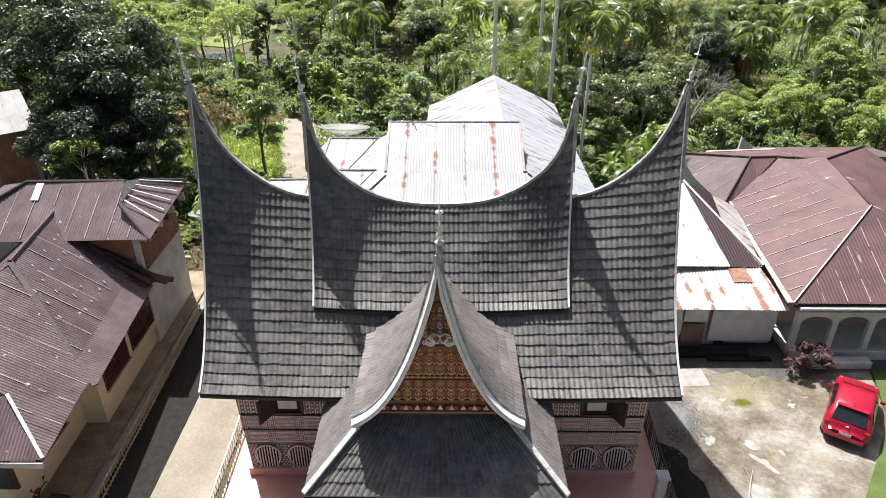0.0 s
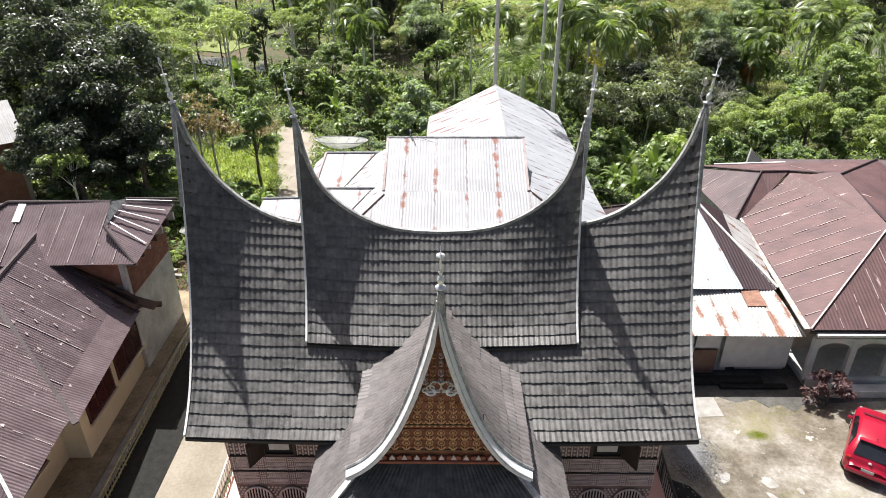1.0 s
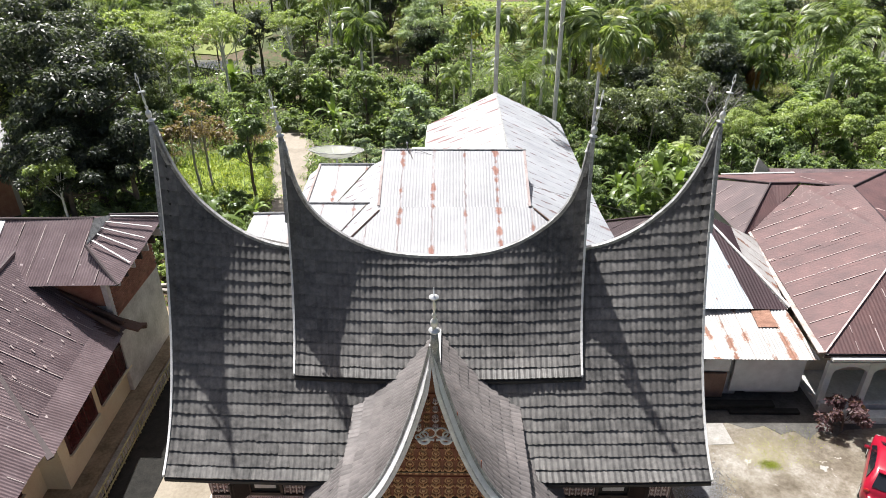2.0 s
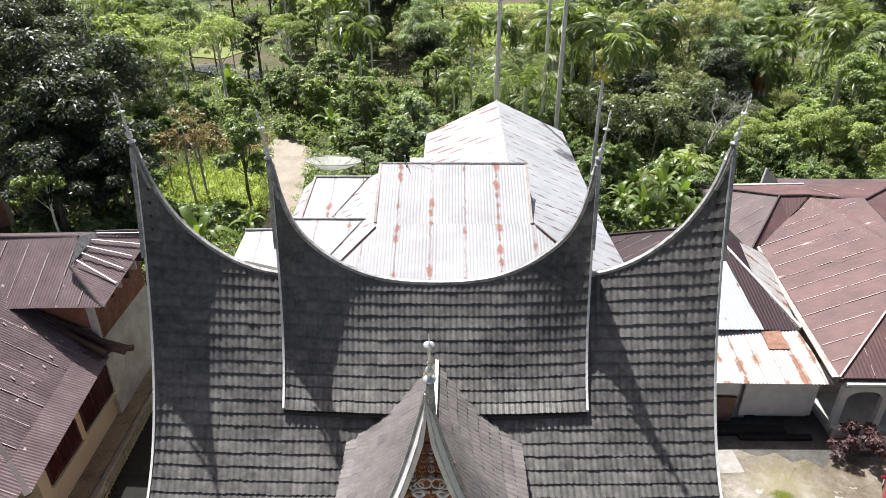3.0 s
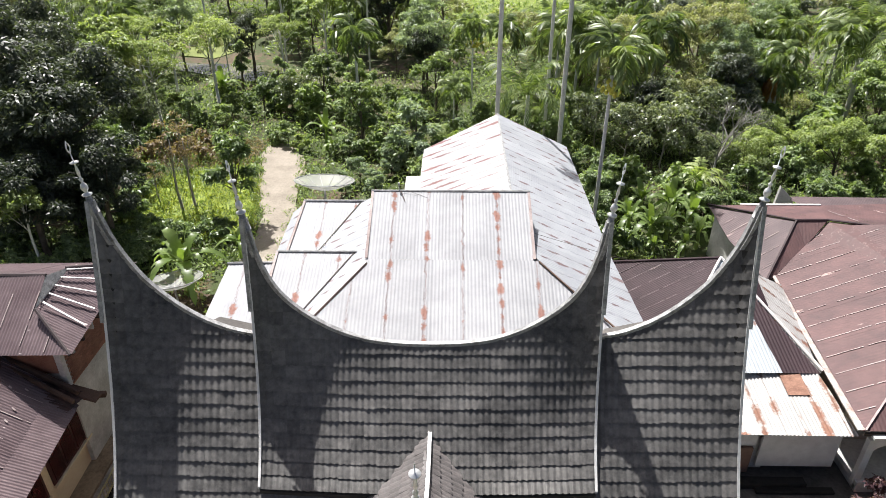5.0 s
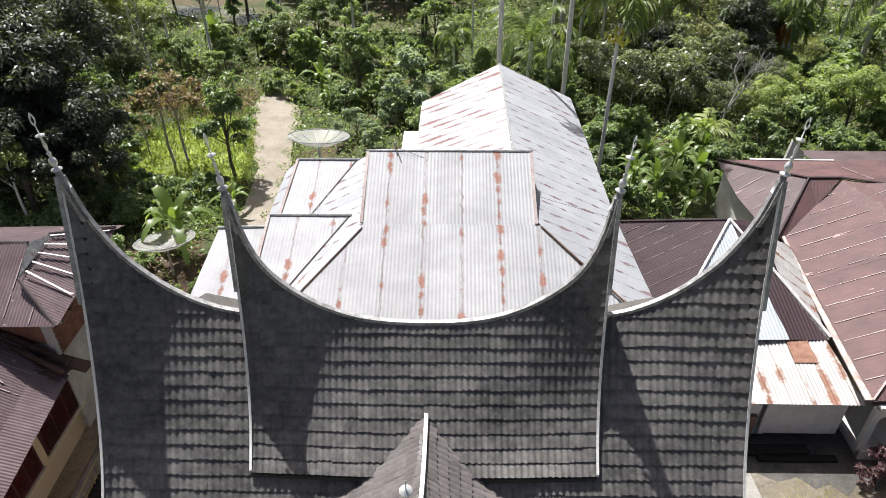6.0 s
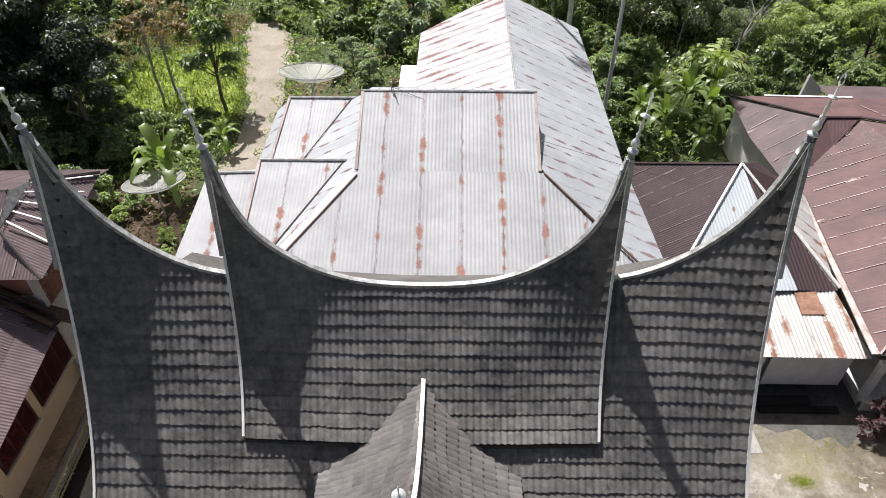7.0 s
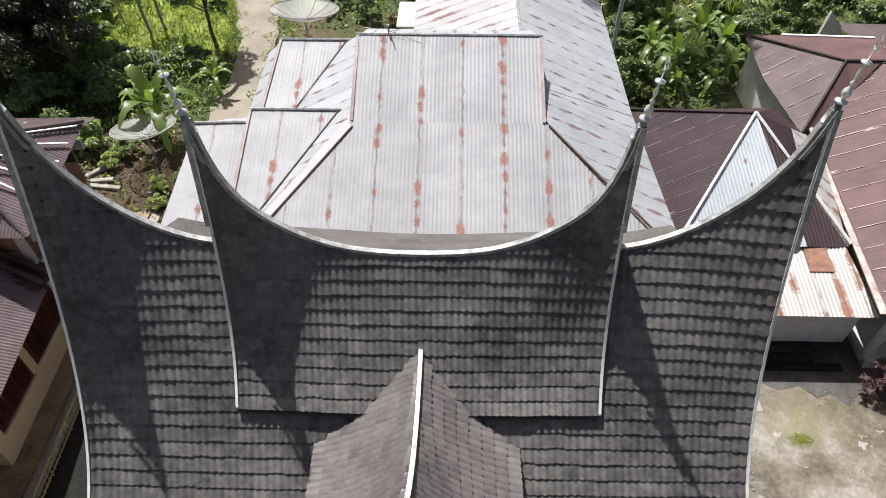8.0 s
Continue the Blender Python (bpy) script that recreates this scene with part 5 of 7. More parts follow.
part("wall", Geo().prism([bk(0, 0, 0), bk(9, 0, 0), bk(9, 7, 0), bk(0, 7, 0)], (0, 0, 4.9)), M_BRICK, bh, "bare reddish brick walls")
for a in (0.0, 2.6, 5.2):
    part("concrete_post", Geo().prism([bk(a - 0.14, -0.03, 0), bk(a + 0.14, -0.03, 0), bk(a + 0.14, 0.2, 0), bk(a - 0.14, 0.2, 0)], (0, 0, 4.85)), M_MORTAR, bh)
corrugated(bh, [bk(-0.6, 3.5, 6.6), bk(9.6, 3.5, 6.6), bk(9.6, -0.6, 4.8), bk(-0.6, -0.6, 4.8)], M_ZINC_OLD)
corrugated(bh, [bk(-0.6, 3.5, 6.6), bk(9.6, 3.5, 6.6), bk(9.6, 7.6, 4.8), bk(-0.6, 7.6, 4.8)], M_ZINC_OLD)
part("gable_wall", Geo().prism([bk(0, 0, 4.85), bk(0, 7, 4.85), bk(0, 3.5, 6.4)], bk(0.2, 0, 0) - bk(0, 0, 0)), M_BRICK, bh)

# ---- the red-brown house on the other side, with its outbuilding ----
M_LAP = plain("chalky_lap", (0.34, 0.26, 0.25), (0.50, 0.42, 0.41), 0.7, 0, 3, 25)
red = thing("red_house", "bungalow with hipped red-brown corrugated roof and arched porch", "house", at=(20, 31, 0))
A, Bn = Vector((21.2, 30.6, 5.5)), Vector((21.9, 36.7, 5.55))
SW = Vector((15.7, 25.5, 3.06))
RW, RC, RE = Vector((16.1, 44.2, 3.10)), Vector((18.4, 38.45, 5.0)), Vector((19.95, 38.3, 5.1))
VB, FA = Vector((16.57, 35.65, 3.36)), Vector((18.5, 37.15, 4.15))
NE, P1, P2 = Vector((27.2, 41.9, 4.45)), Vector((18.8, 43.1, 3.64)), Vector((21.5, 41.95, 4.2))
VC, WL = Vector((16.0, 35.3, 3.30)), Vector((15.9, 40.0, 3.0))
SE, EE = Vector((27.2, 25.5, 3.06)), Vector((29.2, 36.0, 3.2))
corrugated(red, [A, Bn, RE, FA, VB, SW], M_RED, 0.16, 0.007, 1.0)
corrugated(red, [A, SW, SE], M_RED, 0.16, 0.007, 1.0)
for tri in ([A, Bn, RE], [A, RE, FA], [A, FA, VB], [A, VB, SW]):
    part("roof_deck", Geo().prism([p - Vector((0, 0, 0.03)) for p in tri], (0, 0, -0.06)), M_RED, red)
for tri in ([A, Bn, NE], [A, NE, EE], [A, EE, SE], [RW, RC, P1], [RC, RE, P1], [RE, P2, P1], [RE, Bn, P2], [Bn, NE, P2]):
    corrugated(red, tri, M_RED, 0.16, 0.004, 1.0)
corrugated(red, [RC, RW, WL, VC], M_RED_DARK, 0.16, 0.006, 1.0)
for tri in ([RC, RE, FA], [RC, FA, VB], [RC, VB, VC]):
    corrugated(red, tri, M_RED, 0.16, 0.003, 1.0, lift=0.03)
corrugated(red, [(21.3, 45.6, 3.05), (30.0, 45.2, 3.15), (30.0, 42.3, 3.6), (21.7, 42.4, 3.5)], M_RED_DARK, 0.16, 0.007, 1.0)
for a, b in ((A, Bn), (Bn, NE), (Bn, RE), (RE, RC), (RC, RW), (RC, VC)):
    capping(red, [a + Vector((0, 0, 0.06)), b + Vector((0, 0, 0.06))], 0.06, M_BROWN_DARK)
part("wing_wall", Geo().prism([(16.4, 35.6, 0), (16.4, 43.6, 0), (16.6, 43.6, 0), (16.6, 35.6, 0)], (0, 0, 2.95)), M_PLASTER, red)
part("parapet", Geo().prism([(20.45, 45.0, 2.2), (21.7, 45.0, 2.2), (21.6, 45.0, 3.1), (20.65, 45.0, 4.0)], (0, 0.2, 0)), M_PLASTER, red, "grey triangular parapet wall")
part("white_hip", ribbon([A + Vector((0, 0, 0.04)), SW + Vector((0, 0, 0.04))], (0.7, -0.7, 0), 0.07, (0, 0, 1), 0.04), M_LAP, red)
part("valley_strip", ribbon([RE + Vector((0, 0, 0.05)), FA + Vector((0, 0, 0.06)), VB + Vector((0, 0, 0.06))], (0.7, 0.7, 0), 0.05, (0, 0, 1), 0.05), M_BROWN_DARK, red)
part("white_ridge", ribbon([RW.lerp(P2, 0.3) + Vector((0, 0, 0.03)), P2 + Vector((0, 0, 0.03))], (0, 1, 0), 0.14, (0, 0, 1), 0.05), M_WHITE_STRIP, red)
part("gutter_flashing", ribbon([SW + Vector((-0.1, 0, 0.0)), (16.1, 31.0, 3.15), VB], (1, 0, 0), 0.34, (0, 0, 1), 0.06), plain("stained_flashing", (0.26, 0.16, 0.13), (0.60, 0.58, 0.56), 0.7, 0, 2.5, 14), red, "rust-stained gutter flashing")
lap_lines(red, [A, Bn, RE, FA, VB, SW], M_LAP, 1.02, 0.04, 0.72, 0.1)
lap_lines(red, [A, SW, (27.2, 25.5, 3.06)], M_LAP, 1.02, 0.04, 0.4, 0.1)
lap_lines(red, [RC, RW, WL, VC], M_LAP, 1.05, 0.035, 0.5, 0.2, 0.02)
lap_lines(red, [RE, Bn, P2], M_FADED, 1.1, 0.05, 0.5, 0.1, 0.03)
part("wall", Geo().box((21.6, 32.5, 1.5), (10.2, 9.4, 3.0), None, 0.02), plain("ochre_plaster", (0.46, 0.37, 0.26), (0.62, 0.52, 0.40), 0.8), red, "dim ochre plastered walls")
part("porch_ceiling", Geo().box((21.6, 26.6, 2.85), (11.2, 2.6, 0.10)), M_WHITE, red)
part("wall_north", Geo().box((22.0, 39.6, 1.2), (9.6, 5.0, 2.4), None, 0.02), M_PLASTER, red)


def arcade(x0, x1, z0, z1, y, n):
    """A wall of n round arches between square posts."""
    w = (x1 - x0) / n
    g = Geo()
    for i in range(n):
        c, r = x0 + (i + 0.5) * w, w / 2 - 0.14
        zs = z1 - 0.22 - r * 0.55
        arc = [(c + r * math.cos(t), zs + r * 0.55 * math.sin(t)) for t in np.linspace(math.pi, 0, 13)]
        for (xa, za_), (xb, zb_) in zip(arc, arc[1:]):
            g.prism([(xa, y, za_), (xb, y, zb_), (xb, y, z1), (xa, y, z1)], (0, 0.18, 0))
    for i in range(n + 1):
        g.box((x0 + i * w, y + 0.09, (z0 + z1) / 2), (0.28, 0.22, z1 - z0), None, 0.015)
    return g


part("arcade", arcade(16.2, 26.4, 0.3, 2.55, 25.55, 6), M_WHITE, red, "white arched porch arcade")
part("low_wall", Geo().box((21.3, 25.45, 0.28), (10.4, 0.25, 0.5), None, 0.02), M_PLASTER, red)
part("porch_floor", Geo().box((21.4, 26.6, 0.2), (10.6, 2.4, 0.3), None, 0.02), M_PLASTER, red)
part("porch_bench", Geo().box((18.2, 24.9, 0.2), (2.8, 0.5, 0.4), None, 0.03), M_PLASTER, red)
part("fascia", Geo().box((21.4, 25.52, 2.9), (11.4, 0.08, 0.12), None, 0.01), M_WOOD_DARK, red)

shed = thing("outbuilding", "white outbuilding with patchwork zinc and brown roofs", "outbuilding", at=(12.5, 28, 0))
AP = Vector((12.62, 33.4, 5.7))
corrugated(shed, [AP, (8.7, 36.9, 3.3), (8.9, 28.2, 3.4)], M_BROWN_DARK, 0.12, 0.018, 0.9)
corrugated(shed, [AP, (8.9, 28.2, 3.4), (14.0, 28.6, 3.15)], M_ZINC_BLUE, 0.15, 0.013, 0.8)
corrugated(shed, [AP, (14.0, 28.6, 3.15), (15.6, 28.7, 3.05)], M_BROWN_DARK, 0.15, 0.013, 0.8)
LP, LQ = AP.lerp(Vector((15.6, 28.7, 3.05)), 0.55), AP.lerp(Vector((16.3, 34.5, 3.6)), 0.55)
corrugated(shed, [AP, LP, LQ], M_BROWN_DARK, 0.15, 0.013, 0.8)
corrugated(shed, [LP, (15.6, 28.7, 3.05), (16.3, 34.5, 3.6), LQ], M_ZINC_RUST, 0.15, 0.013, 0.8)
corrugated(shed, [AP, (16.3, 34.5, 3.4), (15.5, 37.5, 3.1)], M_BROWN_DARK, 0.15, 0.013, 0.8)
corrugated(shed, [AP, (15.5, 37.5, 3.1), (8.7, 36.9, 3.3)], M_BROWN_DARK, 0.15, 0.013, 0.8)
lap_lines(shed, [AP, (8.7, 36.9, 3.3), (8.9, 28.2, 3.4)], plain("worn_lap", (0.10, 0.07, 0.075), (0.26, 0.21, 0.215), 0.7, 0, 3, 25), 0.85, 0.025, 0.4, 0.1)
capping(shed, [AP + Vector((0, 0, 0.04)), (8.9, 28.2, 3.48)], 0.07, M_WHITE_STRIP, "hip_cap")
capping(shed, [AP + Vector((0, 0, 0.04)), (15.7, 28.8, 3.12)], 0.07, M_WHITE_STRIP, "hip_cap")
capping(shed, [AP + Vector((0, 0, 0.04)), (8.7, 36.9, 3.38)], 0.06, M_BROWN_DARK, "hip_cap")
corrugated(shed, [(9.4, 28.9, 3.12), (15.5, 28.9, 3.05), (15.85, 25.85, 2.44), (9.2, 25.85, 2.46)], M_ZINC_RUST, 0.15, 0.014, 0.72)
part("rust_sheet", Geo().box((14.3, 28.2, 2.98), (0.85, 1.2, 0.03), pose(0, 0, 0, 11.5, 0, 0).to_3x3()), plain("rust_plate", (0.16, 0.075, 0.05), (0.36, 0.20, 0.14), 0.8, 0, 4, 20), shed)
part("wall", Geo().box((11.0, 28.8, 1.15), (4.0, 4.6, 2.3), None, 0.02).box((14.6, 28.8, 1.15), (2.2, 4.4, 2.3), None, 0.02).box((12.4, 33.0, 1.5), (6.6, 5.4, 3.0), None, 0.02), M_PLASTER, shed, "stained white walls")
part("white_panel", Geo().box((14.05, 26.25, 1.32), (3.0, 0.1, 1.75), None, 0.01), M_WHITE, shed, "plain white boarded front")
part("white_panel", Geo().box((10.7, 26.25, 1.5), (1.1, 0.1, 1.5), None, 0.01).box((11.75, 26.25, 1.9), (1.2, 0.1, 0.7), None, 0.01), M_WHITE, shed)
part("doorway", Geo().box((11.75, 26.2, 0.80), (1.05, 0.12, 1.3)), plain("dim_brick", (0.14, 0.08, 0.055), (0.24, 0.15, 0.11), 0.85), shed)
for c, size in (((12.6, 25.6, 0.18), (3.4, 0.4, 0.3)), ((13.8, 25.3, 0.1), (3.0, 0.3, 0.15))):
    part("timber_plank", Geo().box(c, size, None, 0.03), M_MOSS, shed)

# ---- plants ----
def leaf_cloud(name, pos, face, along, length, width, material, fold=0.25):
    """Many separate pointed leaves as one mesh: pos base points, face normals, along directions (n x 3), sizes (n)."""
    n = len(pos)
    face = face / np.maximum(np.linalg.norm(face, axis=1, keepdims=True), 1e-6)
    along = along - face * np.sum(along * face, axis=1, keepdims=True)
    along /= np.maximum(np.linalg.norm(along, axis=1, keepdims=True), 1e-6)
    side = np.cross(face, along)
    L, W = length[:, None], width[:, None]
    v = np.empty((n, 4, 3))
    v[:, 0] = pos
    v[:, 1] = pos + along * L * 0.45 + side * W * 0.5 + face * W * fold
    v[:, 2] = pos + along * L - face * L * 0.12
    v[:, 3] = pos + along * L * 0.45 - side * W * 0.5 + face * W * fold
    me = bpy.data.meshes.new(name)
    me.vertices.add(4 * n)
    me.vertices.foreach_set("co", v.astype(np.float32).ravel())
    me.loops.add(4 * n)
    me.loops.foreach_set("vertex_index", np.arange(4 * n, dtype=np.int32))
    me.polygons.add(n)
    me.polygons.foreach_set("loop_start", np.arange(0, 4 * n, 4, dtype=np.int32))
    me.materials.append(material)
    me.update(calc_edges=True)
    me.validate()
    return me


def cloud_points(R, centres, radii, per, flat=0.75):
    """Leaves spread over the shells of clumps."""
    pos, nrm = [], []
    for c, r in zip(centres, radii):
        d = R.normal(size=(per, 3))
        d /= np.linalg.norm(d, axis=1, keepdims=True)
        d[:, 2] = np.where(d[:, 2] < -0.15, -d[:, 2], d[:, 2])
        rad = r * (0.70 + 0.36 * R.random((per, 1)))
        pos.append(np.array(c) + d * rad * np.array([1, 1, flat]))
        nrm.append(d)
    return np.concatenate(pos), np.concatenate(nrm)


def leaves(name, R, pos, nrm, size, material, slim=0.45, droop=0.35):
    n = len(pos)
    face = nrm * 0.85 + R.normal(scale=0.42, size=(n, 3)) + np.array([0, 0, 0.45])
    along = nrm + R.normal(scale=0.6, size=(n, 3)) - np.array([0, 0, droop])
    L = size * (0.7 + 0.6 * R.random(n))
    return leaf_cloud(name, pos, face, along, L, L * slim, material)


def tree(seed, h, crown_r, crown_h, clumps, per, size, leaf, bark, label, name="tree", trunk_r=0.16, slim=0.45, spread=1.0, lean=(0, 0), lobes=5):
    R = np.random.default_rng(seed)
    t = thing(name, label, "tree" if name == "tree" else "shrub")
    base_z = h - crown_h
    heart = base_z + crown_h * 0.5
    bumps = []
    for k in range(lobes):
        a = 2 * math.pi * (k + 0.6 * R.random()) / max(1, lobes - 1)
        far = 0.0 if k == 0 else crown_r * R.uniform(0.42, 0.66)
        rise = crown_h * (0.16 if k == 0 else R.uniform(-0.34, 0.2))
        bumps.append((far * math.cos(a) * spread + lean[0] * 0.5, far * math.sin(a) * spread + lean[1] * 0.5, heart + rise, crown_r * R.uniform(0.36, 0.52)))
    centres, radii = [], []
    for k in range(clumps):
        bx, by, bz, br = bumps[k % lobes]
        d = R.normal(size=3)
        d /= np.linalg.norm(d)
        d[2] = abs(d[2]) if R.random() < 0.8 else d[2]
        tall = min(1.5, crown_h * 0.42 / max(br, 0.1))
        q = br * R.uniform(0.55, 1.05)
        centres.append((bx + d[0] * q, by + d[1] * q, max(0.12 * h, bz + d[2] * q * tall)))
        radii.append(crown_r * R.uniform(0.13, 0.25))
    g = Geo()
    top = Vector((lean[0] * 0.6, lean[1] * 0.6, base_z + crown_h * 0.55))
    mid = Vector((R.uniform(-0.2, 0.2), R.uniform(-0.2, 0.2), base_z * 0.6))
    g.tube([(0, 0, -0.2), mid, (top + mid) / 2, top], [trunk_r * 1.25, trunk_r, trunk_r * 0.75, trunk_r * 0.35], 8)
    for c in centres[:9]:
        s = mid.lerp(top, R.uniform(0.2, 0.8))
        e = Vector(c)
        g.tube([s, s.lerp(e, 0.5) + Vector((0, 0, -0.1)), e], [trunk_r * 0.4, trunk_r * 0.25, trunk_r * 0.08], 5, False)
    part("trunk", g, bark, t, smooth=True)
    pos, nrm = cloud_points(R, centres, radii, per)
    part("crown", leaves("crown", R, pos, nrm, size, leaf, slim), None, t)
    return t


def frond(R, base, az, elev, length, leaflet, droop, pos, face, along, L, rach):
    """One palm frond: an arching rachis with two combs of hanging leaflets."""
    d = np.array([math.cos(az), math.sin(az), 0])
    side = np.array([-math.sin(az), math.cos(az), 0])
    n = 28
    pts, e = [np.array(base, dtype=float)], elev
    for k in range(n):
        e -= droop * (0.4 + 1.2 * k / n) / n * 1.9
        pts.append(pts[-1] + (d * math.cos(e) + np.array([0, 0, math.sin(e)])) * length / n)
    for k in range(4, n + 1):
        t = k / n
        fwd = pts[k] - pts[k - 1]
        fwd /= np.linalg.norm(fwd)
        for s in (-1, 1):
            pos.append(pts[k] + R.normal(scale=0.015, size=3))
            hang = 0.05 + 0.4 * R.random() + 0.3 * t
            along.append(fwd * (0.45 + 0.7 * t) + side * s * 1.0 - np.array([0, 0, hang]))
            face.append(np.cross(fwd, side) * np.sign(np.cross(fwd, side)[2] + 1e-6) + side * s * 0.55 + R.normal(scale=0.15, size=3))
            L.append(leaflet * (0.35 + 1.5 * t * (1.25 - t)) * (0.85 + 0.3 * R.random()))
    rach.tube([tuple(p) for p in pts[::5]] + [tuple(pts[-1])], [0.04] + [0.022] * (len(pts[::5]) - 1) + [0.006], 4, False)


def palm(seed, h, n, length, leaflet, trunk_r, label, leaf=None, fruit=None, elev=(0.1, 1.2), droop=1.3, bend=(0.0, 0.0), dry=0, shaft=0.0, thick=0.15):
    R = np.random.default_rng(seed)
    t = thing("palm_tree", label, "palm")
    g = Geo()
    pts = [(bend[0] * (k / 8) ** 2, bend[1] * (k / 8) ** 2, -0.2 + (h + 0.2) * k / 8) for k in range(9)]
    g.tube(pts, [trunk_r * (1.15 - 0.3 * k / 8) for k in range(9)], 8)
    for k in range(int(h / 0.6)):
        f = k / (h / 0.6)
        g.lathe([(trunk_r * (1.18 - 0.3 * f), -0.02), (trunk_r * (1.24 - 0.3 * f), 0), (trunk_r * (1.18 - 0.3 * f), 0.02)], 8, Matrix.Translation((bend[0] * f * f, bend[1] * f * f, h * f)))
    part("trunk", g, M_TRUNK, t, "slender pale ringed trunk", smooth=True)
    top = (bend[0], bend[1], h + shaft)
    if shaft:
        part("crownshaft", Geo().tube([(bend[0], bend[1], h - 0.05), (bend[0], bend[1], h + shaft * 0.5), top], [trunk_r * 1.1, trunk_r * 1.5, trunk_r * 0.8], 8), M_LEAF, t, "smooth green crownshaft", smooth=True)
    pos, face, along, L, rach = [], [], [], [], Geo()
    for k in range(n):
        f = k / max(1, n - 1)
        az = 2.399963 * k + 0.25 * R.normal()
        frond(R, top, az, elev[0] + (elev[1] - elev[0]) * f, length * R.uniform(0.88, 1.08) * (1 - 0.25 * f * f), leaflet, droop * R.uniform(0.8, 1.2) * (1.15 - 0.5 * f), pos, face, along, L, rach)
    L = np.array(L)
    part("crown", leaf_cloud("crown", np.array(pos), np.array(face), np.array(along), L, np.maximum(0.07, L * thick), leaf or M_PALM, 0.1), None, t)
    part("frond_stem", rach, M_LEAF_LIGHT, t)
    if dry:
        pos, face, along, L, rach = [], [], [], [], Geo()
        for k in range(dry):
            frond(R, top, R.random() * 6.28, -0.5, length * 0.75, leaflet, 0.9, pos, face, along, L, rach)
        L = np.array(L)
        part("dry_frond", leaf_cloud("dry_frond", np.array(pos), np.array(face), np.array(along), L, np.maximum(0.08, L * 0.16), M_ORANGE, 0.1), None, t, "hanging dry orange-brown fronds")
    if fruit:
        c = np.array([[bend[0] + R.normal() * 0.34, bend[1] - 0.35 + R.normal() * 0.3, h - 0.25 - 0.85 * R.random()] for _ in range(34)])
        g = Geo()
        for p in c:
            g.lathe([(0.0, -0.14), (0.09, -0.07), (0.115, 0.0), (0.08, 0.09), (0.0, 0.14)], 6, Matrix.Translation(tuple(p)))
        tagged(part("palm_fruit", g, fruit, t, "hanging yellow-green fruit", smooth=True), kind="stuff")
    return t


def banana(seed, n, length, h, label="banana plant with broad bright green leaves"):
    R = np.random.default_rng(seed)
    t = thing("banana_plant", label, "banana plant")
    part("stem", Geo().tube([(0, 0, -0.1), (0.03, 0.02, h * 0.5), (0, 0, h)], [0.17, 0.14, 0.09], 8), M_LEAF_LIGHT, t, smooth=True)
    for k in range(n):
        az = 2 * math.pi * (k * 0.381 + 0.1 * R.random())
        el = 1.40 - 0.85 * (k / n) ** 0.9
        ln = length * R.uniform(0.75, 1.1)
        w = ln * R.uniform(0.085, 0.115)
        g = Geo()
        m = 18
        for i in range(m + 1):
            f = i / m
            r = ln * f
            dx, dz = r * math.cos(el), r * math.sin(el) - 0.95 * ln * f ** 2.2 * math.cos(el * 0.8)
            ww = w * min(1, f * 7) * math.sqrt(max(0.0, 1 - f ** 2.6)) * (0.3 if f < 0.14 else 1) * (1 - 0.45 * R.random() * (i % 2))
            c = Vector((dx * math.cos(az), dx * math.sin(az), h * 0.96 + dz))
            s = Vector((-math.sin(az), math.cos(az), 0))
            g.v += [tuple(c + s * ww + Vector((0, 0, 0.25 * ww))), tuple(c), tuple(c - s * ww + Vector((0, 0, 0.25 * ww)))]
            if i:
                b = 3 * i
                g.f += [(b - 3, b - 2, b + 1, b), (b - 2, b - 1, b + 2, b + 1)]
        part("leaf", g, M_BANANA, t, smooth=True)
    return t


def place(proto, spots, first=True):
    """Moves the prototype to the first spot and copies it to the others: (x, y, turn, scale)."""
    for i, (x, y, turn, k) in enumerate(spots):
        m = pose(x, y, height(x, y) + 0.04, 0, 0, turn) @ Matrix.Scale(k, 4)
        if i == 0 and first:
            proto.matrix_basis = m
        else:
            c = copy_thing(proto, Matrix())
            c.matrix_basis = m


dark_a = tree(11, 11.5, 5.2, 8.2, 70, 260, 0.33, M_LEAF_DARK, M_BARK, "large dark dense broadleaf tree with silvery-lit leaves", trunk_r=0.30, slim=0.38)
dark_b = tree(12, 9.0, 4.2, 6.4, 46, 240, 0.32, M_LEAF_DARK, M_BARK, "dark dense broadleaf tree in the grove", trunk_r=0.25, slim=0.38)
green_a = tree(21, 7.5, 3.0, 5.8, 34, 210, 0.28, M_LEAF, M_BARK, "leafy mid-green broadleaf tree", trunk_r=0.15)
green_b = tree(22, 5.2, 2.4, 4.4, 28, 200, 0.26, M_LEAF, M_BARK, "low rounded green leafy tree", trunk_r=0.12)
light_a = tree(31, 4.8, 3.1, 4.4, 46, 250, 0.20, M_LEAF_LIGHT, M_BARK, "broad bushy bright yellow-green tree", trunk_r=0.12)
cocoa_a = tree(35, 3.2, 1.8, 3.0, 22, 150, 0.30, M_LEAF_SHADE, M_BARK, "dark glossy-leaved shrub tree in the grove", trunk_r=0.08, slim=0.36)
olive_a = tree(41, 9.0, 3.4, 8.0, 46, 190, 0.24, M_LEAF_OLIVE, M_BARK, "tall olive-toned airy tree", trunk_r=0.16, slim=0.36)
silver_a = tree(51, 4.0, 1.7, 3.6, 24, 190, 0.26, M_LEAF_GREY, M_BARK, "small shrub tree with silvery green leaves", trunk_r=0.08, slim=0.4)
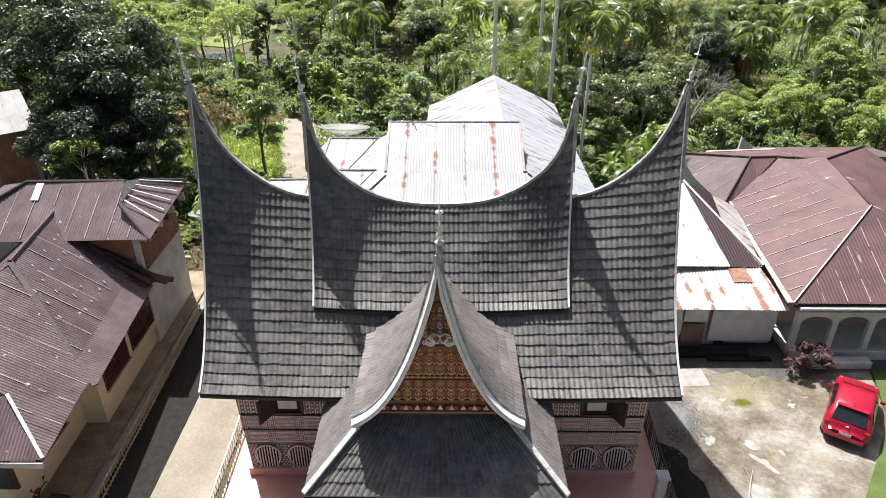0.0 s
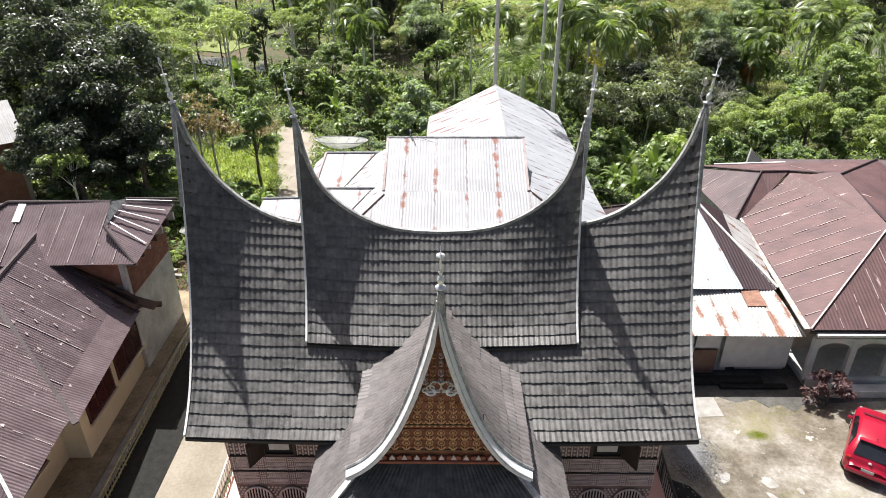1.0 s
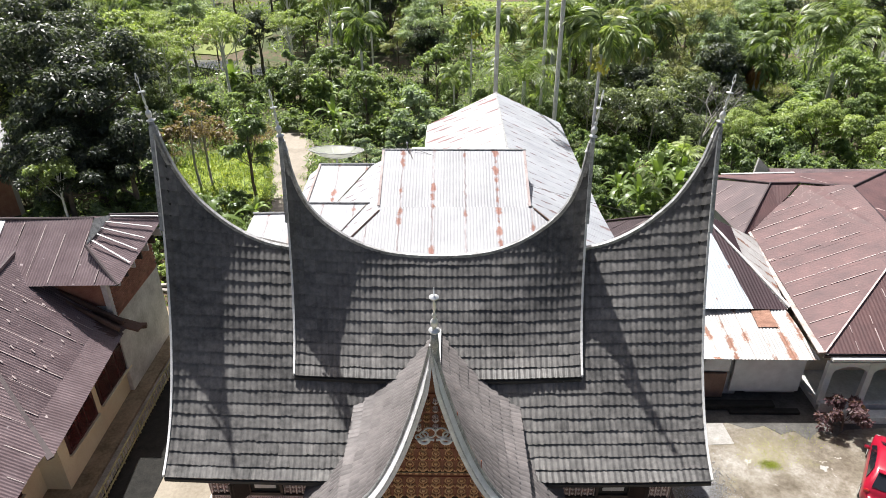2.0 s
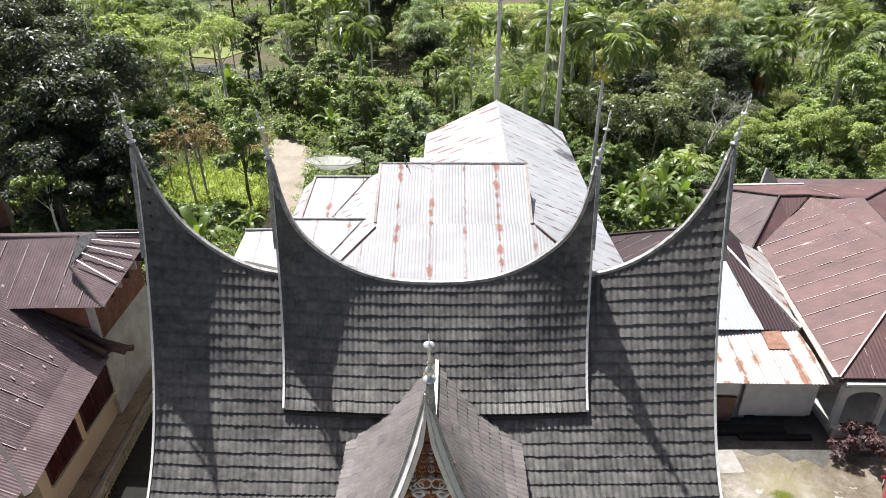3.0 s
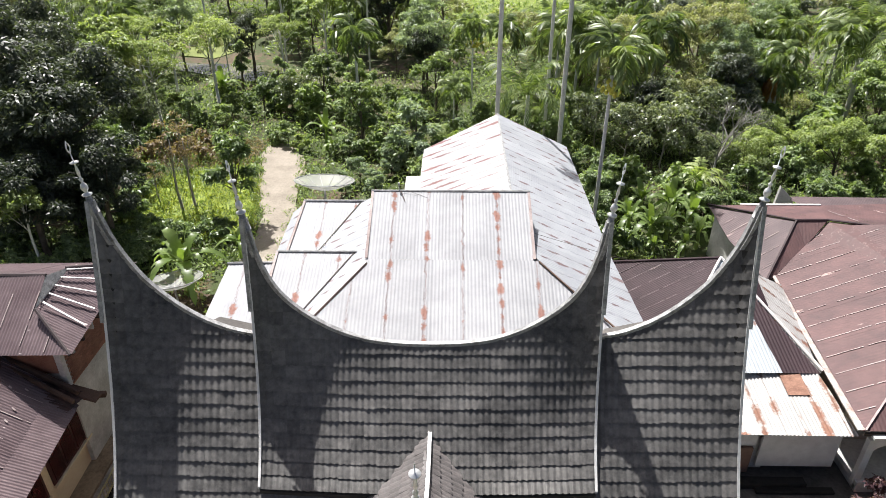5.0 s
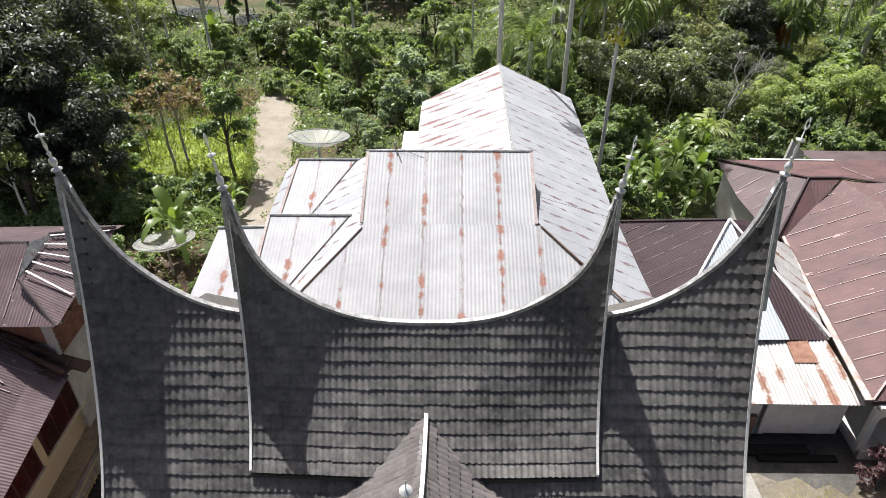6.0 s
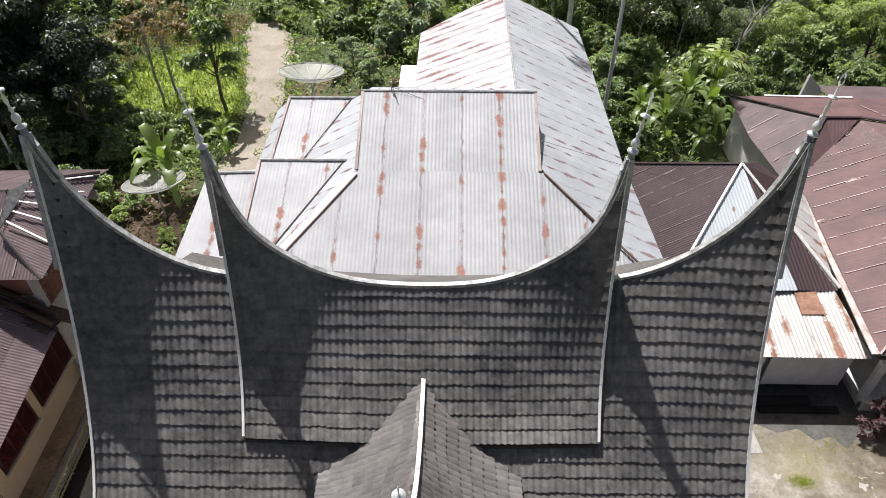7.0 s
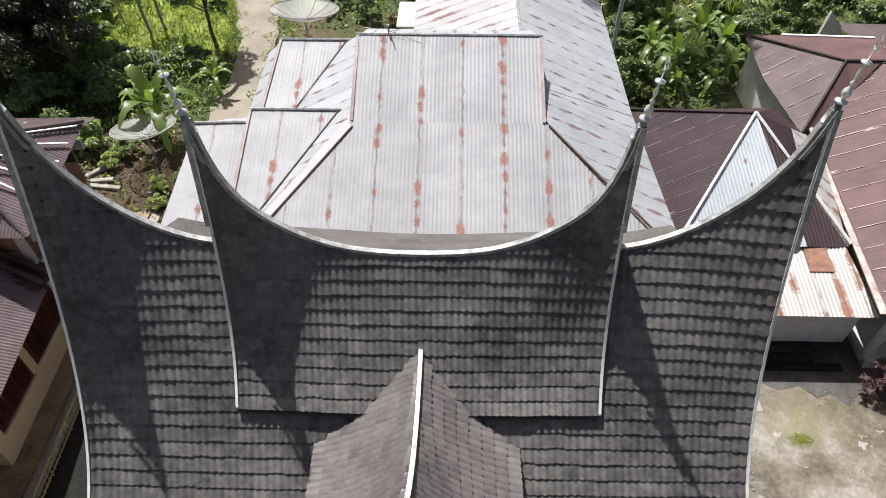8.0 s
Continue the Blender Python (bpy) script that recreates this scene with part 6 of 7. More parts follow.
slender_a = tree(61, 8.6, 1.7, 6.6, 24, 85, 0.44, M_LEAF_SHADE, M_BARK, "slender tree with dark drooping foliage", trunk_r=0.11, slim=0.3)
brown_a = tree(63, 7.2, 1.3, 4.2, 20, 14, 0.28, M_DRY, M_BARK_PALE, "thin half-bare tree with sparse browned leaves", trunk_r=0.09, slim=0.35)
slender_b = tree(62, 8.6, 2.2, 2.4, 20, 120, 0.34, M_LEAF_LIGHT, M_TRUNK, "slender tree with a pale bare trunk and flat crown", trunk_r=0.11)
shrub_a = tree(71, 1.7, 1.3, 1.6, 18, 110, 0.22, M_LEAF, M_BARK, "leafy green shrub in the undergrowth", "shrub", 0.05)
shrub_b = tree(72, 1.4, 1.1, 1.3, 16, 110, 0.24, M_LEAF_LIGHT, M_BARK, "bright yellow-green shrub in the undergrowth", "shrub", 0.04)
shrub_c = tree(73, 1.8, 1.3, 1.7, 18, 110, 0.26, M_LEAF_SHADE, M_BARK, "dark green shrub under the trees", "shrub", 0.05)
shrub_d = tree(74, 1.3, 1.1, 1.2, 12, 40, 0.28, M_DRY, M_BARK_PALE, "heap of dead brown brush and twigs", "shrub", 0.04)
column_a = tree(81, 7.0, 1.0, 6.8, 28, 150, 0.26, M_LEAF_SHADE, M_BARK, "ivy-clad tree shaped like a column", trunk_r=0.14)
airy_a = tree(82, 5.6, 1.9, 3.8, 26, 90, 0.28, M_LEAF, M_BARK, "small open tree with a dark forked trunk", trunk_r=0.10)
place(dark_a, [(-22.5, 84.5, 99, 0.55), (-24.4, 46.6, 20, 1.0), (-33.0, 56.5, 140, 1.05), (-29.5, 53.5, 250, 0.92), (-36, 61, 10, 1.05), (-44, 58, 75, 1.1), (-48, 71, 190, 1.0), (47, 79, 50, 1.0), (-7.5, 92, 80, 0.9)])
place(dark_b, [(-23.6, 41.6, 100, 0.72), (-20.2, 43.2, 210, 0.78), (-25.6, 44.2, 300, 0.85), (-22.4, 45.6, 20, 0.7), (-10.5, 97.0, 20, 0.8), (-16.5, 106.0, 60, 0.9), (-40, 71, 75, 0.9), (25.5, 66.5, 12, 0.72), (17.0, 61.0, 310, 0.62), (23.0, 80.0, 160, 0.95), (-2.5, 76.5, 60, 0.7)])
place(green_a, [(-12.5, 92.0, 30, 0.9), (-5.0, 96.0, 200, 1.0), (-24.0, 106.0, 10, 1.0), (-14.0, 101.0, 300, 1.1), (-9.0, 108.0, 80, 1.2), (-18.5, 91.0, 80, 0.6),(-37.5, 88.0, 140, 0.9), (-21.5, 100.0, 40, 0.9), (-17.5, 95.0, 120, 0.9), (-40.0, 97.0, 220, 1.1), (-29.5, 120.0, 20, 1.2), (-36.0, 121.0, 90, 1.2),(-33.5, 75.0, 40, 1.0), (-38.5, 79.0, 100, 0.9), (-12.0, 71.5, 60, 0.75), (0.8, 67.5, 200, 0.62), (36.5, 62.5, 300, 0.95), (40.5, 57.0, 250, 0.95), (30.5, 78.0, 50, 1.0), (17, 88, 190, 1.1), (-44, 83, 25, 1.1), (36, 86, 80, 1.1), (46, 66, 10, 1.0), (13.5, 74.5, 80, 0.9)])
place(green_b, [(-15.0, 70.5, 60, 0.8), (3.2, 63.5, 200, 0.7), (0.5, 60.5, 40, 0.55), (11.3, 50.0, 250, 0.55), (-20.0, 67.5, 30, 0.55), (34.5, 58.0, 15, 0.9), (-9.0, 75.0, 77, 0.8), (38.0, 52.0, 310, 0.85), (8.6, 58.5, 31, 0.75), (12.5, 66.0, 131, 0.8)])
place(light_a, [(29.3, 54.6, 10, 1.0), (23.4, 55.6, 120, 0.78), (34.5, 51.6, 40, 0.9), (40.0, 66.5, 300, 0.9), (-31.0, 77.5, 230, 0.8), (-41.5, 64.0, 200, 0.9), (15.5, 80.0, 10, 1.0), (27.0, 62.0, 140, 0.6), (38.5, 58.5, 70, 0.85)])
place(cocoa_a, [(12.2, 53.5, 0, 0.8), (10.2, 47.5, 90, 0.7), (6.8, 52.8, 140, 0.8), (9.6, 61.5, 240, 1.0), (-0.8, 54.2, 30, 0.8), (-4.6, 57.8, 120, 0.6), (-8.6, 68.0, 10, 1.0), (-18.0, 71.0, 40, 1.0), (-24.0, 67.0, 60, 0.9), (33.0, 66.0, 50, 1.1), (17.5, 47.8, 320, 0.8), (11.0, 49.6, 200, 0.9)])
thicket_a = tree(36, 5.6, 2.6, 5.0, 44, 70, 0.26, M_LEAF_THICKET, M_BARK_PALE, "tangled thicket tree with small glossy leaves and pale twigs", trunk_r=0.07, slim=0.4, lobes=7)
big_leaf_a = tree(37, 4.6, 2.0, 3.8, 26, 34, 0.62, M_LEAF, M_BARK, "small tree with large drooping green leaves", trunk_r=0.09, slim=0.42, lobes=5)
lacy_a = tree(38, 10.5, 3.2, 9.0, 60, 130, 0.34, M_LEAF_GREY, M_BARK, "tall lacy tree with fine pale green foliage", trunk_r=0.14, slim=0.22, lobes=8)
layered_a = tree(39, 8.4, 3.6, 3.0, 40, 110, 0.24, M_LEAF_LIGHT, M_TRUNK, "flat-crowned tree with feathery light green foliage", trunk_r=0.12, slim=0.3, lobes=7)
place(thicket_a, [(14.6, 58.5, 60, 1.0), (17.2, 57.0, 120, 1.1), (19.6, 60.0, 180, 1.05), (12.4, 61.0, 250, 1.0), (22.0, 62.0, 300, 1.1), (16.0, 63.0, 20, 1.2), (24.4, 59.0, 210, 0.8), (20.6, 55.6, 20, 0.7), (-14.0, 69.0, 44, 0.8), (-26.5, 63.5, 99, 0.9), (8.0, 67.0, 140, 1.0)])
place(big_leaf_a, [(1.6, 56.5, 80, 0.8), (13.0, 51.5, 10, 0.75), (-12.4, 66.5, 44, 0.9), (25.5, 68.5, 210, 1.2), (-5.6, 60.0, 170, 0.6), (31.4, 61.0, 100, 0.9), (16.4, 50.2, 250, 0.7)])
place(lacy_a, [(-2.4, 78.0, 0, 1.05), (26.2, 70.0, 90, 1.0), (9.2, 79.0, 200, 0.9), (-31.0, 86.0, 140, 1.0), (33.5, 82.0, 300, 1.0)])
place(layered_a, [(-22.2, 70.5, 0, 1.05), (-26.4, 66.5, 120, 0.9), (-17.6, 78.5, 220, 0.9), (-30.5, 73.5, 60, 1.0)])
place(olive_a, [(-20.0, 110.0, 60, 1.0), (-1.0, 103.0, 160, 1.0), (-29.0, 88.5, 40, 0.6), (-6.0, 84.5, 250, 0.6),(19.5, 69.0, 0, 1.15), (23.5, 71.5, 100, 1.2), (16.5, 72.0, 30, 1.05), (28.0, 76.5, 50, 1.1), (21.0, 64.0, 200, 0.72), (-30.5, 68.0, 300, 0.75), (31, 90, 20, 1.1), (-50, 84, 20, 1.2), (8.0, 76.0, 77, 1.0)])
place(silver_a, [(-2.4, 57.6, 0, 1.4), (-6.4, 53.8, 80, 0.62), (-5.0, 51.6, 200, 0.55), (-7.4, 52.2, 20, 0.48), (-4.3, 55.6, 20, 0.6), (1.0, 63.2, 200, 0.6), (22.6, 62.0, 60, 0.7)])
place(slender_a, [(-13.7, 47.4, 0, 0.98), (-22.6, 48.6, 40, 0.85)])
place(brown_a, [(-18.2, 48.9, 130, 1.0), (-17.5, 49.4, 10, 0.95), (-20.2, 50.0, 80, 0.5), (-21.0, 57.0, 200, 0.7), (27.5, 68.5, 20, 0.9)])
place(slender_b, [(-23.2, 40.2, 200, 0.66), (-26.8, 72.2, 0, 0.95), (-32.0, 71.0, 50, 1.05), (-13.5, 82.0, 120, 1.1), (-37.0, 84.0, 5, 1.05), (42.0, 74.0, 20, 1.0), (-21.5, 96, 20, 1.0), (-29.0, 66.0, 80, 1.0)])
place(column_a, [(-16.7, 73.0, 0, 0.9), (-22.0, 78.5, 90, 0.95), (-10.8, 80.0, 20, 0.85)])
place(airy_a, [(-7.4, 62.4, 0, 1.0), (-1.2, 71.0, 90, 1.05), (-19.3, 62.6, 200, 0.6)])

areca = palm(3, 10.2, 15, 2.9, 1.0, 0.11, "tall areca palm with yellow fruit bunch", fruit=M_YELLOW, elev=(0.45, 1.55), droop=1.3, shaft=0.8, thick=0.135)
areca_b = palm(4, 24.5, 13, 2.4, 0.85, 0.15, "very tall slender palm with a pale trunk", elev=(0.1, 1.4), droop=1.0, shaft=0.7, thick=0.135)
areca_c = palm(7, 6.2, 14, 2.7, 1.0, 0.10, "areca palm among the broadleaf trees", elev=(0.45, 1.55), droop=1.3, shaft=0.6, thick=0.135)
coco = palm(5, 5.4, 20, 5.2, 1.2, 0.20, "coconut palm with long arching fronds", elev=(0.1, 1.5), droop=1.15, leaf=M_PALM, thick=0.11)
coco_y = palm(6, 2.4, 13, 3.2, 1.0, 0.16, "young coconut palm with yellowish fronds", elev=(0.1, 1.4), droop=1.0, leaf=M_LEAF_LIGHT, thick=0.12)
dry_p = palm(8, 4.6, 12, 2.6, 0.95, 0.12, "palm with orange-brown dead fronds", elev=(0.0, 1.3), droop=1.1, dry=7, thick=0.135)
place(areca, [(9.6, 45.5, 0, 1.05), (2.2, 66.0, 90, 0.82)])
place(areca_b, [(3.6, 52.0, 10, 1.0), (8.7, 56.0, 60, 1.08), (8.0, 59.5, 110, 0.85), (-27.0, 84.0, 0, 0.62), (-9.0, 84.0, 0, 0.62), (33, 92, 0, 0.6), (-14, 90, 0, 0.62), (-19.0, 86.0, 40, 0.58), (50, 84, 30, 0.6)])
place(areca_c, [(-8.1, 67.0, 130, 1.2), (11.6, 67.5, 200, 1.3), (18.3, 67.0, 300, 1.25), (29.8, 67.2, 40, 0.95), (0.6, 61.0, 80, 0.75), (13.2, 66.0, 10, 1.15), (10.0, 68.5, 60, 1.2), (16.2, 64.0, 200, 1.05), (5.0, 72.0, 30, 1.1), (-34.5, 80.5, 10, 1.1), (-11.5, 87.0, 60, 1.1), (36.0, 70.5, 30, 1.1), (33.5, 75.5, 130, 1.0), (21.5, 84.0, 77, 1.1), (-24.5, 81.5, 160, 0.7)])
place(coco, [(6.5, 59.6, 0, 1.0), (43.0, 78.5, 80, 1.25), (38.2, 70.0, 30, 1.05), (11.5, 82.0, 200, 1.1), (10.8, 72.5, 20, 0.95), (-42, 90, 9, 1.2), (46.5, 71.5, 150, 1.1)])
place(coco_y, [(3.4, 57.2, 0, 0.85), (0.2, 58.2, 60, 0.75), (17.6, 50.6, 10, 0.8), (8.4, 64.5, 90, 0.9)])
place(dry_p, [(29.4, 67.4, 0, 1.05), (30.6, 69.4, 120, 1.0), (28.6, 71.0, 220, 1.0)])
bananas = banana(1, 11, 2.9, 1.6)
bananas_b = banana(2, 10, 2.5, 1.3)
place(bananas, [(-14.3, 38.9, 0, 1.22), (-10.2, 61.2, 60, 1.05), (-22.6, 73.5, 100, 1.1), (15.0, 47.5, 50, 1.0), (13.0, 44.6, 200, 0.95)])
place(bananas_b, [(-12.4, 42.6, 30, 0.9), (-9.4, 59.6, 200, 0.75), (14.4, 45.6, 0, 1.0), (16.2, 46.6, 100, 1.1), (12.0, 46.0, 200, 1.0), (17.2, 49.0, 250, 1.1), (13.4, 48.6, 310, 1.1), (-15.9, 40.2, 77, 0.75), (16.0, 44.4, 10, 0.9), (11.2, 43.2, 150, 0.8), (14.9, 43.4, 70, 0.7), (12.9, 43.2, 250, 0.65), (17.4, 45.6, 300, 0.8), (15.6, 49.4, 20, 0.9), (12.2, 47.6, 120, 0.8), (36.0, 54.8, 40, 1.0), (33.2, 62.4, 10, 1.1)])
shrub_spots = [[], [], []]
R0 = np.random.default_rng(5)
for k in range(190):
    x, y = R0.uniform(-34, 42), R0.uniform(43, 76)
    if (-16.5 < x < -8 and y < 63) or (-2.5 < x < 9.3 and y < 52) or (14.5 < x < 30 and y < 47) or (x < -30 and y < 51):
        continue
    if -24 < x < -12 and y < 58 or 31 < x < 39 and 71 < y < 76:
        continue
    dark = 0.75 if x > 9 and y < 62 else 0.35
    pick = 2 if R0.random() < dark else (0 if R0.random() < 0.65 else 1)
    shrub_spots[pick].append((x, y, R0.uniform(0, 360), R0.uniform(0.6, 1.4)))
place(shrub_a, [(-12.2, 35.2, 40, 0.45), (-15.6, 37.2, 80, 0.6), (-11.6, 37.4, 120, 0.6), (-16.6, 33.8, 0, 0.7), (-17.6, 37.4, 0, 1.0), (-19.3, 37.8, 9, 1.1), (-13.8, 62.0, 70, 1.1), (-14.9, 62.8, 10, 0.8)] + shrub_spots[0])
place(shrub_b, [(-16.2, 36.2, 10, 0.5), (-12.9, 33.4, 70, 0.4), (-15.4, 33.0, 0, 0.45), (-13.3, 34.6, 30, 0.45), (-8.0, 60.5, 100, 0.9), (-12.4, 60.6, 0, 0.9), (9.9, 43.0, 0, 0.7), (11.6, 42.0, 60, 0.7), (-22.8, 37.5, 60, 0.9), (-24.6, 37.0, 90, 0.8)] + shrub_spots[1])
place(shrub_c, [(-19.6, 45.4, 20, 0.8), (-18.2, 45.0, 80, 0.75), (-16.8, 44.9, 130, 0.7), (-15.4, 45.3, 0, 0.7), (-14.2, 44.8, 50, 0.8), (-20.9, 47.2, 10, 0.9), (-21.8, 50.6, 70, 0.9), (-22.4, 53.0, 170, 1.0), (-25.4, 41.6, 60, 1.2), (-24.4, 39.6, 10, 1.0), (-17.4, 43.2, 200, 1.1), (-19.2, 42.0, 100, 1.0), (-18.0, 41.5, 40, 1.0), (-20.5, 43.0, 80, 1.1), (-16.0, 43.2, 140, 0.8), (-23.6, 46.5, 30, 1.0), (-21.6, 40.6, 10, 1.2)] + shrub_spots[2])
place(shrub_d, [(-22.2, 59.6, 0, 1.2), (-19.8, 58.6, 60, 1.0), (-17.6, 58.2, 130, 0.8), (-24.4, 58.4, 200, 1.1), (-20.8, 61.2, 300, 1.0), (-17.4, 60.6, 20, 0.7), (-3.2, 50.6, 100, 0.6), (18.6, 50.4, 80, 0.9), (16.8, 51.6, 240, 0.8)])


# purple shrub in the yard
bush = tree(91, 1.4, 0.95, 1.3, 26, 80, 0.17, M_LEAF_PURPLE, M_BARK, "purple-leaved ornamental shrub in the yard", "shrub", 0.05, 0.4)
bush.matrix_basis = pose(16.5, 24.3, 0.04)

# bare dead tree
dead = thing("dead_tree", "bare whitish dead tree with forked twigs", "tree", at=(19.6, 52.8, 0))
g = Geo()
R1d = random.Random(4)


def twig(p, d, r, n):
    q = p + d
    g.tube([p, p.lerp(q, 0.5) + Vector((R1d.uniform(-0.1, 0.1), R1d.uniform(-0.1, 0.1), 0)), q], [r, r * 0.8, r * 0.6], 5, False)
    if n:
        for _ in range(3):
            e = (d.normalized() + Vector((R1d.uniform(-0.9, 0.9), R1d.uniform(-0.9, 0.9), R1d.uniform(-0.2, 0.6)))).normalized() * d.length * 0.72
            twig(q, e, r * 0.6, n - 1)


twig(Vector((19.6, 52.8, -0.1)), Vector((0.1, 0.2, 2.6)), 0.13, 4)
part("trunk", g, plain("dead_wood", (0.17, 0.16, 0.145), (0.34, 0.325, 0.30), 0.9), dead)


# undergrowth, grass and the far wood: too many to count
def undergrowth(name, seed, n, xs, ys, size, material, label, avoid, hgt=0.5, slim=0.4, upright=1.0, kindname="undergrowth"):
    R = np.random.default_rng(seed)
    x, y = R.uniform(*xs, n), R.uniform(*ys, n)
    keep = np.array([not avoid(a, b) for a, b in zip(x, y)])
    x, y = x[keep], y[keep]
    z = np.array([height(a, b) for a, b in zip(x, y)]) + R.random(len(x)) ** 1.6 * hgt
    pos = np.stack([x, y, z], 1)
    m = len(x)
    face = R.normal(size=(m, 3)) * 0.6 + np.array([0, 0, 1.0 - 0.6 * upright])
    along = R.normal(size=(m, 3)) * 0.7 + np.array([0, 0, upright])
    L = size * (0.6 + 0.8 * R.random(m))
    ob = new(name, leaf_cloud(name, pos, face, along, L, L * slim, material))
    return tagged(ob, label, kindname, kind="stuff")


def built_over(x, y):
    return (38.5 < y < 62 and abs(x - np.interp(y, (38.5, 48.3, 52.6, 56.6, 62), (-11.1, -11.45, -12.4, -13.2, -14.4))) < 1.35) or (-8.5 < x < 8.2 and y < 50) or (14.5 < x < 30 and y < 46) or (x < -28 and 38 < y < 52.5) or (-24 < x < -13.8 and y < 36.5)


def open_ground(x, y):
    return built_over(x, y) or (-24 < x < -12 and 43 < y < 58) or (-17 < x < -12.5 and 57 < y < 63) or (31 < x < 39 and 71 < y < 76)


undergrowth("undergrowth", 1, 40000, (-48, 50), (40, 80), 0.26, M_LEAF, "tangled green undergrowth", open_ground, 0.8, 0.4, 0.7)
undergrowth("far_undergrowth", 11, 26000, (-60, 55), (78, 130), 0.55, M_LEAF, "rough green growth beyond the pond", lambda x, y: (-36 < x < 1 and 76 < y < 93) or (-36 < x < -24 and y < 112), 1.1, 0.4, 0.7)
undergrowth("undergrowth_dark", 2, 34000, (-45, 50), (41, 85), 0.32, M_LEAF_SHADE, "dark low foliage under the trees", open_ground, 1.0)
undergrowth("grass_patch", 3, 34000, (-22.8, -12.2), (44.0, 57.0), 0.2, M_GRASS, "lush bright green grass patch", lambda x, y: built_over(x, y) or math.sin(x * 1.7 + y) * math.sin(y * 1.3 - x * 0.6) > 0.75 or (x + 17.0) ** 2 / 34 + (y - 50.5) ** 2 / 42 > 1, 0.3, 0.24, 0.55, "grass")
undergrowth("grass_patch_dark", 7, 9000, (-24, -12.2), (42.0, 58.5), 0.36, M_LEAF, "taller rough grass round the bright patch", built_over, 0.5, 0.2, 1.2, "grass")
slab("grass_ground", [(-21.5, 46), (-19.5, 44.6), (-15, 44.4), (-13.2, 46), (-13.3, 49.5), (-14.6, 53), (-16.2, 57), (-19.5, 56.4), (-21.8, 53.5), (-22.4, 49.5)], 0.1, 0.3, plain("sunny_grass", (0.18, 0.23, 0.04), (0.34, 0.41, 0.09), 0.9, 0, 0.9, 9, 0.6, 0.05), "sunlit grass beside the path", "lawn")
undergrowth("brush_litter", 8, 4200, (-26, -15.5), (56.5, 63), 0.26, M_DRY, "dry brown brush and fallen leaves", built_over, 0.3, 0.3, 0.4, "litter")
undergrowth("clearing_grass", 9, 6000, (30, 40), (70, 77), 0.28, M_LEAF_OLIVE, "dry pale grass in a clearing", built_over, 0.3, 0.2, 1.2, "grass")
undergrowth("garden_litter", 4, 4200, (-18.5, -10.4), (32.5, 41.0), 0.22, M_DRY, "dry leaves and litter on bare earth", lambda x, y: y > 38.5 and x > -13.5, 0.08, 0.4, 0.1, "litter")
undergrowth("garden_weeds", 6, 3000, (-20.5, -10.2), (33.0, 44.0), 0.30, M_LEAF, "weeds in the back garden", lambda x, y: (-17 < x < -11.5 and 33.5 < y < 38 and math.sin(x * 3.1 + y * 2.3) < 0.75) or (x > -13.4 and y > 38.3), 0.55)


def ragged(poly, seed, step=1.2, amp=0.45):
    """The outline broken into short uneven pieces."""
    R = random.Random(seed)
    out = []
    for (x0, y0), (x1, y1) in zip(poly, poly[1:] + poly[:1]):
        n = max(1, int(math.hypot(x1 - x0, y1 - y0) / step))
        for k in range(n):
            t = k / n
            out.append((x0 + (x1 - x0) * t + R.uniform(-amp, amp), y0 + (y1 - y0) * t + R.uniform(-amp, amp)))
    return out


def far_wood():
    R = np.random.default_rng(9)
    pos, nrm, mats = [], [], []
    out = {0: ([], []), 1: ([], []), 2: ([], [])}
    for k in range(520):
        y = 76 + 120 * R.random() ** 0.8
        x = R.uniform(-1, 1) * (30 + y * 0.75)
        if -40 < x < -19 and 76 < y < 118 or -24 < x < 0 and 76 < y < 93 or -1 < x < 22 and 97 < y < 140 or 8 < x < 17 and 112 < y < 132 or 44 < x < 58 and 88 < y < 104:
            continue
        h = R.uniform(3.0, 8.0)
        r = h * R.uniform(0.26, 0.4)
        n = 8
        cs = [(x + R.normal() * r * 0.6, y + R.normal() * r * 0.6, h * R.uniform(0.25, 0.95)) for _ in range(n)]
        p, d = cloud_points(R, cs, [r * R.uniform(0.4, 0.65) for _ in range(n)], 60)
        o = out[int(R.integers(0, 3))]
        o[0].append(p)
        o[1].append(d)
    for k, mat in ((0, M_LEAF), (1, M_LEAF_DARK), (2, M_LEAF_OLIVE)):
        p, d = np.concatenate(out[k][0]), np.concatenate(out[k][1])
        tagged(new("far_wood", leaves("far_wood", R, p, d, 0.55, mat, 0.45)), "distant mixed tropical wood", "woods", kind="stuff")


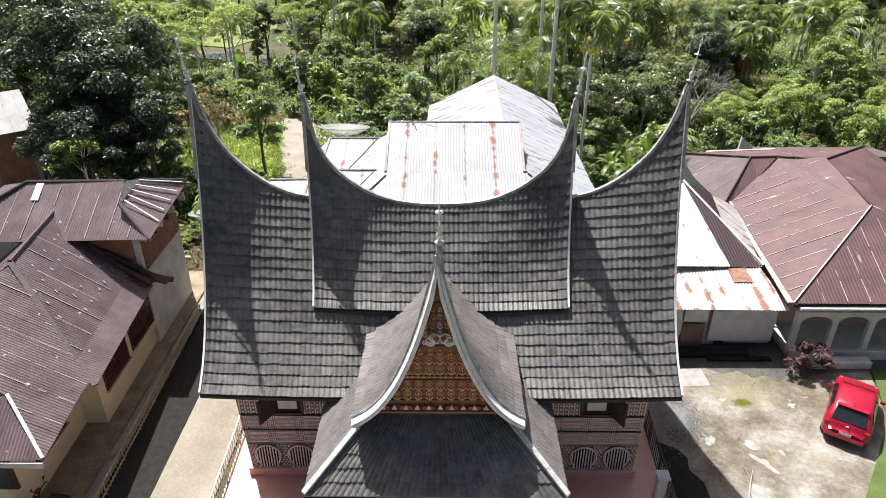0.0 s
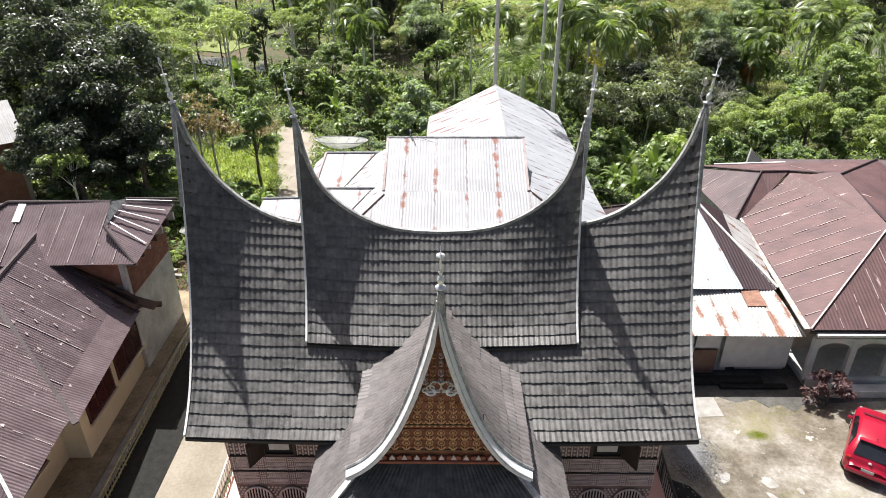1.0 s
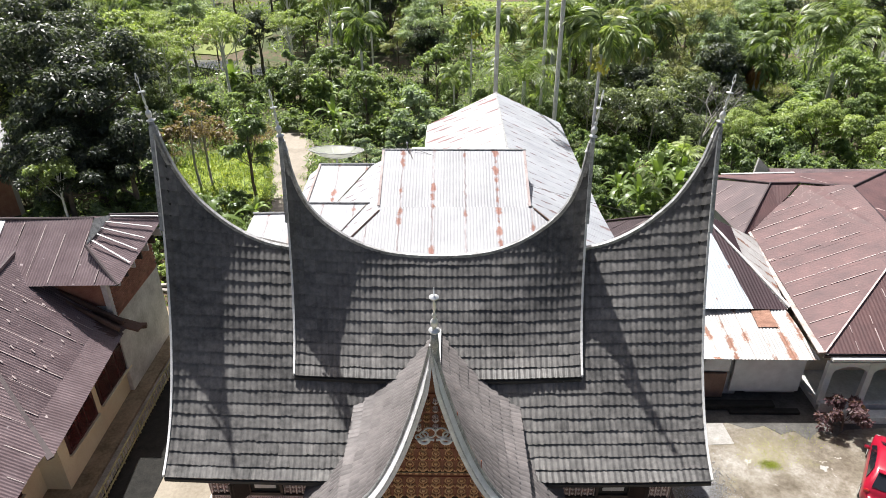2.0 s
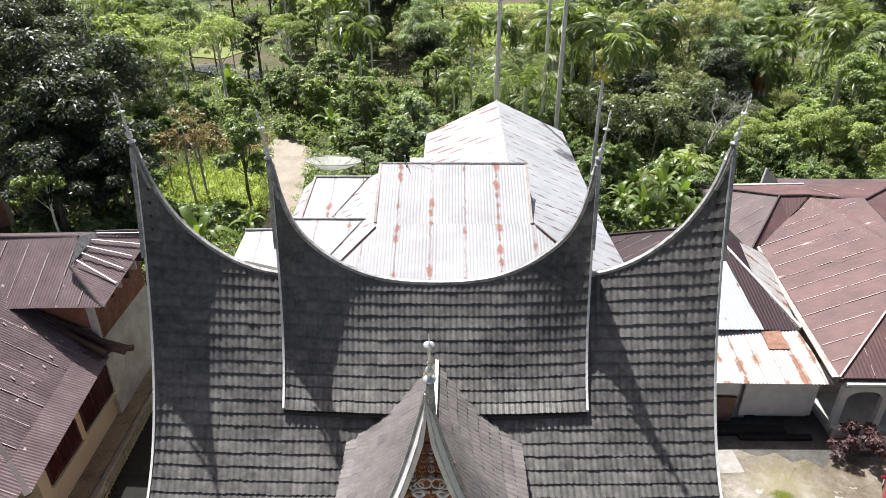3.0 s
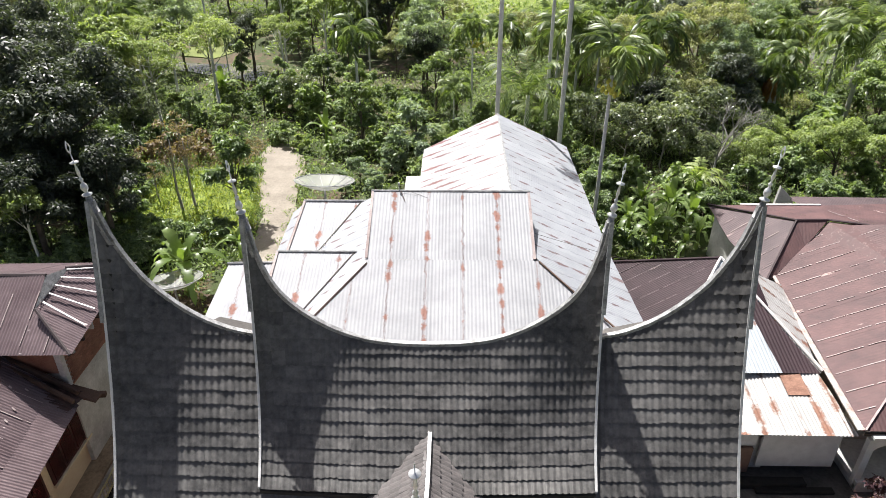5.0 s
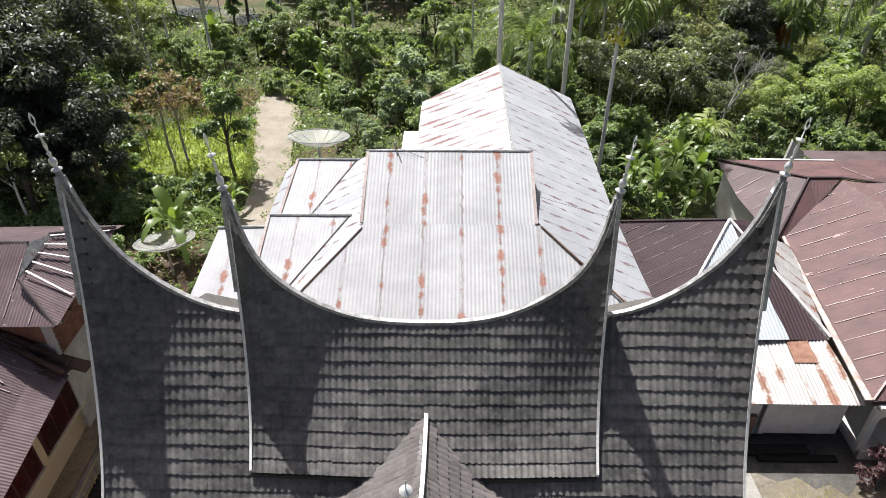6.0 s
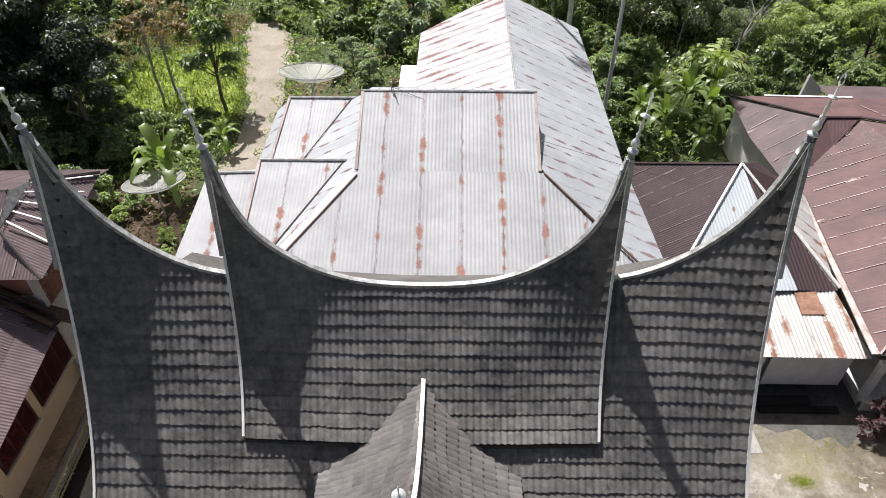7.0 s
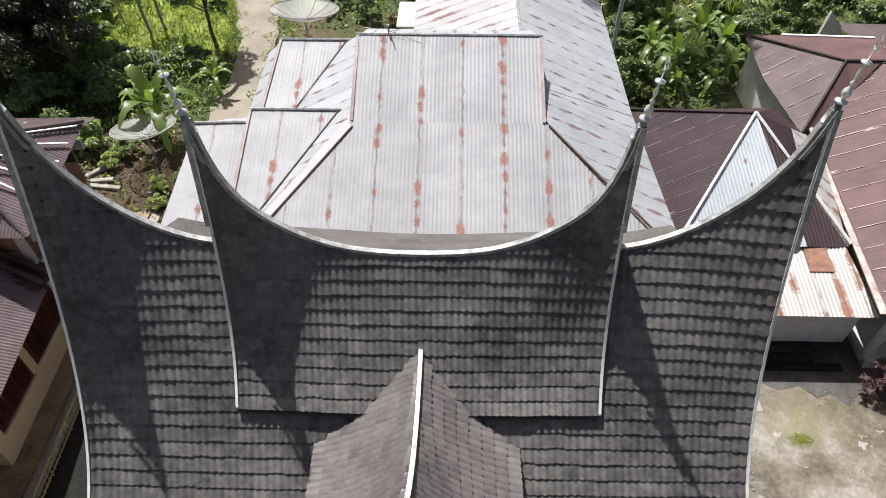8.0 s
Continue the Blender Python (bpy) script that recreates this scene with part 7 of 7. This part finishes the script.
far_wood()
slab("garden_earth", [(-18.6, 32.6), (-10.5, 32.6), (-10.5, 38.4), (-13.4, 38.6), (-15.0, 40.5), (-18.4, 39.0)], 0.0, 0.3, plain("garden_soil", (0.035, 0.023, 0.015), (0.11, 0.075, 0.05), 0.95, 0, 1.2, 9, 0.6, 0.05), "bare brown earth in the back garden", "ground")
slab("field", ragged([(-34, 93), (-29, 91), (-27, 96), (-26, 108), (-34, 110)], 7), 0.12, 0.4, plain("rice_field", (0.10, 0.125, 0.03), (0.20, 0.235, 0.06), 0.9, 0, 0.5, 6, 0.5, 0.05), "bright green rice field beyond the trees", "field")
slab("water", ragged([(-34, 87), (-27, 83), (-20, 80), (-9, 79), (0, 77), (0, 80), (-7, 84), (-14, 85), (-24, 88), (-33, 89)], 8), 0.16, 0.4, plain("pond_water", (0.10, 0.10, 0.06), (0.17, 0.165, 0.11), 0.08, 0, 0.4, 4, 0.05, 0.01), "muddy pond between the trees", "water")
slab("water_channel", [(45, 90), (56, 88), (58, 96), (46, 98)], 0.16, 0.4, plain("channel_water", (0.14, 0.14, 0.12), (0.22, 0.22, 0.19), 0.08, 0, 0.4, 4, 0.05, 0.01), "muddy water beyond the trees", "water")
slab("field_far", ragged([(1, 99), (20, 101), (24, 134), (0, 136)], 12, 3.0, 1.2), 0.12, 0.4, plain("rice_field_far", (0.12, 0.165, 0.025), (0.20, 0.25, 0.05), 0.9, 0, 0.3, 6, 0.5, 0.05), "bright green field beyond the palms", "field")


slab("path", ragged([(-12.4, 38.5), (-12.3, 45), (-12.5, 48.3), (-14.0, 52.6), (-15.2, 56.6), (-15.4, 59.9), (-15.1, 62), (-13.6, 61.6), (-11.9, 58.8), (-11.1, 56.1), (-10.8, 52.6), (-10.4, 48.3), (-10.0, 44), (-9.8, 38.5)], 3, 0.9, 0.24), 0.09, 0.3, M_PATH, "pale dirt path leading to the houses", "path")


def off_edges(x, y):
    left = np.interp(y, (38.5, 48.3, 52.6, 56.6, 62), (-12.4, -12.5, -14.0, -15.2, -15.2))
    right = np.interp(y, (38.5, 48.3, 52.6, 56.1, 58.8, 62), (-9.8, -10.4, -10.8, -11.1, -11.9, -13.8))
    return min(abs(x - left), abs(x - right)) > 0.45 + 0.35 * math.sin(3.1 * y + x)


undergrowth("path_weeds", 10, 16000, (-17, -8.6), (41, 63), 0.2, M_LEAF, "weeds growing over the edges of the path", off_edges, 0.3, 0.3, 0.7, "weeds")

# ---- satellite dishes ----
def dish(x, y, z, az, tilt, d, ground, label):
    t = thing("satellite_dish", label, "satellite dish", "mesh satellite dishes", at=(x, y, ground))
    m = pose(x, y, z, tilt, 0, az)
    r = d / 2
    depth = 0.16 * d
    g = Geo().lathe([(r * k / 8, depth * (k / 8) ** 2) for k in range(1, 9)], 32, m)
    part("bowl", g, M_DISH, t, "fine grey wire-mesh bowl", smooth=True)
    for k in range(12):
        a = 2 * math.pi * k / 12
        part("rib", Geo().tube([m @ Vector((r * f * math.cos(a), r * f * math.sin(a), depth * f * f + 0.02)) for f in (0.05, 0.35, 0.7, 1.0)], 0.012, 5), M_CAP, t)
    part("rim", Geo().tube([m @ Vector((r * math.cos(a), r * math.sin(a), depth)) for a in (2 * math.pi * k / 32 for k in range(33))], 0.028, 6, False), M_CAP, t)
    part("pole", Geo().tube([(x, y, ground - 0.1), (x, y, z)], 0.06, 8), M_CAP, t)


md, nt, bsdf = new_material("dish_mesh")
bsdf.inputs["Base Color"].default_value = (0.62, 0.62, 0.6, 1)
bsdf.inputs["Roughness"].default_value = 0.5
tr = nt.nodes.new("ShaderNodeBsdfTransparent")
mx = nt.nodes.new("ShaderNodeMixShader")
mx.inputs[0].default_value = 0.4
link(nt, tr.outputs[0], mx.inputs[1])
link(nt, bsdf.outputs[0], mx.inputs[2])
link(nt, mx.outputs[0], nt.nodes["Material Output"].inputs["Surface"])
M_DISH = md
dish(-14.0, 36.6, 1.7, 20, -14, 3.0, 0.0, "large wire-mesh satellite dish in the garden")
dish(-6.4, 40.4, 5.7, -10, -12, 3.2, 0.0, "large wire-mesh satellite dish behind the zinc roof")


# ---- the red car ----
def hatchback(x, y, heading):
    """Built along +y, then turned; sections from rear to front."""
    t = thing("car", "small red hatchback parked on the concrete yard", "car", at=(x, y, 0.05))
    M = pose(x, y, 0.05, 0, 0, heading)
    red = plain("car_paint", (0.29, 0.005, 0.022), (0.35, 0.008, 0.030), 0.28, 0.0, 3, 60, 0.0)
    red.node_tree.nodes["Principled BSDF"].inputs["Coat Weight"].default_value = 0.35
    glass = plain("car_glass", (0.010, 0.012, 0.016), (0.018, 0.02, 0.026), 0.06, 0, 3, 40, 0.0)
    black = plain("car_trim", (0.012, 0.012, 0.013), (0.03, 0.03, 0.03), 0.6)
    L, W = 3.75, 0.84
    # (y, half width at the waist, floor z, waist z, half width of the roof, roof z)
    sec = [(-1.84, 0.62, 0.36, 0.60, 0.50, 0.66), (-1.78, 0.76, 0.28, 0.80, 0.62, 0.86), (-1.68, 0.82, 0.24, 0.90, 0.66, 1.00), (-1.50, 0.845, 0.22, 0.93, 0.64, 1.17), (-1.18, 0.85, 0.22, 0.94, 0.60, 1.42), (-0.9, 0.85, 0.22, 0.94, 0.60, 1.50),
           (-0.1, 0.85, 0.22, 0.93, 0.60, 1.51), (0.35, 0.85, 0.22, 0.92, 0.60, 1.43), (1.0, 0.84, 0.22, 0.90, 0.62, 1.06), (1.35, 0.82, 0.24, 0.88, 0.66, 0.96), (1.68, 0.78, 0.26, 0.80, 0.62, 0.85), (1.86, 0.64, 0.34, 0.66, 0.5, 0.70)]
    body = Geo()
    rings = []
    for yy, w, z0, zw, wr, zr in sec:
        rings.append([(-w * 0.86, z0), (-w, z0 + 0.14), (-w, zw - 0.08), (-w * 0.97, zw), (-(wr + 0.06), zr - 0.06), (-wr + 0.06, zr - 0.005), (0, zr + 0.015),
                      (wr - 0.06, zr - 0.005), (wr + 0.06, zr - 0.06), (w * 0.97, zw), (w, zw - 0.08), (w, z0 + 0.14), (w * 0.86, z0)])
    n = len(rings[0])
    for (yy, *_), r in zip(sec, rings):
        body.v += [tuple(M @ Vector((a, yy, b))) for a, b in r]
    for i in range(len(sec) - 1):
        for k in range(n - 1):
            body.f.append((i * n + k, i * n + k + 1, (i + 1) * n + k + 1, (i + 1) * n + k))
        body.f.append((i * n + n - 1, i * n, (i + 1) * n, (i + 1) * n + n - 1))
    body.f += [tuple(range(n)), tuple((len(sec) - 1) * n + k for k in range(n))]
    me = body.mesh("body", red, True)
    shell = part("body", me, None, t, "glossy red body")

    def quad(name, pts, mat, parent=t, thick=0.012, label=""):
        a, b, c = (Vector(p) for p in pts[:3])
        nn = (b - a).cross(c - a).normalized()
        pts = [M @ (Vector(p) + nn * 0.012) for p in pts]
        nn = M.to_3x3() @ nn
        return part(name, Geo().prism(pts, nn * thick), mat, parent, label)
    quad("rear_window", [(-0.60, -1.655, 1.035), (0.60, -1.655, 1.035), (0.52, -1.21, 1.405), (-0.52, -1.21, 1.405)], glass, label="dark tinted rear window")
    quad("windscreen", [(0.60, 0.98, 1.08), (-0.60, 0.98, 1.08), (-0.55, 0.42, 1.40), (0.55, 0.42, 1.40)], glass)
    for s in (-1, 1):
        a = [(s * 0.80, -1.25, 0.99), (s * 0.80, -0.25, 0.99), (s * 0.672, -0.25, 1.42), (s * 0.67, -1.02, 1.40)]
        b = [(s * 0.80, -0.19, 0.99), (s * 0.80, 0.72, 0.97), (s * 0.70, 0.36, 1.30), (s * 0.675, -0.19, 1.42)]
        for q in (a, b):
            quad("side_window", q if s > 0 else q[::-1], glass)
        lamp = Geo().box(M @ Vector((s * 0.70, -1.72, 0.82)), (0.20, 0.10, 0.2), M.to_3x3(), 0.03)
        part("tail_light", lamp, plain("lamp_red", (0.30, 0.01, 0.01), (0.42, 0.03, 0.03), 0.15), t)
        part("headlight", Geo().box(M @ Vector((s * 0.58, 1.72, 0.70)), (0.30, 0.16, 0.14), M.to_3x3(), 0.04), M_CHROME, t)
        part("mirror", Geo().box(M @ Vector((s * 0.97, 0.50, 0.98)), (0.20, 0.10, 0.14), M.to_3x3(), 0.035), red, t)
        for yy in (-1.18, 1.15):
            wh = part("wheel", Geo().lathe([(0.10, -0.10), (0.24, -0.10), (0.29, -0.07), (0.29, 0.07), (0.24, 0.10), (0.10, 0.10)], 20, M @ Matrix.Translation((s * 0.76, yy, 0.28)) @ pose(0, 0, 0, 0, 90, 0)), black, t, smooth=True)
            part("rim", Geo().lathe([(0.0, 0.105), (0.16, 0.11), (0.19, 0.10), (0.19, -0.10), (0.0, -0.105)], 14, M @ Matrix.Translation((s * 0.76, yy, 0.28)) @ pose(0, 0, 0, 0, 90, 0)), M_CHROME, wh)
    part("rear_bumper", Geo().box(M @ Vector((0, -1.83, 0.42)), (1.45, 0.16, 0.24), M.to_3x3(), 0.06), red, t)
    part("number_plate", Geo().box(M @ Vector((0, -1.895, 0.62)), (0.42, 0.02, 0.13), M.to_3x3(), 0.004), plain("plate_grey", (0.45, 0.42, 0.42), (0.6, 0.56, 0.56), 0.5), t)
    part("badge", Geo().lathe([(0.0, 0.02), (0.06, 0.015), (0.065, 0.0)], 12, M @ Matrix.Translation((0, -1.76, 0.90)) @ pose(0, 0, 0, 90, 0, 0)), M_CHROME, t)
    part("roof_aerial", Geo().tube([M @ Vector((0, -0.95, 1.5)), M @ Vector((0, -1.15, 1.68))], 0.012, 5), black, t)
    part("rear_spoiler", Geo().box(M @ Vector((0, -1.20, 1.475)), (1.12, 0.18, 0.045), M.to_3x3(), 0.02), red, t)


hatchback(16.85, 21.4, -35.0)


# ---- gravel heap, pots and small things ----
def gravel_heap():
    R = np.random.default_rng(3)
    g = Geo()
    for k in range(4200):
        a, r = R.random() * 6.28, abs(R.normal()) * 0.5
        x, y = 9.85 + 1.15 * r * math.cos(a), 21.3 + 1.9 * r * math.sin(a)
        z = 0.035 + 0.10 * max(0.0, 1 - r * r) * R.random() ** 0.3
        s = R.uniform(0.018, 0.042)
        g.box((x, y, z), (s, s * R.uniform(0.7, 1.3), s * 0.8), Euler(tuple(R.random(3) * 3)).to_matrix())
    tagged(new("gravel_heap", g.mesh("gravel_heap", M_GRAVEL)), "grey crushed gravel spread beside the house", "gravel", kind="stuff")


gravel_heap()


def yard_marks():
    """Bleached patches, moss, a strip of painted shade and a dropped branch on the old concrete."""
    R = np.random.default_rng(12)

    def blot(x, y, rx, ry, z, turn=0.0):
        n = 22
        f = 1 + 0.5 * R.normal(size=n)
        f = (f + np.roll(f, 1) + np.roll(f, -1)) / 3
        c, s = math.cos(turn), math.sin(turn)
        pts = [(rx * f[k] * math.cos(6.2832 * k / n), ry * f[k] * math.sin(6.2832 * k / n)) for k in range(n)]
        return Geo().prism([(x + a * c - b * s, y + a * s + b * c, z) for a, b in pts], (0, 0, -0.02))
    pale = plain("bleached_concrete", (0.23, 0.218, 0.195), (0.37, 0.36, 0.34), 0.9, 0, 2.5, 18)
    for x, y, rx, ry, t in ((10.65, 20.15, 0.24, 0.2, 0), (12.3, 19.95, 0.36, 0.24, -0.4), (11.8, 17.5, 0.32, 0.45, 0.3), (12.4, 19.0, 0.16, 0.5, 0.6), (13.3, 19.5, 0.12, 0.16, 0), (14.9, 22.2, 0.16, 0.12, 0.2)):
        solid("cement_patch", blot(x, y, rx, ry, 0.036, t), pale, "pale bleached cement patch on the yard", "patch", kind="structure")
    solid("cement_square", Geo().box((10.9, 24.0, 0.02), (1.9, 1.2, 0.04), pose(0, 0, 0, 0, 0, 3).to_3x3(), 0.005), pale, "pale square of fresh cement on the yard", "patch", kind="structure")
    for seed, x0, y0, sx, sy, n in ((21, 13.1, 23.0, 0.6, 0.4, 500), (22, 14.6, 23.8, 0.6, 0.3, 500), (23, 12.85, 22.35, 0.22, 0.13, 1500)):
        Q = np.random.default_rng(seed)
        pos = np.stack([x0 + Q.normal(size=n) * sx, y0 + Q.normal(size=n) * sy, np.full(n, 0.03)], 1)
        L = 0.045 * (0.5 + Q.random(n))
        tagged(new("moss_tuft", leaf_cloud("moss_tuft", pos, Q.normal(size=(n, 3)), Q.normal(size=(n, 3)) * 0.8 + np.array([0, 0, 0.7]), L, L * 0.35, M_GRASS)), "yellow-green moss and weeds in the concrete", "moss", kind="stuff")
    # black strip over mossy concrete; it also paints the roof's shade darker
    solid("moss_stain", Geo().prism([(x + R.uniform(-0.12, 0.12), y, 0.034) for x, y in ((8.35, 14.0), (9.6, 14.0), (9.75, 15.2), (9.9, 16.2), (9.7, 17.2), (9.85, 18.0), (9.5, 18.6), (9.55, 19.2), (9.3, 19.7), (8.9, 19.9), (8.45, 20.1))], (0, 0, -0.02)), M_MOSS, "black moss strip with the roof's shade painted in, beside the terrace railing", "moss", kind="structure")
    stick = thing("fallen_branch", "dry forked branch lying on the yard", "branch", at=(11.4, 17.9, 0.05))
    part("wood", Geo().tube([(11.05, 17.0, 0.07), (11.4, 17.8, 0.08), (11.82, 18.6, 0.07)], [0.04, 0.032, 0.014], 6).tube([(11.55, 18.1, 0.08), (11.5, 18.8, 0.1)], [0.02, 0.008], 5), M_BARK_PALE, stick)


yard_marks()


# ---- the motorbike by the brown house ----
def motorbike(x, y, heading):
    t = thing("motorbike", "black and red motorbike parked beside the cream house", "motorbike", at=(x, y, 0.03))
    M = pose(x, y, 0.03, 0, 0, heading)
    black = plain("bike_black", (0.012, 0.012, 0.013), (0.04, 0.04, 0.042), 0.4)
    for yy in (-0.62, 0.62):
        ring = [M @ Vector((0, yy + 0.24 * math.cos(a), 0.28 + 0.24 * math.sin(a))) for a in (2 * math.pi * k / 20 for k in range(21))]
        w = part("wheel", Geo().tube(ring, 0.045, 8, False), black, t, smooth=True)
        part("hub", Geo().tube([M @ Vector((-0.06, yy, 0.28)), M @ Vector((0.06, yy, 0.28))], 0.06, 10), M_CHROME, w)
    part("seat", Geo().box(M @ Vector((0, -0.35, 0.74)), (0.24, 0.75, 0.10), M.to_3x3(), 0.04), black, t)
    part("body", Geo().box(M @ Vector((0, -0.3, 0.55)), (0.22, 0.8, 0.26), M.to_3x3(), 0.06).box(M @ Vector((0, 0.1, 0.4)), (0.2, 0.5, 0.22), M.to_3x3(), 0.05), plain("bike_red", (0.30, 0.012, 0.015), (0.42, 0.02, 0.025), 0.25), t, "glossy red body panels")
    part("fork", Geo().tube([M @ Vector((0, 0.62, 0.28)), M @ Vector((0, 0.42, 0.92))], 0.04, 8), black, t)
    part("handlebar", Geo().tube([M @ Vector((sx, 0.36, 1.0)) for sx in (-0.34, -0.15, 0.0, 0.15, 0.34)], 0.022, 6), black, t)
    part("headlight", Geo().box(M @ Vector((0, 0.5, 0.86)), (0.22, 0.16, 0.18), M.to_3x3(), 0.05), plain("bike_shell", (0.28, 0.012, 0.015), (0.4, 0.02, 0.025), 0.25), t)
    for s in (-1, 1):
        part("mirror", Geo().tube([M @ Vector((s * 0.22, 0.38, 1.0)), M @ Vector((s * 0.3, 0.4, 1.2))], 0.014, 5).box(M @ Vector((s * 0.3, 0.4, 1.22)), (0.12, 0.03, 0.08), M.to_3x3(), 0.02), black, t)


motorbike(-13.75, 16.55, 80.0)

# broken timber lying in the back garden
for x, y, length, turn in ((-16.6, 35.1, 1.9, 8), (-16.9, 35.6, 1.5, 48), (-15.9, 34.7, 1.6, -6)):
    t = thing("timber_plank", "grey weathered timber plank lying on bare earth", "plank", at=(x, y, 0))
    part("board", Geo().box((x, y, 0.09), (length, 0.24, 0.16), pose(0, 0, 0, 0, 0, turn).to_3x3(), 0.02), plain("weathered_plank", (0.20, 0.185, 0.165), (0.40, 0.38, 0.35), 0.85, 0, 3, 25), t)

# low mossy wall and broken stones behind the zinc house
back_wall = thing("garden_wall", "low dark mossy wall behind the zinc house", "wall", at=(-3.6, 46.2, 0))
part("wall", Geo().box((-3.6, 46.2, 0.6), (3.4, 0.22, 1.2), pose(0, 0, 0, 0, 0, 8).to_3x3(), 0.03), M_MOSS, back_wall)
part("coping", Geo().box((-3.6, 46.2, 1.24), (3.5, 0.3, 0.08), pose(0, 0, 0, 0, 0, 8).to_3x3(), 0.02), M_MORTAR, back_wall)
stone = Geo().lathe([(0.0, -0.12), (0.16, -0.09), (0.21, 0.0), (0.13, 0.10), (0.0, 0.13)], 7)
first_stone = solid("rubble_stone", stone, M_GRAVEL, "broken grey stone lying on the ground", "stone", "rubble behind the zinc house")
first_stone.matrix_basis = pose(-2.4, 45.0, 0.12)
for k in range(14):
    x, y, c = rng.uniform(-4.9, -1.9), rng.uniform(43.6, 45.8), rng.uniform(0.6, 1.5)
    copy_thing(first_stone, Matrix()).matrix_basis = pose(x, y, 0.1 * c, rng.uniform(-20, 20), rng.uniform(-20, 20), rng.uniform(0, 360)) @ Matrix.Diagonal((c, c * rng.uniform(0.7, 1.2), c, 1))
